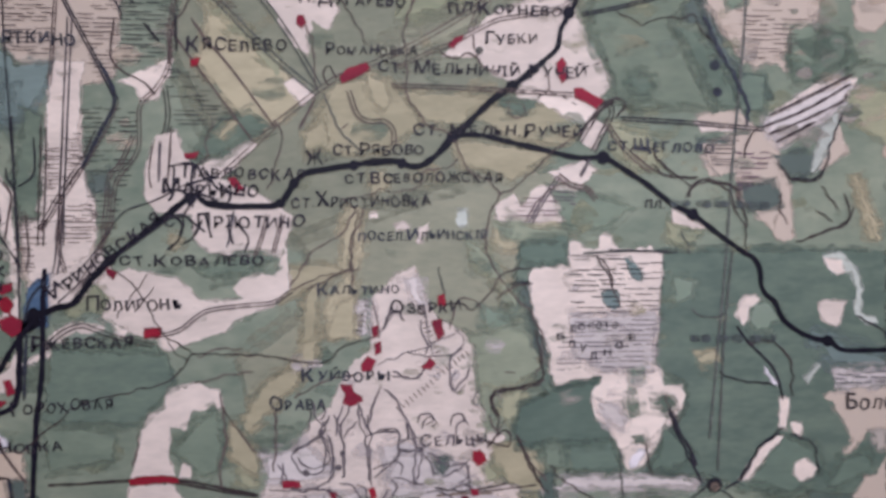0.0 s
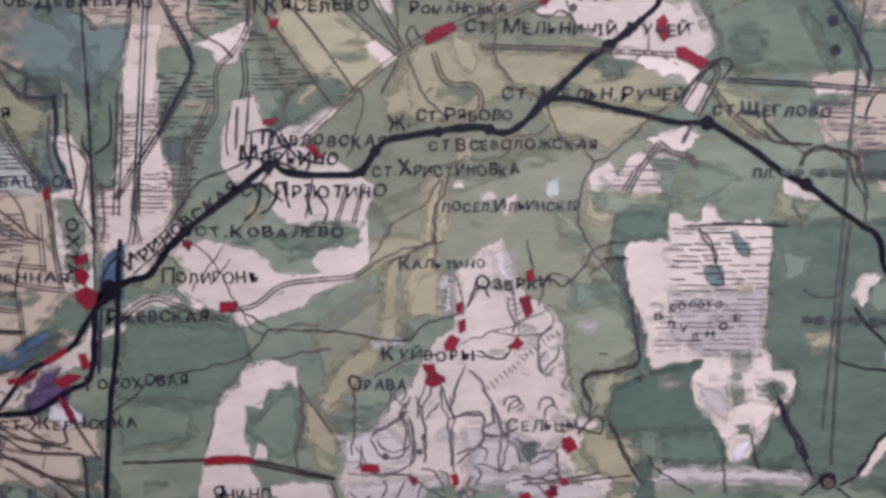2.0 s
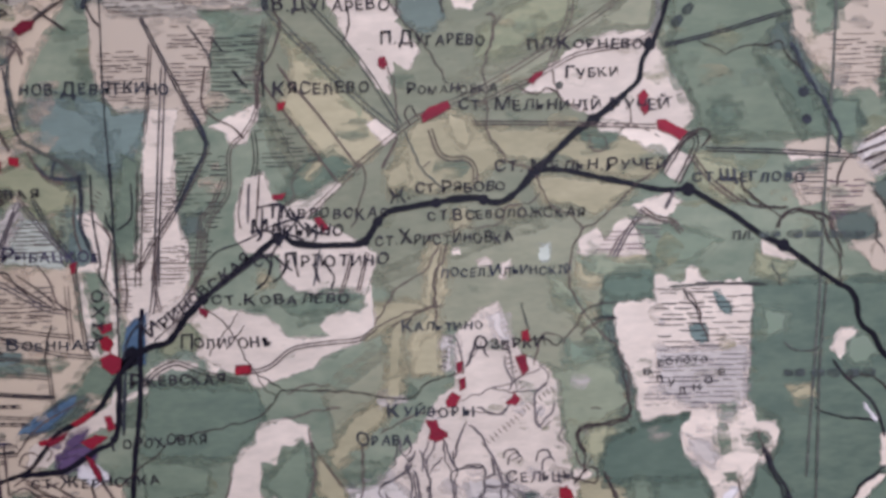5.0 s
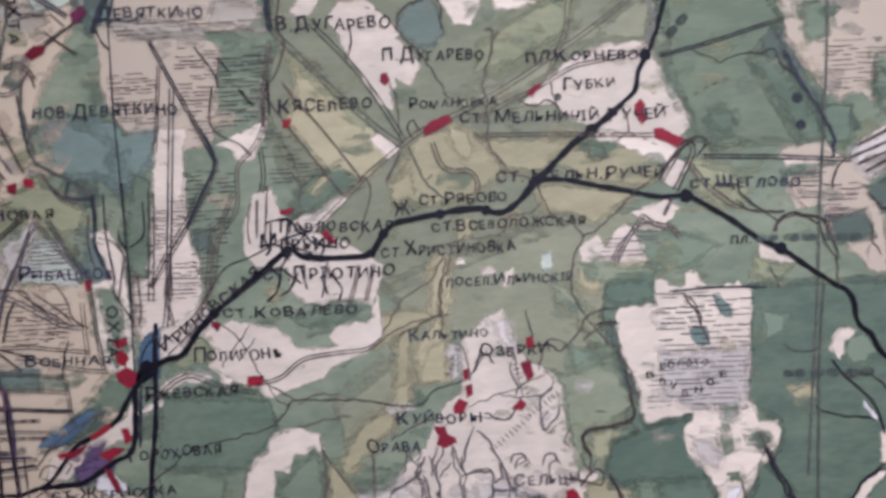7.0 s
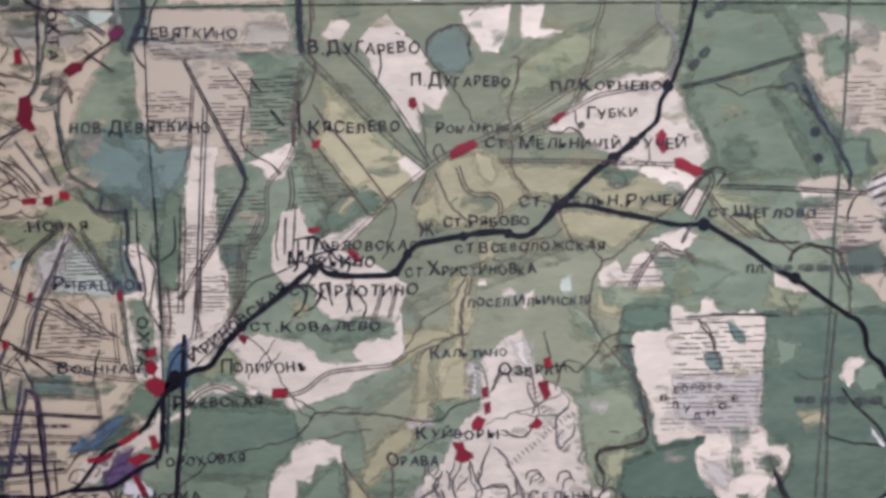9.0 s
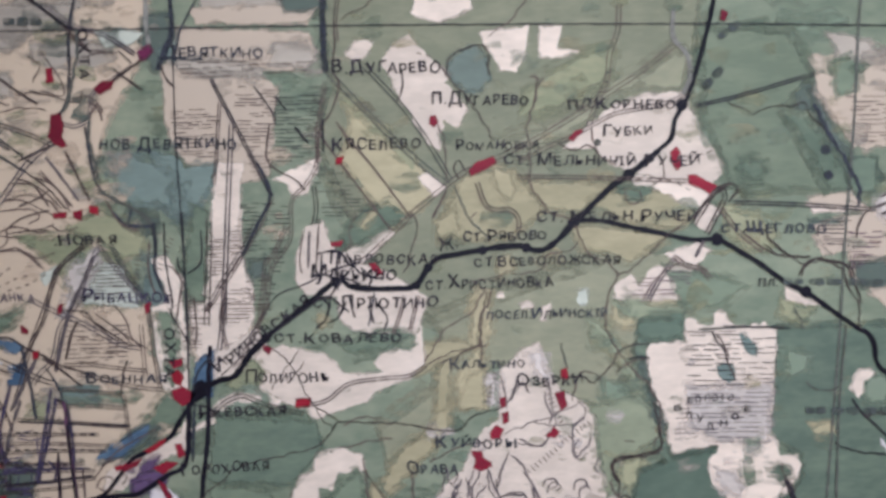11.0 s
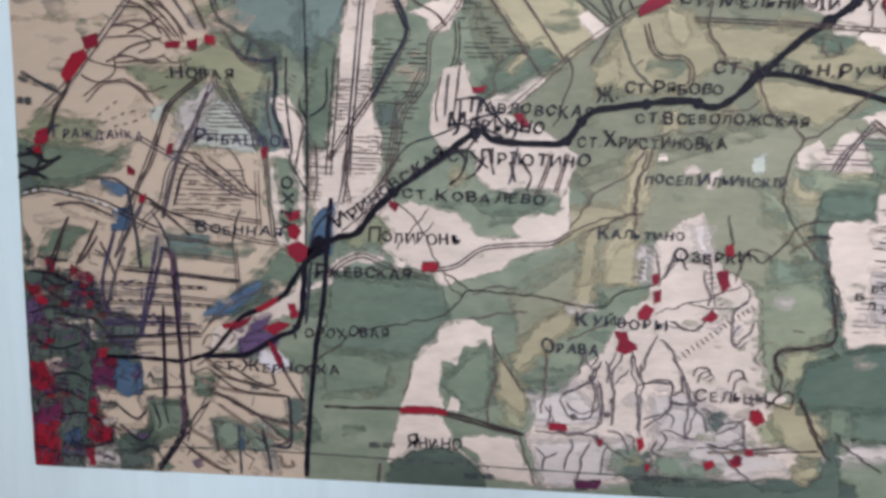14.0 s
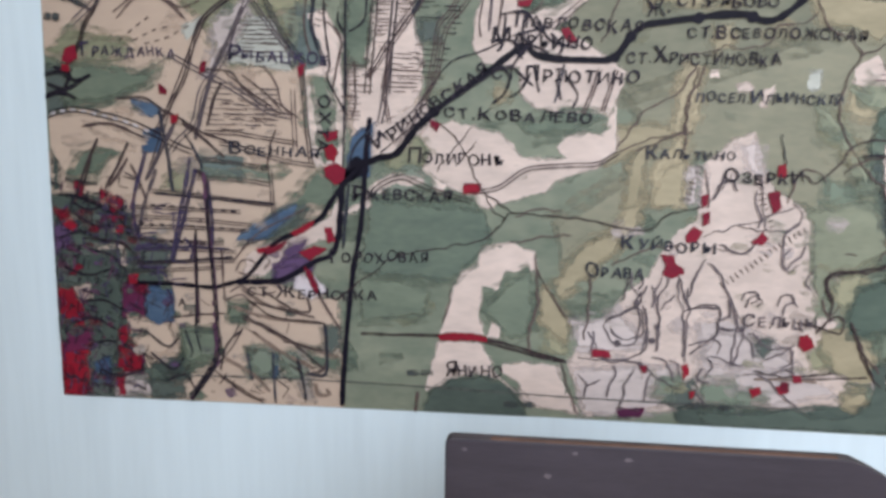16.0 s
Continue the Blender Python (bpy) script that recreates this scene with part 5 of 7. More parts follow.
road("umber", 0.62, 0.29, [(129.5, 89), (143, 88.2), (154.1, 87.3), (164, 86.4)])
road("ink", 0.62, 0.36, [(172.9, 81.7), (186.8, 80.5), (200.8, 78.9)])
road("ink", 0.52, 0.36, [(166.1, 101.4), (175.5, 103.1), (189.7, 106.5)])
road("umber", 0.62, 0.24, [(130.8, 92.2), (136.5, 94.8), (141.1, 96.5), (145.6, 98.7), (150.1, 100.7), (155.7, 101.5), (161.3, 102.6), (164.8, 104.3)])
road("umber", 0.82, 0.24, [(151.7, 122.6), (151.2, 117.2), (149.5, 112.9), (148.9, 108.5), (148.2, 106.4), (146.3, 102.6), (144.7, 98.6)])
line("river_line", "stone", 0.93, [(162.4, 120.9), (162.2, 115.4), (164.6, 112), (165.3, 107.6), (163.7, 103.8)])
line("road_line", "umberdark", 0.57, [(202.1, 81.5), (209, 84.6), (218.6, 89)])
line("road_line", "umberdark", 0.57, [(200.6, 79.3), (209, 82.4), (218, 87.1)])
line("road_line", "umberdark", 0.57, [(202, 77.9), (210.1, 81), (216.7, 84.1), (217.1, 85.5)])
line("road_line", "umberdark", 0.57, [(203.4, 76.4), (207.9, 78.6), (211.2, 80.1)])
road("ink", 0.52, 0.36, [(67.5, 112.4), (71.3, 104), (74.9, 96.4), (79, 87.4)])
road("umber", 0.52, 0.27, [(79, 87.4), (76.3, 82), (71.1, 74.1), (63.6, 63.8)])
road("umber", 0.52, 0.27, [(69.1, 107.5), (68.1, 99.6), (66.9, 90.5)])
road("stoneink", 0.82, 0.36, [(71.3, 102.9), (70.1, 91.5), (68.2, 73.1), (66.7, 60.4), (65.8, 55.7)])
road("umber", 0.62, 0.25, [(81.6, 81.1), (79.1, 76.2), (76.6, 73.2), (76.1, 69.2), (75.3, 65.1), (74.3, 60), (68.8, 51.6)])
road("umber", 0.62, 0.24, [(91.4, 110.8), (89.3, 100.7), (88.7, 93.9), (86.1, 89.5), (83, 86.2), (82.2, 78.2), (78.1, 72.7), (76.4, 64.6), (74, 60.1)])
line("river_line", "slateink", 1.34, [(92.1, 132), (91.5, 123.1), (91.4, 116.4), (91.6, 112.4)])
line("river_line", "umber", 0.41, [(93.8, 122.9), (93.7, 117.4), (93, 112.9), (94.2, 109.5), (92.1, 104), (89.7, 100.7), (88.7, 93.9)])
line("road_line", "ink", 0.52, [(90.4, 102.9), (90.2, 96.1)])
line("road_line", "ink", 0.41, [(76.4, 110.5), (80.1, 104.6), (80.5, 102.3)])
line("road_line", "ink", 0.41, [(80.8, 108), (83, 105)])
line("road_line", "ink", 0.52, [(84.5, 101.6), (87.2, 98)])
line("road_line", "umber", 0.41, [(79.3, 102.4), (78.3, 95.6), (80.5, 92.7), (83.9, 90.8), (86, 88.4)])
road("umberdark", 0.72, 0.27, [(87.8, 89.4), (88.1, 84.8), (87.3, 80.9)])
line("road_line", "umber", 0.31, [(84.9, 79.3), (84, 73.6), (84.4, 71.2)])
line("road_line", "stoneink", 0.62, [(86.4, 79.8), (85.7, 72.3)])
line("road_line", "umber", 0.41, [(88.6, 82.5), (87.4, 72.2)])
line("road_line", "slateink", 0.72, [(42, 137.5), (39.7, 130.8), (37.9, 123), (37.6, 116.2), (36.6, 109.4), (34.2, 106.1)])
line("road_line", "umber", 0.52, [(23.3, 134.2), (32.5, 129), (42.4, 119.3), (37.9, 123)])
road("stoneink", 0.62, 0.27, [(51, 116), (46.7, 113.4), (42.3, 110.8), (41.5, 107.4), (40.7, 105.1), (37.7, 104.1), (35.3, 104.9)])
line("road_line", "slateink", 0.62, [(40.1, 104), (40.6, 98.8), (41.4, 93), (42.6, 90.6)])
road("umberdark", 0.72, 0.29, [(21, 105.6), (28, 102.9), (32.6, 100.6)])
line("road_line", "umberdark", 0.62, [(25.2, 97.5), (31.4, 99.9), (34.4, 100.9)])
line("road_line", "stoneink", 0.62, [(31.2, 98.1), (34.5, 93.3), (37.7, 88.5)])
line("road_line", "umber", 0.62, [(35.5, 99.1), (38, 93.2), (40.1, 88.4)])
road("ink", 0.62, 0.27, [(45.6, 122.5), (48.4, 120.7), (51.8, 118.2)])
line("road_line", "ink", 0.41, [(48.3, 119.2), (51, 116.5)])
line("road_line", "umber", 0.31, [(31.7, 120), (35.5, 114), (35.8, 110.6), (31.1, 112)])
line("road_line", "umber", 0.31, [(28.7, 112.1), (33.4, 110.7), (36.9, 109.4)])
line("road_line", "umber", 0.31, [(40.5, 118.3), (43.6, 119), (47.1, 119)])
line("road_line", "umber", 0.31, [(40, 111.5), (39.3, 109.2), (36.9, 109.4)])
line("road_line", "umber", 0.41, [(41.6, 109.1), (43.3, 107.3), (43.9, 104.9)])
line("road_line", "umber", 0.33, [(22.4, 92.8), (27.2, 92.6), (30.6, 90.6), (34, 87)])
line("road_line", "umber", 0.33, [(27.3, 94.3), (32, 92.3), (35.8, 87.5)])
line("road_line", "umber", 0.33, [(29.8, 95.3), (34.2, 89.9), (35.7, 86.1)])
line("road_line", "umber", 0.33, [(22.1, 89.3), (25.7, 89.1), (30.3, 86.6), (32.6, 85.3)])
line("road_line", "umber", 0.33, [(21.5, 82.3), (26.4, 82.7), (30.1, 83.1), (31.9, 83.9)])
line("road_line", "umber", 0.33, [(19.5, 87.1), (26.8, 87.3), (29, 85.5), (26.5, 84.2)])
line("road_line", "umber", 0.33, [(31.3, 83.6), (33.6, 82.3), (37.3, 83)])
line("road_line", "dusk", 0.8, [(42, 90.6), (46, 88.1), (49.5, 86.2), (52.6, 83.4), (53.7, 79.6), (53.3, 76.7)])
line("road_line", "slateink", 0.72, [(44.7, 85.9), (47.4, 83.2), (51, 82.5), (53, 82.5)])
line("road_line", "slateink", 0.62, [(48.9, 86.2), (48, 83.1)])
line("road_line", "umber", 0.41, [(43.6, 88.2), (46.3, 83.5), (50.3, 81.5)])
road("umberdark", 0.52, 0.32, [(38.2, 79.2), (33.1, 75.3), (31, 72.5), (28.6, 64.3), (25.1, 58.6), (21.6, 52.7)])
line("road_line", "stoneink", 0.82, [(40.2, 76.8), (37.6, 71.6), (34.1, 65.3), (31.8, 58.3), (30.1, 52.4)])
road("stoneink", 0.62, 0.32, [(41.2, 79), (45, 73.6), (49.9, 67.5)])
road("stoneink", 0.72, 0.29, [(41.1, 78.4), (38.5, 73.3), (36.4, 68.1), (34.6, 65)])
road("umberdark", 0.72, 0.31, [(38.9, 79.4), (33.3, 75.4), (30.9, 71.3), (27.9, 64.4), (24.7, 57.5), (22.7, 51), (20.8, 46.6)])
road("stoneink", 0.82, 0.31, [(34.6, 65), (31.7, 61.8), (29.8, 55.4), (26.6, 52.1), (25, 49.9)])
line("road_line", "umber", 0.41, [(14.5, 80.2), (17.2, 78.8), (21.2, 78.9), (24, 79), (28.6, 74.9)])
line("road_line", "umber", 0.31, [(21.4, 83.7), (21.5, 80.6), (18.4, 78.6), (14.8, 76)])
line("road_line", "slateink", 0.72, [(2, 80.8), (7, 78.1), (10.3, 76.5)])
line("road_line", "umberdark", 0.93, [(12.9, 81.7), (11.5, 77.6), (9, 73.9), (7.6, 70.2), (5.7, 67)])
dashes("umber", 0.41, [(15.7, 70.8), (19.2, 73.4), (22.2, 75.4)])
dashes("umber", 0.41, [(18.5, 70.8), (23.2, 72.8), (26, 73.3)])
dashes("umber", 0.41, [(20.8, 70.2), (25.3, 71.3), (30.5, 73.9)])
road("ink", 0.93, 0.33, [(-1.5, 56.2), (5.1, 57.9), (12, 56.8), (17.8, 55.3), (22.3, 53.2), (26.7, 51), (29.6, 50)])
road("stoneink", 0.82, 0.31, [(25.8, 68.1), (30.7, 65.5), (36.2, 62.9), (40.6, 60.3), (44.9, 57.7), (49.3, 56.7)])
line("road_line", "umberdark", 0.52, [(27, 56.4), (31.4, 53.8), (35.9, 52.3), (38.1, 51.2)])
line("road_line", "umberdark", 0.62, [(27.5, 55.4), (30.8, 53.3), (35.8, 49)])
line("road_line", "umberdark", 0.52, [(14.5, 60.1), (20.3, 60.1), (23.6, 58), (28.1, 55.9)])
line("road_line", "umberdark", 0.52, [(7.2, 54.6), (13.1, 55.2), (19.9, 52.6)])
road("umberdark", 0.62, 0.27, [(32, 53.8), (38.2, 53.6), (44.8, 52.6), (50.3, 51.9)])
road("ink", 0.62, 0.27, [(34.7, 51.7), (38.1, 51.2), (46.9, 48.7), (53.6, 47.7)])
line("road_line", "umberdark", 0.62, [(35.6, 62.9), (33.9, 59.7), (32.6, 54.9)])
line("road_line", "umberdark", 0.41, [(31.8, 65.5), (37.4, 65), (39.5, 62.4), (42.2, 60.3)])
line("road_line", "umber", 0.33, [(36.3, 65), (40.6, 61.9), (47.1, 57.2)])
line("road_line", "umber", 0.33, [(39.6, 64.5), (44.5, 60.8), (47.7, 57.2)])
line("road_line", "umber", 0.33, [(44, 66.1), (46.2, 62.9), (47.2, 59.3), (49.3, 56.7)])
line("road_line", "umber", 0.33, [(45, 60.3), (50.4, 56.7)])
line("road_line", "umber", 0.33, [(41.6, 56.6), (46, 56.1)])
road("umberdark", 0.62, 0.27, [(51.1, 65), (51.6, 59.8), (52, 54.6), (52.7, 48.2)])
road("umber", 0.72, 0.24, [(49.4, 61.9), (49.5, 56.7), (49.7, 50.3)])
road("slateink", 0.62, 0.27, [(43.8, 79.4), (47.4, 72.3), (51.7, 66.6)])
line("road_line", "slateink", 0.82, [(53.5, 83.3), (53.5, 77.3), (53.1, 73.3), (54.1, 70.2), (55.8, 66.1)])
line("road_line", "umber", 0.41, [(52.4, 79.3), (51.8, 74.3), (52.3, 70.2), (53, 68.2)])
line("road_line", "ink", 0.41, [(55.7, 83.3), (55.5, 76.3), (55.8, 72.2), (56.5, 66.1), (56, 64), (58.1, 59.9), (59.7, 57.3)])
line("road_line", "umber", 0.41, [(55.5, 74.3), (57.1, 73.3), (58.7, 70.7), (58.1, 67.1), (57, 62)])
line("road_line", "ink", 0.41, [(63.5, 81.2), (63.3, 75.2), (61.9, 73.2), (60.1, 72.2)])
line("road_line", "ink", 0.41, [(58.2, 75.8), (58.2, 73.8), (59.8, 71.7)])
road("umberdark", 1.03, 0.29, [(65.4, 83.2), (64.8, 75.2), (64, 67.1), (63.5, 61)])
road("ink", 0.82, 0.31, [(69.3, 83.2), (68.6, 76.2), (67.9, 70.2), (67.3, 61)])
road("umberdark", 0.62, 0.27, [(75, 82.1), (72.4, 77.2), (67.7, 70.7), (63.5, 64.1)])
road("umber", 0.52, 0.27, [(67.7, 70.2), (66.9, 61), (67.7, 55.8)])
road("umber", 0.52, 0.24, [(67.5, 67.1), (66.4, 62)])
line("road_line", "umber", 0.41, [(61.1, 67.1), (61.3, 59.9), (60.7, 56.8)])
road("umberdark", 0.52, 0.25, [(17, 39.3), (27.4, 39), (38.8, 38.7)])
road("umberdark", 0.52, 0.25, [(16.3, 37.4), (28.5, 37), (41, 36.2)])
road("umberdark", 0.52, 0.25, [(15.6, 35.3), (28.4, 35.4), (39.9, 35.1)])
road("umberdark", 0.52, 0.25, [(15.5, 33.1), (23.7, 32.7), (35.2, 32.5)])
road("umberdark", 0.52, 0.25, [(18.9, 30.9), (27.1, 31.1), (37.5, 30.9)])
road("umberdark", 0.52, 0.25, [(15.8, 28), (27, 28.7), (37.4, 29.2)])
road("umberdark", 0.52, 0.25, [(15.1, 26.5), (25.8, 27.1), (35.1, 27.8)])
road("umberdark", 0.62, 0.27, [(20.6, 42.4), (28.7, 41.8), (37.8, 40.9), (44.5, 40.2)])
road("umberdark", 0.62, 0.25, [(29.9, 45.1), (37.9, 44.9), (44.6, 44.1)])
road("umberdark", 0.52, 0.25, [(29.5, 48.9), (38, 48), (44.7, 47)])
line("road_line", "violetink", 0.82, [(28.9, 48.9), (27.5, 42.3), (25.9, 35.6), (24.4, 28.8)])
line("road_line", "umberdark", 0.93, [(29.4, 46.7), (31.7, 45.1), (32, 38), (32.4, 32.4), (32.9, 24.5), (33.3, 16.5)])
line("road_line", "umberdark", 0.72, [(29.2, 32.3), (29.4, 24.4), (29.4, 16.4)])
line("road_line", "umber", 0.52, [(34.6, 31.4), (34.9, 21.2)])
road("umberdark", 0.62, 0.27, [(44.7, 47), (45.1, 40.5), (45.6, 37.2)])
line("road_line", "umberdark", 0.41, [(46, 54.5), (44.8, 51.3), (44.1, 47)])
line("road_line", "umberdark", 0.41, [(23.6, 17.3), (28.9, 18.1), (34.8, 18.6)])
line("road_line", "plumline", 0.52, [(32.4, 16.5), (32.8, 11.9), (31.5, 7.1), (27.1, 0.4)])
road("ink", 0.93, 0.32, [(38.2, 16.2), (35.7, 12), (32.7, 8.4), (28.3, 2.3), (26.4, -0.8)])
line("road_line", "umberdark", 0.52, [(9.4, 50.8), (7.2, 44.1), (6.5, 43)])
line("road_line", "umber", 0.62, [(16.3, 48.7), (13.7, 44.8), (11.9, 43.1)])
line("road_line", "umber", 0.62, [(16.8, 47.6), (18.4, 44.3), (19.9, 39.9)])
line("road_line", "stoneink", 0.72, [(22, 46.6), (19.3, 39.9), (17.8, 33.1), (17.5, 27.4)])
line("road_line", "umberdark", 0.52, [(6.4, 41.3), (12.2, 38.6), (16.8, 36.5)])
line("road_line", "umberdark", 0.52, [(5.9, 32.8), (14.2, 31.9), (18.7, 27.5)])
line("road_line", "umber", 0.33, [(38.6, 31.5), (41, 33.8), (44.4, 36.1), (51.2, 39.5)])
line("road_line", "umber", 0.33, [(36.9, 29.2), (40.4, 32.7), (43.2, 33.3)])
line("road_line", "umber", 0.33, [(37.4, 27), (38.6, 29.2), (40.9, 29.3), (41.4, 27.7), (39.6, 26.5), (37.9, 27)])
line("road_line", "umber", 0.33, [(42.6, 30.5), (44.3, 29.4), (43.1, 27.7)])
line("road_line", "umber", 0.33, [(36.1, 22.9), (38.4, 24.2), (41.8, 22.6), (45.3, 23.3)])
line("road_line", "umber", 0.33, [(34.9, 21.2), (38.4, 22.5), (40.6, 20.3), (39.4, 17.9)])
line("road_line", "taupe", 0.72, [(38.4, 23.6), (44.1, 20.4), (50.9, 19)])
line("road_line", "taupe", 0.72, [(36, 20.1), (44, 18.1), (54.3, 17.4)])
line("road_line", "taupe", 0.72, [(41.7, 16.9), (47.4, 13.7), (50.8, 12.7), (57.6, 10.7)])
line("road_line", "taupe", 0.72, [(40.5, 15.1), (46.2, 11.3), (53, 8.2)])
line("road_line", "taupe", 0.72, [(34.5, 9.6), (40.3, 6.4), (43.7, 3.1)])
line("road_line", "taupe", 0.72, [(33.2, 6), (37.8, 3.3), (42.4, 0.6)])
line("road_line", "umber", 0.52, [(43, 23.2), (48.6, 20), (52, 19.6), (51.5, 22.4)])
line("road_line", "umber", 0.52, [(54.8, 17.4), (55.3, 12.9), (54.7, 8.3), (50.7, 6.9)])
line("road_line", "umber", 0.52, [(53.2, 24.1), (56.5, 18.6), (58.2, 16.4)])
line("road_line", "taupe", 0.82, [(53, 5.3), (53.5, 3), (55.8, 3.1), (55.2, 4.2)])
dashes("plumline", 0.52, [(32.5, 21.1), (32.9, 14.2), (33.3, 9.6), (30.8, 5.9)])
dashes("umberdark", 0.82, [(17.8, 33.1), (23.7, 32.7), (32.9, 32.2)])
dashes("ink", 0.62, [(20.5, 39.7), (28.6, 39.3), (38.8, 38.7)])
dashes("ink", 0.62, [(18, 36), (28.4, 35.7), (39.9, 35.3)])
line("stream_line", "umber", 0.32, [(133.2, 108.9), (134.7, 108.5), (133.8, 103.9), (132.9, 101.1), (132.2, 98.9), (132.6, 94.4), (132.5, 87.1), (134.9, 83.6), (136.5, 81.1), (140.9, 79.7)])
line("stream_line", "umber", 0.32, [(136, 108.7), (134.6, 106.6), (134.1, 103.8)])
line("stream_line", "umber", 0.32, [(140.9, 78.6), (142.4, 75.4), (144, 72.5), (147.3, 70.6), (149.4, 67.7), (147.9, 64.9), (146.9, 61.5), (146.8, 57), (148.8, 52.3), (151.5, 48.8), (154.8, 45.2), (156.8, 40.6), (156.9, 36), (155.4, 32.6)])
line("stream_line", "umber", 0.28, [(141.9, 75.4), (139.5, 73.2), (135.6, 72.9), (134.3, 70.1), (130.9, 69.1), (127.5, 69.8), (125.2, 68.8), (119.5, 67.9)])
line("stream_line", "umber", 0.32, [(149.4, 67.7), (152.3, 69.2), (156.9, 73), (160.3, 76.2), (164.9, 79.3), (166.6, 80.9)])
line("road_line", "umberdark", 0.62, [(166, 80.4), (169.4, 83.6), (171.9, 85.1)])
road("umberdark", 0.82, 0.31, [(164.8, 77.4), (169.4, 83.9), (171.4, 82.9), (167.5, 75.5)])
road("stoneink", 0.62, 0.36, [(161, 71.1), (157.8, 66.7), (155.2, 62.3)])
road("umber", 0.72, 0.36, [(160.7, 71.3), (163.4, 69.3), (166.2, 68.6), (168, 66.3)])
line("road_line", "stoneink", 0.72, [(166.9, 74.2), (165.1, 70.9)])
line("stream_line", "umberdark", 0.48, [(169.4, 84.3), (172.2, 85.6), (173.8, 83.9), (172.1, 81.8)])
line("stream_line", "umber", 0.28, [(151.2, 85.6), (151.7, 83.3), (153.3, 82.1), (155, 83.2), (154.5, 84.7)])
line("stream_line", "umber", 0.28, [(158.9, 91.3), (159.6, 88), (157.3, 85.9)])
line("stream_line", "dusk", 0.4, [(117, 87.9), (118.5, 83.3), (120.1, 80.4), (123.3, 76.8)])
road("umber", 0.72, 0.32, [(121.6, 88.3), (123.1, 83.7), (125.3, 82.4), (128.1, 82.3), (129.7, 80.5), (129.6, 77.7)])
line("road_line", "umber", 0.52, [(115.3, 86.9), (112.1, 81.4)])
line("stream_line", "umber", 0.32, [(107.7, 83.3), (108.9, 80.4), (107.9, 77), (107.2, 73.6), (105.8, 70.2)])
line("stream_line", "umber", 0.32, [(96.2, 83.3), (95, 79.9), (94.6, 76.5), (92.2, 74.3)])
line("stream_line", "umberdark", 0.32, [(117.7, 89), (117, 91.9), (118.4, 92.9), (119.4, 90.6)])
line("stream_line", "umberdark", 0.32, [(106.9, 112.1), (107.3, 108.7), (106, 105.4)])
line("stream_line", "umber", 0.32, [(114.2, 100.5), (115.4, 95.9), (115.4, 89.1)])
line("stream_line", "umber", 0.28, [(115.9, 111.6), (118, 108.1), (121.2, 104.6), (125.4, 96.5)])
line("stream_line", "umberdark", 0.32, [(116.1, 110.4), (117.2, 113.7), (120.7, 115.7), (124.6, 115.5), (125.1, 109.9)])
line("stream_line", "umber", 0.28, [(145.1, 98.2), (145.7, 95.4), (147, 92), (149.8, 90.5)])
line("stream_line", "umber", 0.32, [(138.8, 95.2), (142.1, 93.6), (144.4, 94.9), (146.5, 93.1)])
dot("dusk", 146.4, 95.1, 0.72)
dashes("umberdark", 0.31, [(164.2, 91.1), (169.7, 92.4), (175.2, 94.9), (179.6, 96.3)])
dashes("umber", 0.31, [(149.6, 87.4), (159.6, 86.9), (165, 84.3)])
dashes("umberdark", 0.31, [(110.5, 115.2), (113.8, 113.9), (117.5, 109.2)])
line("stream_line", "umberdark", 0.28, [(172.2, 101.7), (175.4, 100.4), (177, 99), (179.7, 100.1), (185.2, 100.4), (187.3, 100.8), (189.4, 97.4), (191.5, 95.1)])
line("stream_line", "umberdark", 0.32, [(174.6, 75.5), (180, 71.3), (183.3, 70.6), (186.5, 68.8), (190.9, 69.1), (194.1, 67.3), (195.1, 63.9), (197.2, 59.4), (197.1, 54.9)])
line("stream_line", "ink", 0.4, [(175.2, 76.3), (178.5, 75.9)])
road("umber", 0.72, 0.27, [(170.4, 80.7), (174.1, 75.5), (178.9, 71.4)])
line("stream_line", "slateink", 0.72, [(189.5, 100.7), (192.6, 93.9), (195.7, 88.3), (197.7, 83.8), (197.6, 79.4)])
dot("slateink", 191.4, 91.3, 1.03)
dot("slateink", 191.8, 86.3, 0.93)
line("stream_line", "dusk", 0.32, [(184.6, 59.9), (186.1, 55.3)])
line("road_line", "dusk", 0.41, [(165.2, 56.2), (174.1, 56.3), (182.3, 56.1)])
line("stream_line", "umber", 0.32, [(169, 54.9), (170.6, 52), (171.1, 49.2), (172.1, 45.7)])
line("stream_line", "umberdark", 0.32, [(178.8, 72.9), (182.1, 70.5), (187.1, 70)])
line("stream_line", "umberdark", 0.32, [(185.9, 66.2), (187.1, 68.9), (189.9, 69.6), (194.9, 68.1), (196, 64.8)])
line("stream_line", "umberdark", 0.32, [(203.3, 72.2), (206.7, 69), (211.2, 69.2), (213.5, 71.9)])
line("stream_line", "umberdark", 0.32, [(207.2, 56.7), (211.2, 58.2), (215.7, 59.7), (218, 61.9), (216.9, 66.3)])
line("stream_line", "umberdark", 0.28, [(211.2, 63.2), (214.6, 60.9)])
line("stream_line", "umberdark", 0.28, [(212.3, 67.6), (215.7, 63)])
line("stream_line", "umberdark", 0.32, [(204.4, 66.7), (203.9, 63.4), (205.5, 60.6)])
line("stream_line", "ink", 0.48, [(204.7, 20.2), (203, 19.1), (200.7, 18.1), (197.2, 13.1), (194.9, 9.8), (192.6, 8.8)])
line("stream_line", "ink", 0.32, [(181.5, 25.2), (183.6, 19.5), (186.4, 13.7), (188.1, 10.1)])
dot("ink", 190.6, 9.4, 1.65)
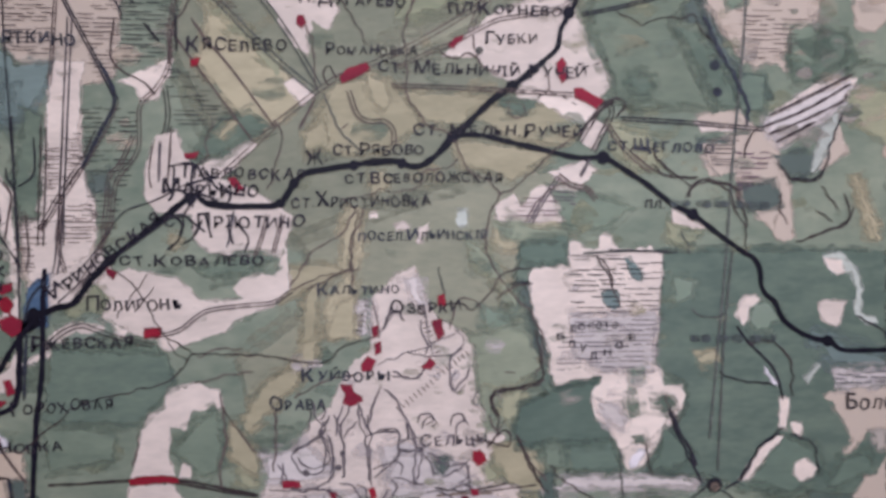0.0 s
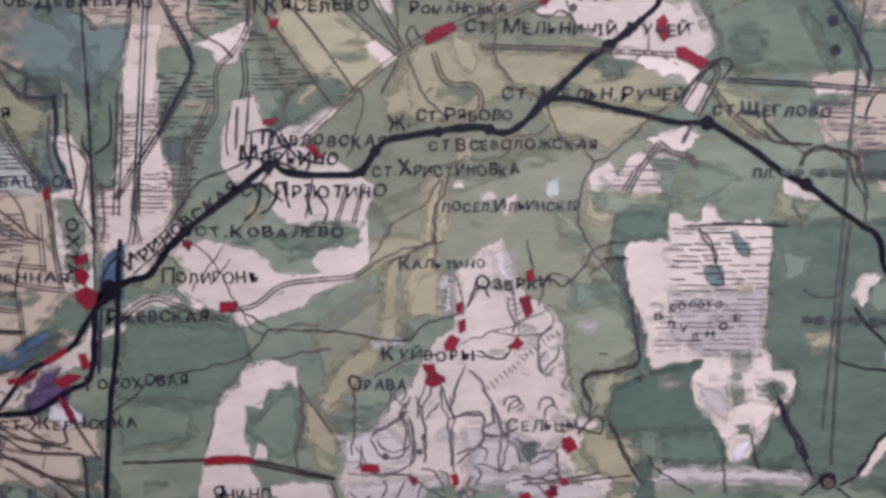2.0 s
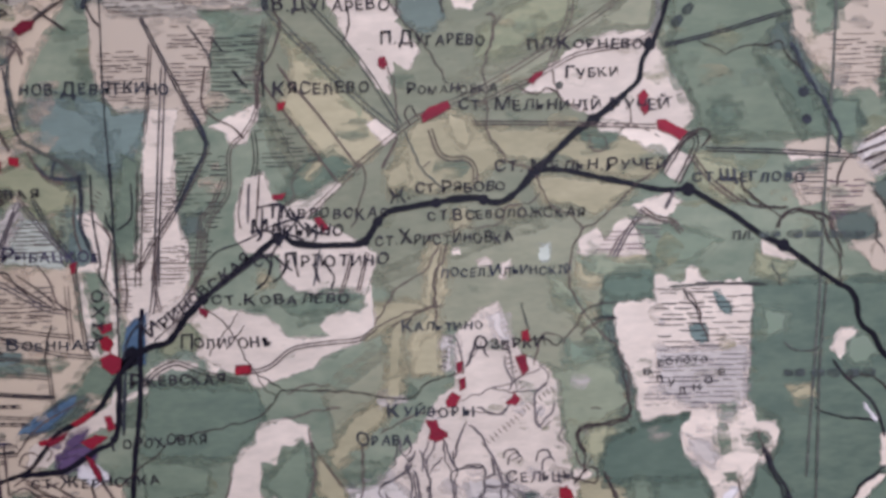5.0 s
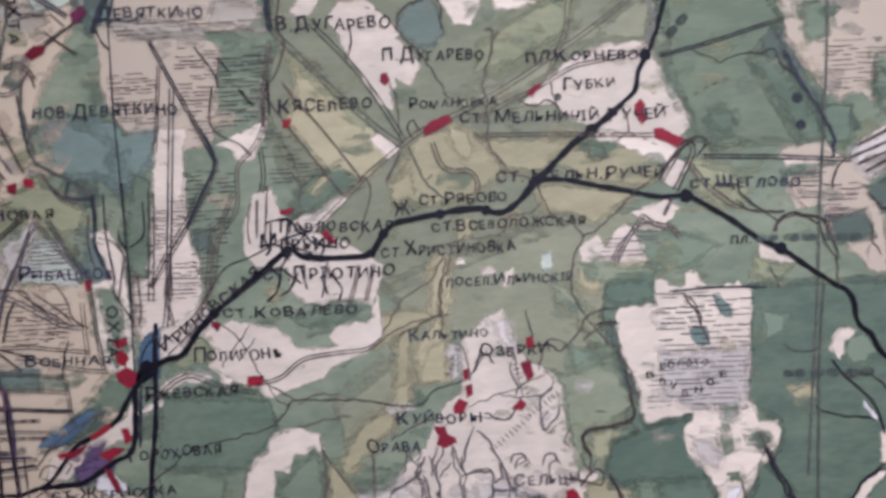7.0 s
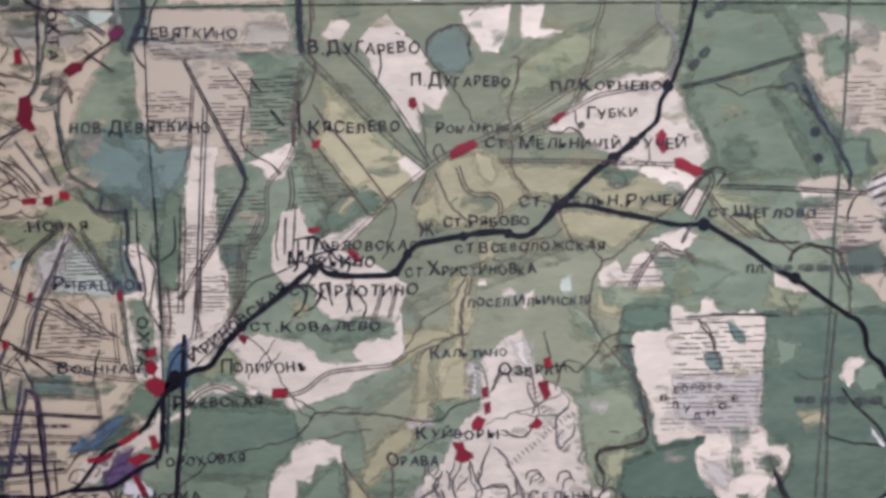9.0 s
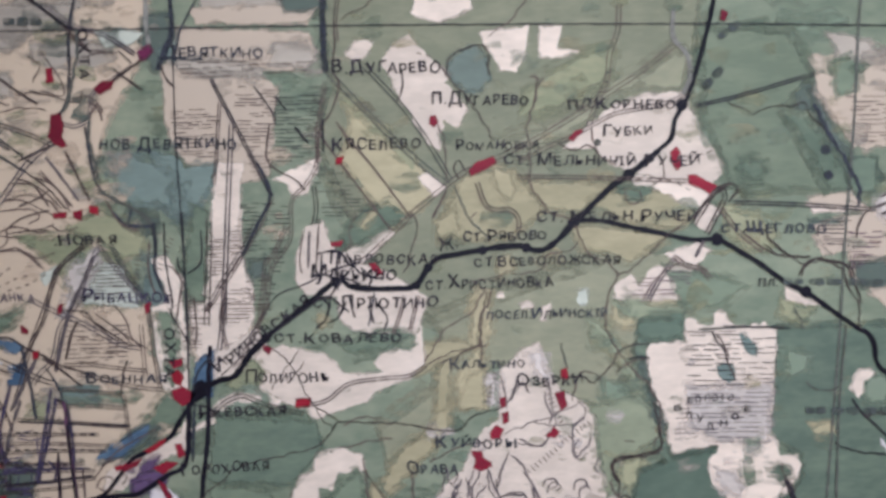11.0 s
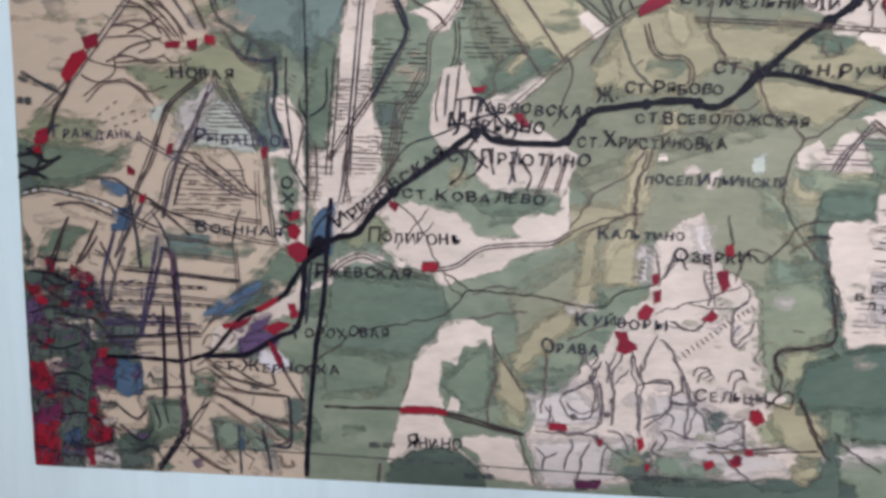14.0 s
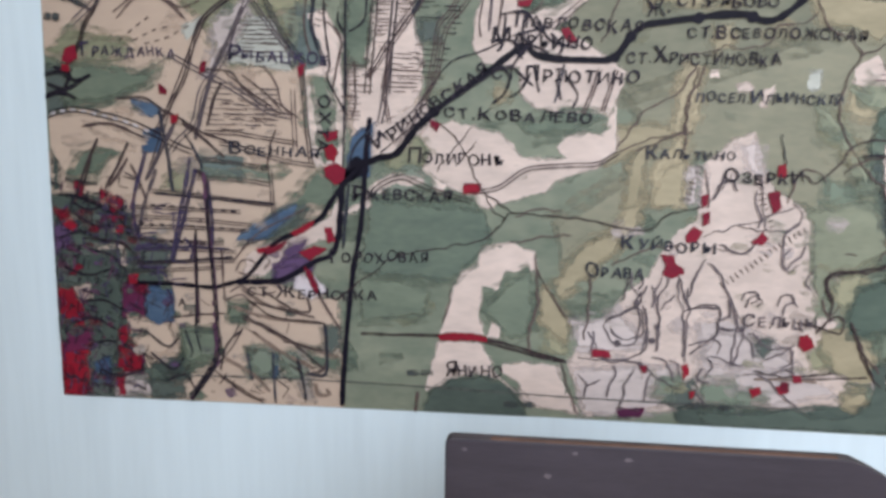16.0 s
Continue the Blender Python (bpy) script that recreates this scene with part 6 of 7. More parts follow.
dot("taupe", 190.6, 9.1, 0.93)
line("stream_line", "ink", 0.4, [(192, 8.2), (194.9, 6.4)])
line("stream_line", "ink", 0.4, [(188.6, 9.5), (185.7, 6.8)])
line("stream_line", "dusk", 0.32, [(171.8, 17.8), (172.1, 7.5)])
line("stream_line", "umberdark", 0.32, [(176.8, 18.7), (177.9, 11.8)])
line("stream_line", "umberdark", 0.32, [(157.7, 15), (160.9, 11.5), (166.5, 7.8)])
line("stream_line", "umberdark", 0.32, [(151.7, 21), (153.3, 17.5), (154.3, 14.1), (155.9, 11.7), (157.5, 9.4)])
line("stream_line", "umberdark", 0.32, [(155.5, 42), (156.5, 37.5), (157, 33), (155.3, 30.9), (150.3, 30), (147.1, 29), (147.1, 26.8), (148.1, 25.1), (147.8, 21.1)])
line("stream_line", "umberdark", 0.4, [(149.8, 11.5), (144.2, 11), (138.6, 10.9), (135.3, 11.6)])
line("stream_line", "umber", 0.28, [(162.3, 70.2), (157.8, 67.6), (153.9, 62.3)])
line("stream_line", "umberdark", 0.24, [(76.1, 56.5), (80.4, 52.8), (83.5, 46.8), (86.7, 40.8), (89.5, 38.4)])
line("stream_line", "umberdark", 0.24, [(82.9, 55), (79.1, 50.5), (76.5, 47.1)])
line("stream_line", "umberdark", 0.28, [(83.9, 52.6), (80.1, 48.1)])
line("stream_line", "umberdark", 0.28, [(85.7, 43.2), (90.2, 40.1)])
road("umberdark", 0.62, 0.29, [(83.3, 43.3), (88.1, 44.3), (93, 47.6), (100, 48.5), (105.8, 48.9), (109.4, 51)])
road("umberdark", 0.72, 0.29, [(63.1, 41.7), (66.2, 44.5), (69.9, 45.9), (72.8, 44.9), (76.3, 43.5), (83.2, 41.5)])
line("stream_line", "umber", 0.32, [(108.9, 51.6), (112, 56.2), (114.4, 58.9), (119.2, 61.6), (122.2, 66.1)])
line("stream_line", "umber", 0.28, [(109.4, 51), (114.2, 53.2), (122.3, 54.8)])
line("stream_line", "umber", 0.28, [(122.6, 66), (121.4, 60.4), (120.5, 54.6)])
line("stream_line", "umber", 0.28, [(120.1, 81), (121.3, 82.1)])
line("stream_line", "umber", 0.28, [(91.3, 38.9), (94.9, 40.5), (99.6, 40.1)])
line("stream_line", "umberdark", 0.32, [(57.7, 22), (62.2, 26.1), (67.7, 30.2), (72.6, 31.9), (79.6, 33.2), (84.9, 34.5), (88.6, 37.2)])
line("stream_line", "umberdark", 0.32, [(88.6, 37.2), (90.1, 39.4), (95.3, 39.5), (99.5, 39.1), (104.6, 38.7), (110.8, 37.3), (115.9, 37.4), (118.8, 40.1), (124.7, 41.3)])
line("road_line", "umberdark", 0.62, [(62.1, 15.7), (68.8, 15.7), (77.1, 15.9), (85.8, 15.6), (95, 13.5), (101.4, 11.8)])
line("road_line", "umberdark", 0.62, [(85.8, 15.1), (92.8, 13.4), (100.3, 11.8)])
line("stream_line", "umber", 0.32, [(95, 32.1), (96.2, 27.8), (99.5, 22.5), (101.6, 20.4)])
line("stream_line", "umber", 0.4, [(95.1, 29.9), (95.8, 23.5), (94.3, 16.8), (94.4, 13.5)])
line("stream_line", "umber", 0.4, [(105.5, 28.1), (105.3, 21.7), (104.4, 16.2)])
line("stream_line", "umber", 0.32, [(100.3, 11.6), (102.1, 6.1), (104.1, 1.7)])
line("stream_line", "umber", 0.32, [(79.7, 25.1), (78.1, 18.4)])
line("road_line", "umber", 0.62, [(73.3, 4.6), (72.8, 0.5)])
line("stream_line", "umber", 0.32, [(121.4, 55.4), (117.1, 53.3), (112.2, 51.2)])
line("stream_line", "umber", 0.32, [(123.3, 66.3), (122.5, 62.8), (120.7, 59.9), (121.1, 51.4)])
line("stream_line", "umber", 0.32, [(109.1, 30.4), (113.1, 32.6), (116, 33.8), (121, 34.4)])
line("stream_line", "umber", 0.32, [(90.2, 34.1), (96.5, 35.3), (101.6, 36)])
line("stream_line", "dusk", 0.3, [(137.4, 54.6), (138.3, 48.6), (137.5, 47.1)])
line("stream_line", "umberdark", 0.32, [(138.4, 47.1), (141.7, 47.7), (143.8, 46.2), (147.3, 49.8), (149.9, 52.8), (155.4, 53.8)])
line("stream_line", "stoneink", 0.24, [(124.7, 48.4), (125.5, 43.3), (125.2, 41.3)])
line("stream_line", "stoneink", 0.24, [(129.2, 47.5), (127.4, 44.4), (125.6, 42.3)])
line("stream_line", "stoneink", 0.24, [(124.9, 36.1), (129.8, 37.8), (135.6, 39.5), (140.3, 41.6)])
line("stream_line", "stoneink", 0.24, [(125.5, 34.6), (129.1, 33.6), (133, 33.8), (134.8, 35.9)])
line("stream_line", "stoneink", 0.24, [(130.8, 38.3), (135.2, 37.4), (140.5, 38.1), (141.8, 40.1), (140.2, 42.6)])
line("stream_line", "stoneink", 0.24, [(134.5, 47.6), (134.8, 43.5), (135.7, 37.4)])
line("stream_line", "stoneink", 0.24, [(140.3, 34.5), (139, 32.4), (140.1, 30.3), (142, 31.4)])
line("stream_line", "stoneink", 0.24, [(144.9, 31.5), (143.2, 28.4), (144.3, 26.9)])
line("road_line", "umberdark", 0.35, [(142.5, 10.3), (147.4, 10.6), (152.3, 11), (155.2, 11.2)])
line("road_line", "taupe", 0.52, [(135.5, 10), (140.5, 10.2), (146.5, 10)])
ticks("umber", [(128.4, 27.9), (134.1, 32.2), (138.7, 36), (142.9, 38.7)])
ticks("umber", [(134.6, 47.1), (135.9, 41.5), (137.7, 37.5)])
ticks("umber", [(124.3, 48.4), (122.2, 41.7)])
ticks("umber", [(57.7, 79.3), (55.6, 75.3), (54.5, 72.2)])
ticks("umber", [(50.5, 76.3), (49.6, 71.6), (48.8, 68.2)])
line("stream_line", "umber", 0.32, [(157.3, 31.9), (152.6, 30.8), (147.4, 30.1), (147.1, 27.5), (148.2, 25.4)])
line("stream_line", "umber", 0.4, [(151.5, 21.4), (153.8, 16.2), (157.1, 12.1)])
line("stream_line", "umberdark", 0.4, [(141.7, 21), (146.7, 20.1), (149.7, 19.2), (150.5, 21.3), (148.5, 22.3), (145.8, 19)])
line("stream_line", "umber", 0.32, [(149.5, 33.7), (151.5, 33.3)])
line("stream_line", "umber", 0.32, [(149.3, 24.4), (147.5, 22.3), (146.3, 25.4)])
line("road_line", "ink", 0.52, [(87.5, 66.7), (89.6, 64.2), (88.6, 61.1), (86.6, 59.6)])
line("road_line", "ink", 0.41, [(99.7, 64.2), (101.8, 61.2), (100.9, 58.7)])
road("umber", 0.52, 0.31, [(105.6, 65.7), (104.2, 61.1), (102.8, 57.7)])
road("umber", 0.52, 0.31, [(108.5, 65.5), (107.1, 61), (106.3, 58.1)])
line("road_line", "slateink", 0.41, [(99.3, 66.5), (98.5, 62.5), (97.7, 59.6)])
line("road_line", "ink", 0.52, [(87.6, 75.1), (92.2, 75.5), (93.8, 73.1), (95.5, 71.9)])
line("road_line", "ink", 0.52, [(88.7, 75.1), (88.2, 69.9), (87.2, 68.8)])
line("road_line", "ink", 0.52, [(92.2, 75.5), (92, 70.9), (96.5, 68.4)])
line("road_line", "ink", 0.52, [(95.5, 72.4), (91.8, 68.6), (89.9, 65.8)])
line("road_line", "ink", 0.52, [(94.5, 74.2), (96.6, 70.7), (101.2, 69.3)])
line("road_line", "ink", 0.52, [(90.3, 71.5), (96.7, 73)])
line("road_line", "ink", 0.52, [(96.7, 71.8), (98.8, 69.4), (97.6, 67.2)])
line("road_line", "ink", 0.52, [(86.1, 70.6), (90.2, 70.4), (91.8, 67.4)])
line("road_line", "ink", 0.52, [(93.4, 65), (91.4, 61.6), (89.6, 60.6)])
line("road_line", "ink", 0.52, [(94, 66.2), (94.9, 61.5)])
line("road_line", "ink", 0.52, [(90.5, 65.7), (93.8, 62.7)])
line("road_line", "ink", 0.52, [(98, 63.7), (98.9, 60.2)])
dashes("pale", 0.72, [(-1.1, 56.4), (5.1, 57.8), (12, 56.7), (17.7, 55.1), (22.3, 53.2)])
line("road_line", "ink", 0.82, [(-0.3, 64.3), (3.2, 64.9), (6.6, 63.3), (9.6, 64.4)])
line("road_line", "ink", 0.82, [(0.7, 62.7), (4.2, 61.7), (7.8, 63.3)])
line("road_line", "ink", 0.82, [(-0.6, 60), (3, 61.1), (6.4, 60)])
line("road_line", "ink", 0.82, [(2.1, 66), (5.5, 64.4), (4.2, 62.2)])
line("road_line", "violetink", 0.62, [(17.5, 27.4), (23.4, 27.4)])
line("road_line", "violetink", 0.62, [(19.8, 25.8), (22.2, 26.5), (23.3, 25.4)])
line("road_line", "violetink", 0.62, [(17.1, 31.4), (21.3, 31.9), (24.8, 31.1)])
line("road_line", "violetink", 0.62, [(27.2, 33.4), (28.8, 31.2), (28.2, 28.9)])
line("road_line", "violetink", 0.62, [(23.2, 23.1), (24.3, 20.8)])
line("road_line", "ink", 0.52, [(4, 40.1), (7.5, 38.5), (12.2, 39.2), (15.6, 36.5)])
line("road_line", "ink", 0.52, [(5, 37.3), (9.6, 35.2), (13.3, 36.4)])
line("road_line", "ink", 0.52, [(1.1, 32.7), (6, 34), (11.8, 31.8)])
line("road_line", "ink", 0.52, [(7, 30.6), (11.7, 29.6), (15.1, 26.2)])
line("road_line", "ink", 0.52, [(1.9, 26.9), (6.7, 25.4), (11.6, 26.7)])
line("road_line", "ink", 0.52, [(5.1, 20.1), (10, 20.3), (14.7, 18.1)])
line("road_line", "ink", 0.52, [(2.4, 15.3), (7.4, 16.7), (12.1, 14.5)])
line("road_line", "ink", 0.52, [(5.8, 10.7), (10.7, 12.1), (15.5, 10.5)])
line("road_line", "ink", 0.52, [(8, 6), (12.8, 5), (17.7, 6.5)])
line("road_line", "ink", 0.52, [(18.1, 14.7), (22.7, 11.4), (25.2, 13.3)])
line("road_line", "ink", 0.52, [(19.1, 10.1), (23.7, 6.8), (26.2, 9.2)])
line("road_line", "ink", 0.52, [(22.4, 4.3), (26.1, 5.7), (28.3, 2.8)])
line("road_line", "slateink", 0.72, [(23.1, 58), (24.4, 49.9), (25.2, 42.3)])
line("road_line", "violetink", 0.82, [(20, 49.9), (17, 39.9), (17.8, 33.1)])
line("road_line", "violetink", 0.62, [(32.4, 44.6), (33, 35.8), (32.7, 31.3)])
line("road_line", "slateink", 0.52, [(26.5, 15.1), (28, 10.5), (27.4, 9.3)])
line("road_line", "slateink", 0.52, [(28.8, 15), (29.8, 10.6)])
line("road_line", "slateink", 0.52, [(39.2, 11), (40.2, 5.2)])
line("road_line", "slateink", 0.52, [(44.4, 11.2), (44.8, 0.8)])
road("stoneink", 0.93, 0.36, [(34.2, 101.8), (27.7, 97.3), (22.7, 91.6), (17.4, 85.2), (11.9, 78.7), (6.5, 74.1)])
line("road_line", "ink", 0.72, [(29.5, 131.5), (34.1, 127.7), (38.2, 124.6), (43.6, 123.7)])
road("stoneink", 0.62, 0.27, [(33.1, 130.1), (38.9, 125.1), (46, 122.4), (51.8, 118.5)])
line("road_line", "umberdark", 0.62, [(21, 116.1), (25.7, 112.3), (30.4, 109.1)])
line("stream_line", "umber", 0.32, [(21.6, 107.8), (26.6, 108.7), (32.1, 107.8)])
line("stream_line", "umber", 0.32, [(19.3, 110.3), (24.2, 109.4)])
line("stream_line", "umber", 0.32, [(17.8, 115.1), (20.1, 113.2)])
line("stream_line", "umber", 0.32, [(28.7, 119.8), (31, 117.3), (29.5, 113.9)])
line("stream_line", "umber", 0.32, [(26.2, 111.1), (29.3, 111.5), (33, 110.7)])
line("stream_line", "umber", 0.32, [(41.6, 120.3), (45.2, 118.9), (48.2, 118.9)])
line("stream_line", "umber", 0.32, [(37.8, 109.9), (40.9, 110.3), (43.2, 108.4)])
line("road_line", "slateink", 0.52, [(11.5, 105.9), (20, 103.1), (28.3, 96.7)])
line("road_line", "slateink", 0.52, [(13.7, 102.8), (21, 98.8), (26.9, 95)])
line("road_line", "slateink", 0.52, [(16.4, 104.5), (23.5, 99.9)])
line("road_line", "slateink", 0.52, [(8.6, 100.7), (14.9, 101.5), (20.8, 96.4)])
line("road_line", "umber", 0.41, [(24.3, 93.9), (28, 92.5), (31.3, 87.5)])
line("road_line", "umber", 0.41, [(21.5, 89.2), (26.6, 90.2), (31.4, 88.7), (33.1, 86.3)])
line("road_line", "umber", 0.41, [(21.7, 83.2), (25, 85.4), (31.3, 86.9)])
line("road_line", "umber", 0.41, [(19.8, 82.6), (23.6, 83.7), (28.5, 82.3), (31, 82.7)])
line("road_line", "umber", 0.41, [(24.5, 87.9), (29, 89.5), (31.6, 91.1)])
line("road_line", "umber", 0.41, [(26.9, 95), (31.6, 91.1), (35, 86.8)])
line("road_line", "umber", 0.41, [(29.4, 94.8), (33.5, 91), (36.3, 87.3)])
line("road_line", "umber", 0.31, [(15.4, 74.9), (19.5, 78.4), (25.7, 78.1), (29.2, 74.4)])
line("road_line", "umber", 0.31, [(24.5, 78.2), (28.1, 76.8), (31.9, 77.9)])
line("road_line", "umber", 0.31, [(14.8, 83.5), (19.7, 82), (24.7, 81.2)])
line("road_line", "stone", 0.93, [(54.8, 131.1), (54.6, 124.2), (54.9, 119.5)])
line("road_line", "slateink", 1.03, [(59.8, 130.8), (59.9, 122.7), (57.8, 118.2), (56.4, 114.7)])
line("road_line", "umberdark", 0.41, [(57.1, 115.9), (58.1, 112.9), (59.8, 111)])
line("road_line", "slateink", 0.41, [(66.4, 130.4), (61.7, 122.6), (60.5, 118)])
line("stream_line", "slateink", 0.4, [(56.6, 117.1), (66.2, 116.5)])
road("umber", 0.62, 0.27, [(95.3, 129.5), (94.1, 122.9), (94.2, 118.5)])
line("stream_line", "umber", 0.24, [(104.4, 128.9), (99.6, 124.8), (95, 122.9)])
line("stream_line", "umber", 0.24, [(133.4, 124.9), (129.9, 120.7), (125.2, 117.7)])
line("stream_line", "stoneink", 0.35, [(108, 19.1), (109.5, 20.5), (111.5, 21.9), (113.5, 22.8), (114.6, 21), (114.5, 18.2), (113.6, 16), (111.7, 15.4), (110.2, 15.9), (108.7, 17.5), (108, 19.1)])
line("stream_line", "stoneink", 0.35, [(115, 23.1), (115.8, 21), (115.8, 17.8), (115.4, 15.6), (114.9, 13.9), (113.4, 13.1), (110.8, 12.6), (107.7, 12.8)])
line("stream_line", "stoneink", 0.35, [(113.5, 22.8), (113.9, 24.2), (114.2, 25.8)])
line("stream_line", "stoneink", 0.35, [(115.3, 26.9), (114.5, 24.2), (113.5, 22.5)])
line("stream_line", "stoneink", 0.35, [(105.4, 17.9), (106.5, 16.3), (106.6, 14.3)])
line("stream_line", "stoneink", 0.35, [(103.5, 12.8), (106.6, 12.4), (111.9, 12.3), (115, 12), (117.2, 10.2), (120.3, 8.4), (122.5, 7.4)])
line("stream_line", "stoneink", 0.35, [(116.4, 26.9), (117, 24.3), (118.2, 21.1), (117.8, 17.8), (118, 14.6)])
line("stream_line", "stoneink", 0.35, [(118.3, 28.6), (117, 25.3), (116.8, 22.7)])
line("stream_line", "stoneink", 0.35, [(118.1, 22.2), (119.1, 23.8), (120, 24.4), (120.5, 25.5)])
line("stream_line", "stoneink", 0.35, [(120.8, 29.2), (121.3, 25.5), (122.2, 22.3), (122.6, 18), (122.6, 13.7)])
line("stream_line", "stoneink", 0.35, [(122.2, 22.3), (123.7, 22.6), (125.7, 23), (128.5, 23.1), (128.8, 21.3)])
line("stream_line", "stoneink", 0.35, [(110.3, 11.5), (110.7, 9.3), (109.5, 7.6), (109, 5.3)])
line("stream_line", "stoneink", 0.35, [(114, 11.1), (112.6, 8.3), (112.2, 5.5), (111.7, 3.2)])
line("stream_line", "stoneink", 0.35, [(117.2, 10.2), (116.3, 7.4), (115.9, 4.6)])
line("stream_line", "stoneink", 0.35, [(117, 13.5), (119.1, 13), (120.8, 10.4), (121.4, 8.7)])
line("stream_line", "stoneink", 0.35, [(123, 26.6), (122.8, 24.5), (123.2, 22.9)])
line("stream_line", "stoneink", 0.35, [(123.9, 28.8), (123.3, 26.6)])
line("stream_line", "stoneink", 0.35, [(127.2, 31), (128.5, 29.4), (129.5, 26.3), (130.6, 24.2), (131.6, 21.6), (132.1, 19.5)])
line("stream_line", "stoneink", 0.35, [(130.1, 24.8), (130.3, 21.6), (128.8, 20.7)])
line("stream_line", "stoneink", 0.35, [(128.4, 20.4), (128.7, 19.4), (131.9, 19.3)])
line("stream_line", "stoneink", 0.35, [(133.2, 23.3), (133.6, 24.9), (135, 25.5), (136.1, 24.5), (135.1, 23.7)])
line("stream_line", "stoneink", 0.35, [(139.7, 22), (140.1, 24.1), (141.5, 24.7), (142, 23.6)])
line("stream_line", "stoneink", 0.35, [(127.5, 17.7), (129.1, 16.2), (128.7, 14.5)])
line("stream_line", "stoneink", 0.35, [(127.2, 13.9), (129.8, 13.5), (131.3, 12.8), (133.4, 12.6)])
line("stream_line", "stoneink", 0.35, [(132, 19), (131.6, 16.3), (131.3, 13)])
line("stream_line", "stoneink", 0.35, [(133.5, 11), (135.5, 11.1), (137.5, 10.1), (139.7, 8), (141.8, 6.5), (143.4, 5)])
line("stream_line", "stoneink", 0.35, [(134, 18.5), (136, 17.6), (136.6, 16.5)])
line("stream_line", "stoneink", 0.35, [(136.8, 13.8), (140.2, 15.1), (142.1, 16.8)])
line("stream_line", "stoneink", 0.35, [(142.1, 15.7), (141.9, 12.5), (142.5, 10.3)])
line("stream_line", "stoneink", 0.35, [(123.5, 15.9), (127, 17.2)])
line("stream_line", "stoneink", 0.35, [(125, 7.3), (126.7, 5.2), (127.8, 4.1)])
line("stream_line", "stoneink", 0.35, [(126.3, 11.7), (125.4, 10), (127.5, 9)])
line("stream_line", "stoneink", 0.35, [(138.5, 11.2), (140.9, 11.9), (142.4, 11.4)])
line("stream_line", "stoneink", 0.35, [(112.2, 28.4), (111.8, 26.2), (111.4, 24.1)])
line("stream_line", "stoneink", 0.35, [(113.7, 29.5), (114.8, 27.4), (113.9, 25.8)])
line("stream_line", "stoneink", 0.35, [(107.8, 8.6), (105.8, 7.4), (104.8, 5.1)])
line("stream_line", "stoneink", 0.35, [(103.6, 9.5), (105.2, 7.9), (104.8, 5.7)])
dot("stoneink", 113.8, 23.6, 0.62)
dot("stoneink", 117.8, 19.2, 0.62)
dot("stoneink", 110.7, 15.8, 0.72)
dot("stoneink", 116.9, 16.5, 0.62)
dot("stoneink", 131.5, 12.7, 0.52)
dot("stoneink", 132.7, 19.3, 0.62)
dot("stoneink", 115, 12, 0.52)
line("stream_line", "stoneink", 0.4, [(141.5, 38.8), (139.2, 37.2), (138.5, 34.3), (139.5, 30.8), (141.3, 32.5), (143.1, 34.7)])
line("stream_line", "stoneink", 0.4, [(132.4, 24.6), (133, 26.1), (134.7, 26.5), (135.2, 25.1), (134.1, 24)])
line("stream_line", "stoneink", 0.4, [(138.6, 23.8), (139.3, 25.5), (141, 25.8), (141.5, 24.3)])
line("stream_line", "stoneink", 0.4, [(128.8, 48.5), (127.6, 46.3), (126.3, 42.9)])
line("stream_line", "stoneink", 0.4, [(126.1, 42.9), (127.5, 45.1), (129.3, 46.2), (130.4, 44.4)])
line("stream_line", "umber", 0.32, [(139.4, 42.4), (140.1, 45.8), (141.3, 48.1), (143.6, 48), (145.2, 46.2)])
line("stream_line", "umber", 0.32, [(148.1, 47.8), (151, 50), (155, 50.7)])
line("stream_line", "umber", 0.32, [(183.6, 22.4), (181.5, 25.9), (181, 28.2)])
line("stream_line", "ink", 0.4, [(181.5, 24.7), (183.4, 19.5), (186.1, 13.7), (187.5, 10.7)])
line("road_line", "umberdark", 0.62, [(16.5, 51.7), (14.1, 47), (11.5, 42.9)])
line("road_line", "stoneink", 0.82, [(26.7, 56.4), (23.3, 50.5), (19.8, 44.4)])
line("road_line", "umberdark", 0.62, [(10.4, 52.5), (6.6, 44.7), (4.9, 39.6)])
line("road_line", "ink", 0.52, [(21.4, 42), (33.2, 41.2), (45.4, 40.4)])
line("road_line", "ink", 0.62, [(16.9, 28.2), (27, 28.9), (36.9, 29.8)])
line("road_line", "violetink", 0.52, [(16.5, 30.8), (27.1, 31.6), (36.3, 31.4)])
line("road_line", "plumline", 0.62, [(29.4, 34.5), (29.3, 25.6), (29.3, 17.5)])
line("road_line", "plumline", 0.72, [(31.5, 46.2), (32.1, 35.8), (33.1, 23.4), (33.1, 7.8)])
line("road_line", "violetink", 0.82, [(24.6, 28.5), (27.1, 36.8), (30, 46.9)])
line("road_line", "ink", 0.72, [(33.2, 9.6), (31.4, 6), (28.3, 1.7)])
line("road_line", "umberdark", 0.41, [(39.5, 21.4), (46.3, 19.9), (53.1, 18.5)])
line("road_line", "umberdark", 0.41, [(38.2, 17.9), (46.2, 14.8), (54.7, 8.3)])
line("road_line", "slateink", 0.52, [(28, 53.4), (29.6, 51.1), (31.4, 46.8)])
line("road_line", "ink", 0.62, [(1.7, 41.5), (6.4, 40.7), (12.2, 38.1), (16.7, 34.2)])
line("road_line", "ink", 0.5, [(195.3, 41.0), (197.2, 38.0), (200.1, 35.0), (202.7, 31.9), (204.0, 28.0), (204.3, 26.0)])
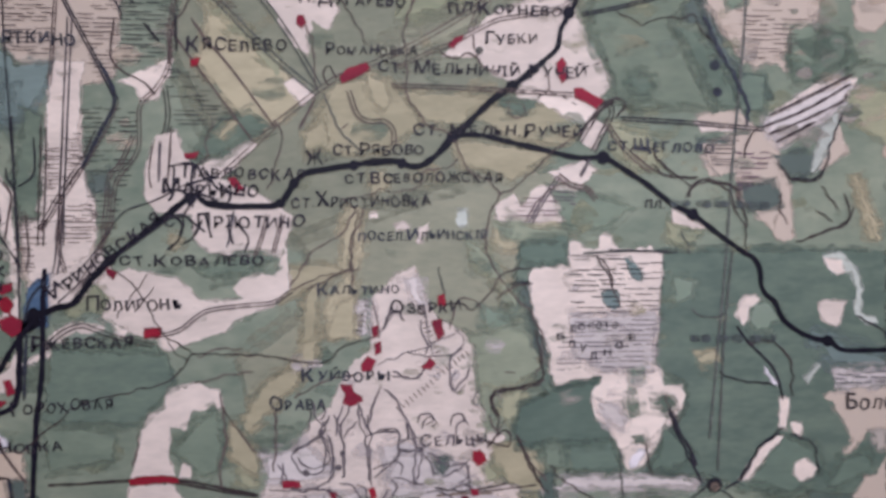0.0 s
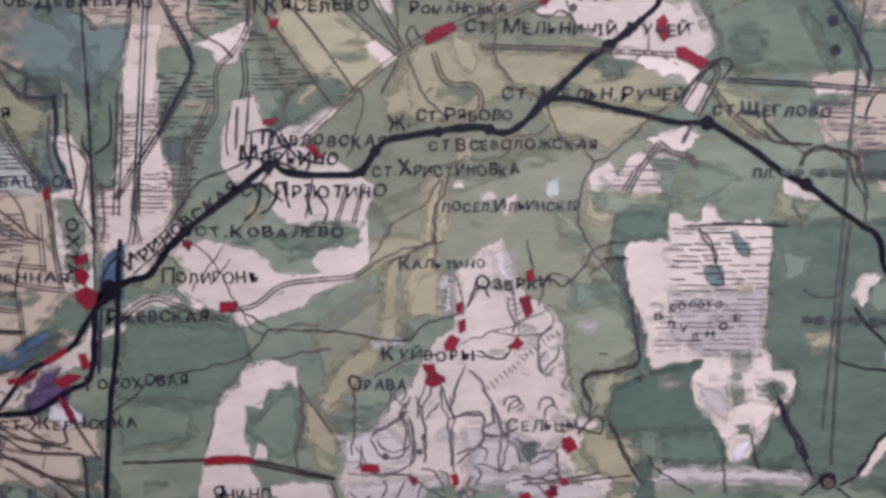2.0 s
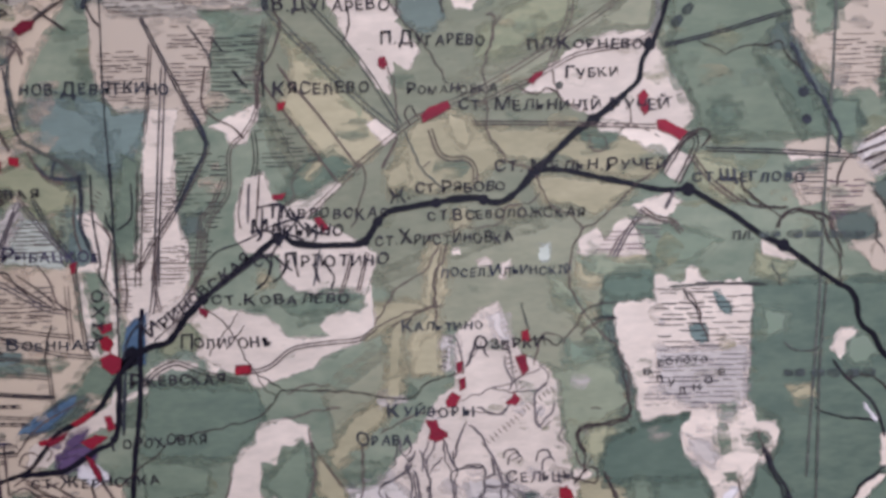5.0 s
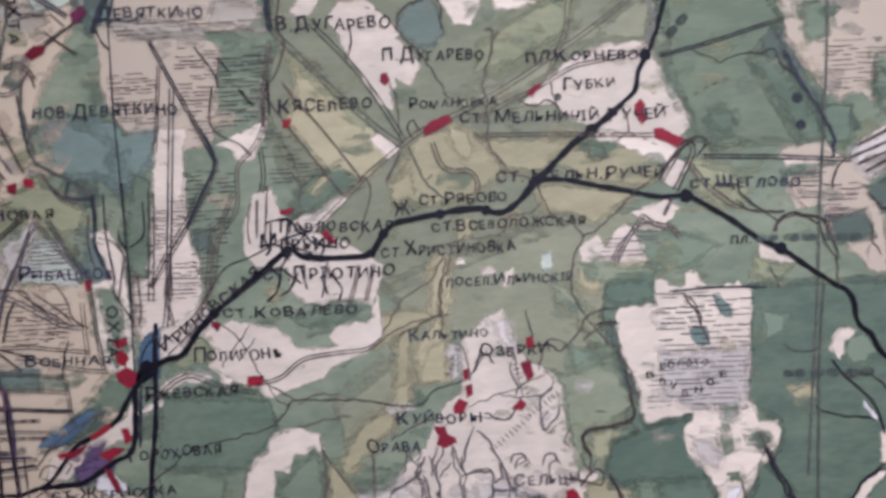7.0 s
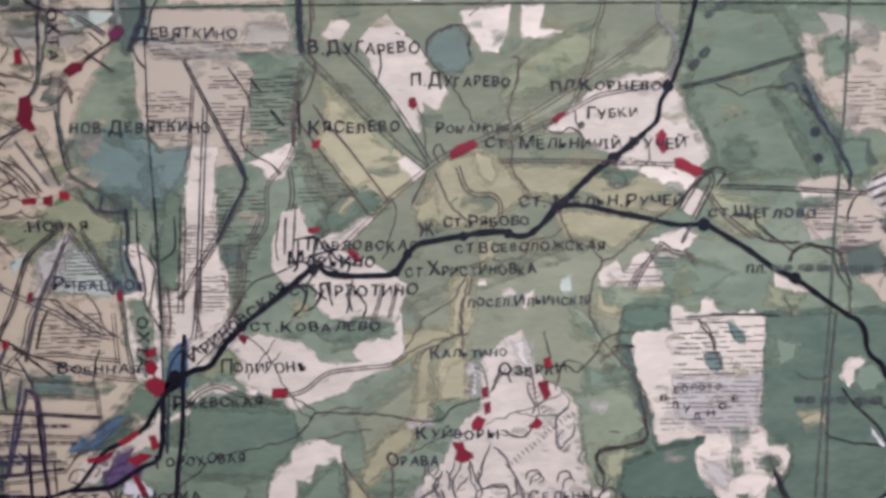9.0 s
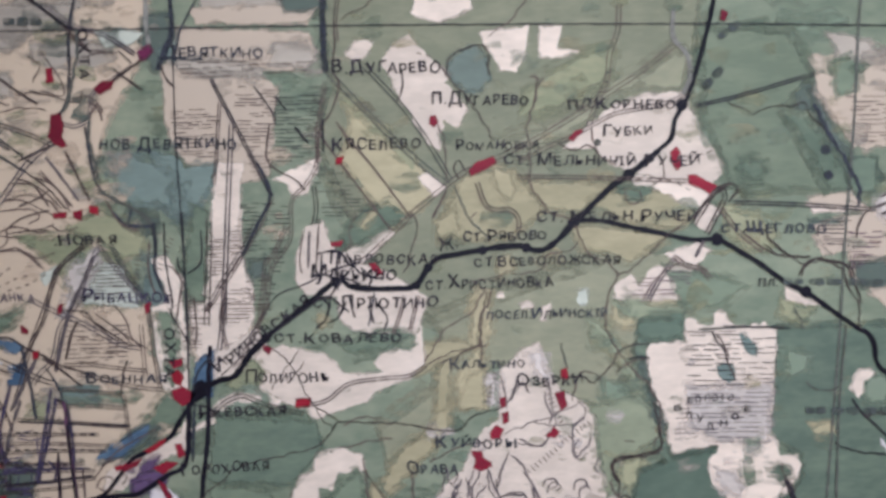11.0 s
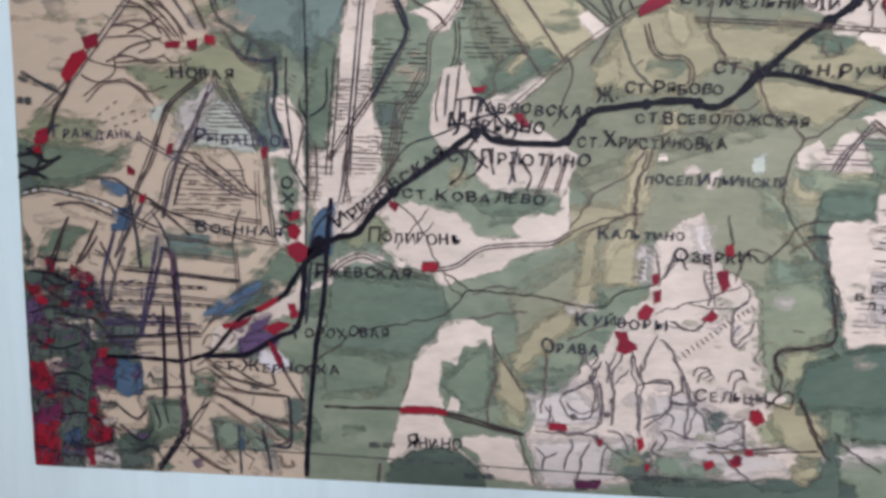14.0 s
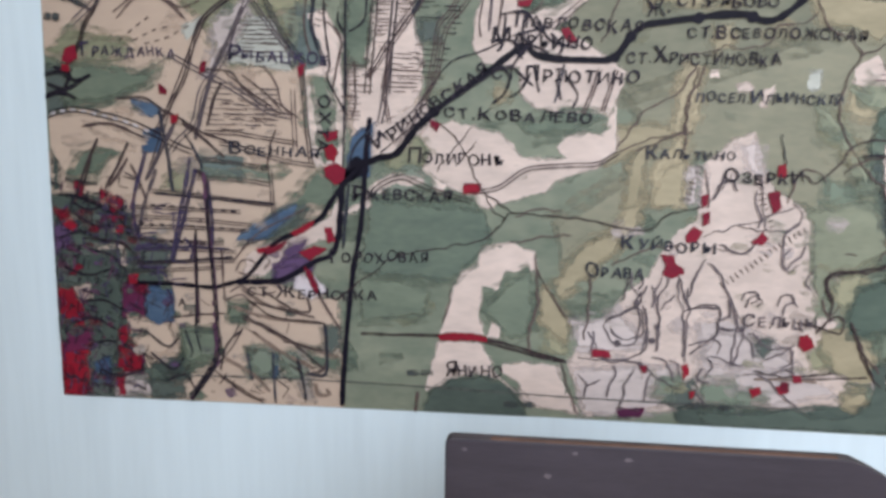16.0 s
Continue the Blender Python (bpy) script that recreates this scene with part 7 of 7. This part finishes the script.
line("stream_line", "ink", 0.42, [(191.6, 32.1), (193.6, 30.7), (197.5, 29.9), (202.7, 29.0)])
line("stream_line", "dusk", 0.4, [(186.3, 44.8), (188.2, 43.1), (191.1, 42.8), (193.0, 43.6)])
line("road_line", "ink", 0.55, [(182.1, 24.4), (183.7, 20.5), (185.9, 16.4), (186.9, 13.5)])
line("stream_line", "ink", 0.5, [(203.6, 19.2), (200.0, 17.1), (198.0, 13.9), (196.0, 10.1)])
line("stream_line", "ink", 0.4, [(205.9, 18.8), (210.5, 16.6), (211.5, 10.6)])
line("stream_line", "ink", 0.4, [(219.1, 42.0), (223.8, 39.5), (225.7, 36.8)])
line("stream_line", "umberdark", 0.4, [(197.5, 37.3), (202.7, 37.4), (206.0, 33.1), (206.0, 26.6)])
line("grid_line", "dusk", 0.5, [(194.5, 56.0), (193.4, 46.5), (192.5, 36.9), (191.9, 25.3), (191.1, 12.3)])
line("stream_line", "ink", 0.35, [(170.6, 49.5), (170.1, 51.6), (169.4, 53.2), (167.6, 55.5)])
line("road_line", "ink", 0.4, [(170.2, 56.7), (176.2, 56.3), (183.6, 55.7)])
line("road_line", "ink", 0.4, [(150.9, 50.8), (153.5, 51.0), (155.4, 50.6)])
line("stream_line", "umberdark", 0.42, [(174.9, 75.9), (178.4, 75.9), (181.2, 72.7), (184.4, 70.2), (187.9, 70.1)])
line("stream_line", "umberdark", 0.42, [(185.6, 66.3), (187.5, 69.0), (190.1, 69.3), (195.2, 67.9), (196.5, 64.1), (197.7, 60.2)])
line("stream_line", "umberdark", 0.4, [(199.8, 79.3), (197.8, 76.6), (196.9, 73.5)])
line("stream_line", "ink", 0.4, [(206.1, 69.1), (211.3, 69.3), (213.3, 73.0), (214.2, 76.1), (216.5, 81.7)])
line("stream_line", "umberdark", 0.35, [(208.0, 57.0), (213.2, 59.1), (217.2, 60.2), (218.5, 63.4)])
line("road_line", "ink", 0.65, [(32.0, 41.3), (32.1, 35.4), (32.5, 29.3), (32.9, 23.3), (33.3, 17.1), (33.7, 12.2), (32.4, 9.0), (29.7, 4.4), (27.7, 0.8)])
dashes("taupe", 0.3, [(32.6, 27.5), (32.9, 23.3), (33.3, 17.1), (33.7, 12.2), (32.4, 9.0), (29.7, 4.4)])
line("road_line", "ink", 0.5, [(29.6, 35.3), (29.4, 26.2), (28.9, 15.7)])
line("road_line", "umberdark", 0.4, [(33.7, 7.1), (35.1, 12.2), (38.3, 15.5)])
line("road_line", "umberdark", 0.45, [(40.3, 21.1), (45.2, 18.2), (55.0, 17.4)])
line("road_line", "umberdark", 0.45, [(38.4, 18.6), (42.7, 16.3), (50.0, 12.9), (54.9, 11.9)])
line("road_line", "slateink", 0.6, [(55.0, 17.4), (55.2, 7.6), (51.5, 7.1)])
line("road_line", "umberdark", 0.4, [(32.4, 7.1), (38.6, 2.3), (42.9, 1.3)])
line("road_line", "slateink", 0.6, [(49.4, 10.4), (50.5, 5.5), (51.1, 1.7)])
line("stream_line", "stoneink", 0.34, [(108.7, 20.0), (111.8, 21.6), (114.3, 22.6), (115.0, 20.9), (115.2, 18.1), (112.6, 16.6), (109.9, 17.3), (109.2, 18.7)])
line("stream_line", "stoneink", 0.34, [(115.6, 22.6), (115.8, 19.8), (116.2, 15.8), (115.0, 14.2)])
line("stream_line", "stoneink", 0.34, [(117.4, 25.3), (117.8, 21.9), (118.1, 18.0), (117.6, 14.4)])
line("stream_line", "stoneink", 0.34, [(119.4, 29.1), (119.1, 26.9), (117.6, 25.0), (117.6, 23.6)])
line("stream_line", "stoneink", 0.34, [(121.3, 28.4), (122.0, 25.6), (123.3, 22.8), (123.0, 18.9), (123.0, 14.4), (123.2, 12.7)])
line("stream_line", "stoneink", 0.34, [(125.8, 32.1), (124.0, 28.3), (123.1, 25.0)])
line("stream_line", "stoneink", 0.34, [(126.0, 31.3), (128.4, 29.2), (129.7, 26.4), (130.5, 24.1), (130.4, 21.3)])
line("stream_line", "stoneink", 0.34, [(123.3, 22.8), (126.0, 23.5), (128.5, 23.4), (128.6, 20.3), (128.0, 17.5), (123.5, 14.4)])
line("stream_line", "stoneink", 0.34, [(130.5, 24.7), (131.8, 21.8), (131.9, 19.0), (133.0, 19.0), (132.4, 15.1), (131.5, 13.1)])
line("stream_line", "stoneink", 0.34, [(128.4, 19.2), (131.4, 19.3)])
line("stream_line", "stoneink", 0.34, [(127.8, 34.8), (130.8, 33.3), (133.5, 34.0), (135.3, 36.7)])
line("stream_line", "stoneink", 0.34, [(133.9, 44.5), (133.8, 41.8), (134.8, 39.5), (134.2, 37.9)])
line("stream_line", "stoneink", 0.34, [(112.6, 29.4), (113.1, 26.6), (114.3, 24.9), (115.5, 26.5)])
line("stream_line", "stoneink", 0.34, [(133.0, 18.4), (134.6, 16.6), (135.1, 13.8)])
line("stream_line", "stoneink", 0.34, [(135.7, 16.9), (138.5, 15.9), (141.5, 16.3), (141.7, 13.5), (140.0, 12.4)])
line("stream_line", "stoneink", 0.34, [(106.2, 18.0), (106.3, 14.6), (105.4, 13.6)])
line("stream_line", "stoneink", 0.34, [(120.2, 13.1), (121.8, 12.2), (122.2, 9.9)])
line("stream_line", "stoneink", 0.34, [(126.8, 13.6), (127.8, 11.9), (126.7, 10.0)])
line("stream_line", "umberdark", 0.4, [(151.7, 21.2), (153.0, 17.5), (154.6, 14.0), (155.9, 11.6)])
line("stream_line", "umberdark", 0.4, [(156.3, 36.4), (157.0, 33.0), (155.0, 31.2), (147.2, 29.8), (147.1, 27.3), (148.2, 25.0)])
line("road_line", "umberdark", 0.5, [(47.1, 115.4), (52.6, 111.1), (53.2, 111.1)])
line("road_line", "umberdark", 0.5, [(45.6, 112.4), (53.0, 117.0)])
line("stream_line", "dusk", 0.6, [(41.0, 105.6), (41.0, 101.2), (41.9, 94.9), (42.7, 91.8)])
line("stream_line", "umber", 0.45, [(41.3, 105.5), (43.1, 108.6), (44.3, 106.6)])
line("stream_line", "dusk", 0.7, [(39.7, 124.2), (39.8, 120.5), (38.5, 115.6), (37.1, 109.5), (35.6, 107.1)])
line("road_line", "slateink", 0.75, [(76.2, 94.7), (78.6, 87.9), (75.4, 81.4), (71.9, 75.2)])
# villages
settlement([(33.0, 106.7), (34.9, 107.1), (35.5, 105.2), (35.5, 103.4), (35.0, 102.1), (36.1, 100.1), (34.8, 99.8), (33.2, 100.7), (31.9, 102.2), (32.6, 104.1)])
settlement([(42.5, 111.7), (44.7, 113.3), (47.0, 113.0), (46.2, 111.5), (43.6, 110.3)])
settlement([(32, 86.3), (35.1, 86.3), (34.8, 85), (32.1, 85.1)])
settlement([(36.3, 86.3), (38.5, 86.7), (38.1, 84.4), (36.4, 84.9)])
settlement([(39.8, 87.5), (41.9, 87.2), (41.8, 85.5), (39.9, 85.9)])
settlement([(112.6, 102.3), (113.8, 102.5), (114.3, 100.9), (113.3, 99.9), (112.4, 100.8)])
settlement([(120, 90.9), (121.8, 92.4), (125.2, 93.4), (125.8, 92), (122.8, 90.5), (120.5, 89.4)])
settlement([(140.5, 96.2), (141.7, 97.6), (143.4, 98), (143.1, 97.1), (141.3, 95.6)])
settlement([(160.9, 92.3), (162, 93.6), (162.9, 92.2), (162.2, 91.2), (163.2, 89.8), (162.1, 88.7), (161, 90.3)])
settlement([(164.3, 87.7), (165.7, 87.6), (169.7, 85.2), (168.5, 83.6), (164.2, 86.1)])
settlement([(90.6, 77.6), (93.5, 77.7), (92.9, 76.4), (90.9, 76.5)])
settlement([(98.4, 72.6), (100, 72.8), (101.4, 70.4), (100, 69.8)])
settlement([(75.3, 56.5), (77.3, 55.8), (76.5, 54.3), (75.3, 55.3)])
settlement([(81.7, 45), (84.8, 44.9), (84.5, 43.2), (81.7, 43.1)])
settlement([(54.7, 54.1), (58, 54.4), (57.8, 52.8), (56, 52.3)])
settlement([(55.3, 51.5), (56.9, 52), (58, 50.4), (57.4, 48.5), (55.6, 49.1)])
settlement([(55.2, 47.7), (57.4, 48.5), (59.3, 47.3), (59, 45.1), (57.4, 44.2), (55.5, 45.6)])
settlement([(48.4, 35.1), (51.7, 36.8), (53.4, 37.4), (52.8, 36.1), (49.5, 34.2)])
settlement([(55.1, 36.1), (56.7, 36.4), (57.3, 33.7), (55.8, 33.1)])
settlement([(41.5, 31.6), (44.4, 32.5), (44.1, 31.1), (42, 30.7)])
settlement([(51, 28.5), (52.4, 27.5), (54.3, 23.6), (53.2, 23), (51.6, 26.3)])
settlement([(50, 31.3), (53.3, 32.5), (55.6, 32), (52.2, 29.7)])
settlement([(43.2, 31.6), (47.8, 33.4), (46.6, 31.7), (43.7, 30.5)])
settlement([(84.2, 44.9), (84.6, 43.5), (81.6, 43.2), (81.4, 44.5)])
settlement([(124.3, 43.5), (125.7, 43.9), (125.4, 41.8), (124.5, 41.3)])
settlement([(124.7, 40.4), (125.9, 40.8), (125.8, 38.7), (124.8, 38.2)])
settlement([(121.8, 36.2), (123.3, 38.1), (124.9, 37.1), (123.8, 35), (122, 35)])
settlement([(135.7, 44.1), (137.6, 44.6), (138.1, 41.6), (136.7, 40.5)])
settlement([(133.4, 35.3), (135.2, 37.4), (136.3, 35.9), (135.4, 34.8)])
settlement([(136.9, 49.1), (138.3, 49.6), (138.7, 47.1), (137.2, 47.1)])
settlement([(117.9, 32.6), (120.1, 32.6), (120.4, 31), (121.8, 30.3), (122.1, 29.2), (119.8, 28.4), (118.1, 29.1), (118.7, 30.7)])
settlement([(106, 14.5), (109.2, 14.4), (109.5, 13.1), (106.1, 12.9)])
settlement([(142.9, 18.1), (144.4, 18.8), (145.5, 16.9), (144.6, 15.8), (143.1, 16.6)])
settlement([(122.4, 12.1), (123.7, 12.5), (123.8, 10.5), (122.9, 9.4)])
settlement([(134.7, 8), (136.6, 8.7), (137.2, 7.5), (135.3, 6.5)])
settlement([(139.4, 8.9), (141.1, 9.2), (141.7, 7.6), (140.2, 7.2)])
settlement([(142.3, 10.7), (143.7, 10.9), (143.7, 10), (142.6, 9.7)])
settlement([(124, 7), (125, 7.3), (125.1, 6), (124.2, 5.7)])
settlement([(115, 11.6), (116.3, 11.7), (116.1, 10.3), (115.3, 10.3)])
settlement([(4.7, 69.4), (7, 70), (7.1, 67.6), (5.4, 66.5), (3.9, 67)])
settlement([(3.9, 66.5), (5.4, 66.4), (5.6, 65.1), (3.9, 65.1)])
settlement([(23.3, 62.8), (24.9, 61.8), (24.6, 60.7), (23.2, 60.9)])
settlement([(11.8, 82.8), (13.5, 83), (13.6, 80.2), (12, 79.7)])
settlement([(25.3, 57), (27, 57.3), (26.7, 55.6), (25.3, 55.4)])
settlement([(50.4, 66.1), (51.9, 66.6), (51.6, 64.5), (50.5, 64.2)])
settlement([(15.3, 25.7), (17.5, 26.1), (17.1, 24), (15.5, 23.7)])
settlement([(13.2, 35.5), (15, 35.5), (14.6, 34), (13.4, 33.9)])
settlement([(10.3, 80.2), (12.8, 84), (15.4, 85.1), (16.3, 83.6), (13.6, 80.6), (11.6, 78.5)])
settlement([(15.1, 87.1), (18.3, 87.9), (18.5, 85.7), (15.9, 84.9)])
settlement([(32.7, 116.3), (34, 116.6), (34.1, 113.6), (32.5, 113.5)])
settlement([(143.1, 18.6), (145, 18.2), (145.5, 16.5), (143.8, 15.5), (142.7, 16.7)])
settlement([(142.2, 11.1), (143.6, 11.2), (143.9, 9.8), (142.6, 9.7)])
settlement([(140.3, 9.7), (141.7, 9.7), (141.9, 7.9), (140.3, 8)])
settlement([(31.8, 66.6), (33, 67.1), (32.5, 64.8), (31.3, 64.8)])
settlement([(77.1, 16.1), (79.8, 16.7), (83.1, 16.6), (86.3, 16.1), (86.6, 14.9), (83.6, 15.3), (79.8, 14.9), (77.4, 15)])
settlement([(92.8, 94.6), (94.5, 95), (94, 93.4), (92.8, 93.3)])
settlement([(11.6, 37.5), (13.9, 37.3), (13.2, 35.8)])
wash("plum", [(52.5, 119.1), (54.9, 120.1), (56.1, 118.5), (54.1, 117), (52.7, 117.3)])
settlement([(172, 120.3), (173, 119.5), (172.5, 117.8), (171.4, 118.3)])
# the crowded town
street_strokes("plumline", (0.8, 1.5), (17, 44), 45, (1.2, 4.0), (0.22, 0.5), -0.35)
street_strokes("ink", (0.8, 1.5), (19, 46), 130, (0.6, 3.2), (0.18, 0.42), -0.3)
street_strokes("violetink", (10, 22), (28, 40), 34, (1.5, 5.0), (0.22, 0.4), -0.04)
street_strokes("umberdark", (16, 2), (50, 22), 40, (0.8, 3.2), (0.16, 0.3), -0.4)
street_strokes("ink", (0.8, 1.5), (16, 42), 110, (0.5, 1.8), (0.2, 0.45), -0.3)
street_strokes("violetink", (0.8, 1.5), (16, 42), 60, (0.6, 2.0), (0.25, 0.5), 0.5)
smudges(("crimson", "plum", "slate", "violet"), (0.8, 1.2), (17, 40), 7, (0.25, 0.8), (0.4, 0.75))
# lettering
place_name("Девяткино", (57.6, 117.3), (78.7, 116), 2.27, "slateink")
place_name("нов.Девяткино", (43, 99.1), (72.2, 97.6), 2.47, "slateink")
place_name("В.Дугарево", (93, 112.1), (114.8, 110.9), 2.47)
place_name("П.Дугарево", (113.1, 104.5), (132.7, 103.4), 2.27)
place_name("Кяселево", (92, 96.3), (110.4, 95.7), 2.47)
place_name("Романовка", (117.6, 95.1), (134.5, 94.4), 1.85)
place_name("Губки", (147.5, 96.4), (157.3, 96.1), 2.06)
place_name("пл.Корнево", (140.8, 102.2), (162.1, 101), 2.06)
place_name("ст. Мельничій Ручей", (127.2, 91.5), (166.3, 89.4), 2.27)
place_name("ст. Мельн.Ручей", (133.4, 79.6), (165.5, 78.3), 2.27)
place_name("ст.Щеглово", (170.3, 75.8), (191, 74.8), 2.06, "slateink")
place_name("Ж.", (113.2, 74.7), (117.1, 75), 2.47)
place_name("ст.Рябово", (118.2, 76.3), (135.3, 75.9), 2.06)
place_name("ст.Всеволожская", (120.3, 71), (149.9, 70.3), 2.06)
place_name("ст.Христиновка", (110, 66.6), (136.2, 66.1), 2.27)
place_name("Павловская", (90.3, 72.9), (112.6, 71.9), 2.27)
place_name("Марьино", (86.3, 70), (103.9, 68.7), 2.47)
place_name("ст.Пріютино", (86.4, 63.7), (112.1, 62.8), 2.47)
place_name("ст.Ковалево", (77.8, 56.9), (104.4, 56), 2.06)
place_name("Полигонъ", (71.1, 48.8), (89, 48.1), 2.27)
place_name("Ржевская", (60.6, 41.5), (79.3, 41.5), 2.27)
place_name("Гороховая", (56.4, 29.4), (75.1, 30), 2.27)
place_name("ст.Жерновка", (39.5, 22.3), (65.3, 22.1), 2.06)
place_name("Военная", (36.7, 49.9), (54.2, 49.1), 2.06, "slateink")
place_name("Рыбацкое", (37, 67.3), (56.2, 66.1), 2.27, "violetink")
place_name("Гражданка", (8.1, 67.9), (26.8, 67.7), 2.06, "violetink")
place_name(".Новая", (31.9, 79.3), (45.4, 79.1), 2.06)
place_name("Кальтино", (114.2, 50), (129.8, 49.9), 1.85, "slateink")
place_name("Озерки", (128, 45.8), (141.2, 45.8), 2.27)
place_name("Куйворы", (110.6, 33.6), (127.2, 33.1), 2.27, "slateink")
place_name("Орава", (104.5, 28.2), (114.8, 28.1), 2.27, "slateink")
place_name("Сельцы", (132.7, 19.8), (145.8, 19.9), 2.27, "stoneink")
place_name("посел.Ильинскій", (122.3, 60.1), (147, 59.5), 1.85, "slateink")
place_name("болото", (162.6, 41.3), (171.8, 41.6), 1.5)
place_name("Янино", (78.6, 7.8), (89.3, 8.4), 2.47)
place_name("Боло", (217.1, 23.4), (226.7, 23), 2.68)
place_name("пл.", (177.4, 64.5), (181.1, 64.3), 1.85)
place_name("Ириновская", (65.5, 51), (86, 65.1), 2.27)
place_name("ОХТА", (39.8, 124), (39.8, 113.8), 1.85)
place_name("ОХТА", (54.4, 60.9), (54, 50.4), 1.85)
place_name("А", (25.4, 19.6), (27.3, 19.7), 1.5, "slateink")
place_name("б", (159.7, 39.7), (161.0, 39.7), 1.4)
place_name("л", (161.9, 38.1), (163.2, 38.1), 1.4)
place_name("у", (164.2, 37.3), (165.5, 37.3), 1.4)
place_name("д", (166.2, 35.7), (167.5, 35.7), 1.4)
place_name("н", (168.9, 36.3), (170.2, 36.3), 1.4)
place_name("о", (171.2, 37.4), (172.6, 37.4), 1.4)
place_name("е", (173.9, 38.9), (175.2, 38.9), 1.4)
faded_name((182.2, 64.3), (186.4, 64.1), 2.06)
faded_name((187.3, 64.1), (194, 63.8), 1.85)
faded_name((194.9, 63.7), (202.1, 63.4), 1.85)
faded_name((185.9, 37.9), (190.1, 37.7), 2.06)
faded_name((191, 37.7), (196.7, 37.5), 1.85)
faded_name((197.5, 37.5), (203.2, 37.3), 1.85)
faded_name((71.1, 7.5), (76.6, 7.7), 1.65)
faded_name((0.8, 74.4), (4.2, 74.2), 1.85)
faded_name((1.2, 79), (9.7, 76.5), 1.65)
faded_name((123.7, 3.7), (131.9, 3.7), 1.44)
faded_name((24.1, 125.4), (32.7, 124.9), 2.47)
faded_name((89.8, 2.3), (96.3, 2.4), 1.44)
faded_name((171.5, 113.8), (175.9, 116.8), 1.85)
faded_name((168.4, 104.1), (172.4, 108.2), 1.85)


# ---- the chair before the map ----
def bevelled(bm, width, segments=2):
    bmesh.ops.bevel(bm, geom=bm.edges[:], offset=width, segments=segments, affect="EDGES", profile=0.6)
    return bm


def slab(x0, x1, y0, y1, z0, z1, soft=0.004):
    bm = bmesh.new()
    bmesh.ops.create_cube(bm, size=1, matrix=Matrix.Translation(((x0 + x1) / 2, (y0 + y1) / 2, (z0 + z1) / 2)) @ Matrix.Diagonal((x1 - x0, y1 - y0, z1 - z0, 1)))
    return bevelled(bm, soft)


def chair(x, y):
    """A plain wooden chair, back to the camera: its seat reaches toward the wall."""
    ob = new("wooden_chair")
    ob.location = (x, y, 0)
    tagged(ob, "dark brown wooden chair with worn backrest before the map", "chair", kind="thing")
    # backrest: a board with one square and one clipped, rounded corner
    outline = [(0, 0.62), (0.006, 0.615), (0.46, 0.615), (0.49, 0.64), (0.49, 0.915), (0.479, 0.933), (0.461, 0.945), (0.44, 0.957), (0.422, 0.965), (0.411, 0.966), (0.006, 0.966), (0.001, 0.961)]
    bm = bmesh.new()
    face = bm.faces.new([bm.verts.new((u, 0, z)) for u, z in outline])
    out = bmesh.ops.extrude_face_region(bm, geom=[face])
    bmesh.ops.translate(bm, vec=(0, 0.02, 0), verts=[v for v in out["geom"] if isinstance(v, bmesh.types.BMVert)])
    bmesh.ops.recalc_face_normals(bm, faces=bm.faces)
    bevelled(bm, 0.0015, 1)
    back = part("backrest", bm, varnish, ob, "dark brown varnished board")
    # paler strip that puts light on the top edge into colour, and chips
    bm = slab(0.05, 0.408, 0.0022, 0.010, 0.9655, 0.9666, 0.0005)
    part("rubbed_edge", bm, lit_edge_brown, back, "paler brown strip along the lit top edge")
    for u, z, r in ((0.022, 0.955, 0.0035), (0.112, 0.93, 0.005), (0.196, 0.953, 0.005), (0.19, 0.905, 0.005), (0.14, 0.957, 0.003)):
        bm = bmesh.new()
        ring = [bm.verts.new((u + r * math.cos(a) * random.uniform(0.7, 1.2), -0.0004, z + 0.6 * r * math.sin(a) * random.uniform(0.7, 1.2))) for a in np.arange(9) * 0.698]
        bm.faces.new(ring)
        part("paint_chip", bm, chip_paint, back)
    for u in (0.03, 0.41):
        part("back_post", slab(u, u + 0.035, 0.0205, 0.05, 0.45, 0.9), varnish, ob)
    part("seat", slab(0.0, 0.44, 0.0205, 0.43, 0.43, 0.449, 0.006), varnish, ob)
    for u in (0.03, 0.41):
        part("leg", slab(u, u + 0.035, 0.0205, 0.05, 0, 0.4295), varnish, ob)
        part("leg", slab(u - 0.01, u + 0.025, 0.38, 0.415, 0, 0.4295), varnish, ob)
    for z in (0.16, 0.385):
        part("stretcher", slab(0.066, 0.409, 0.025, 0.043, z, z + 0.035), varnish, ob)
    return ob


chair(0.856, -0.647)
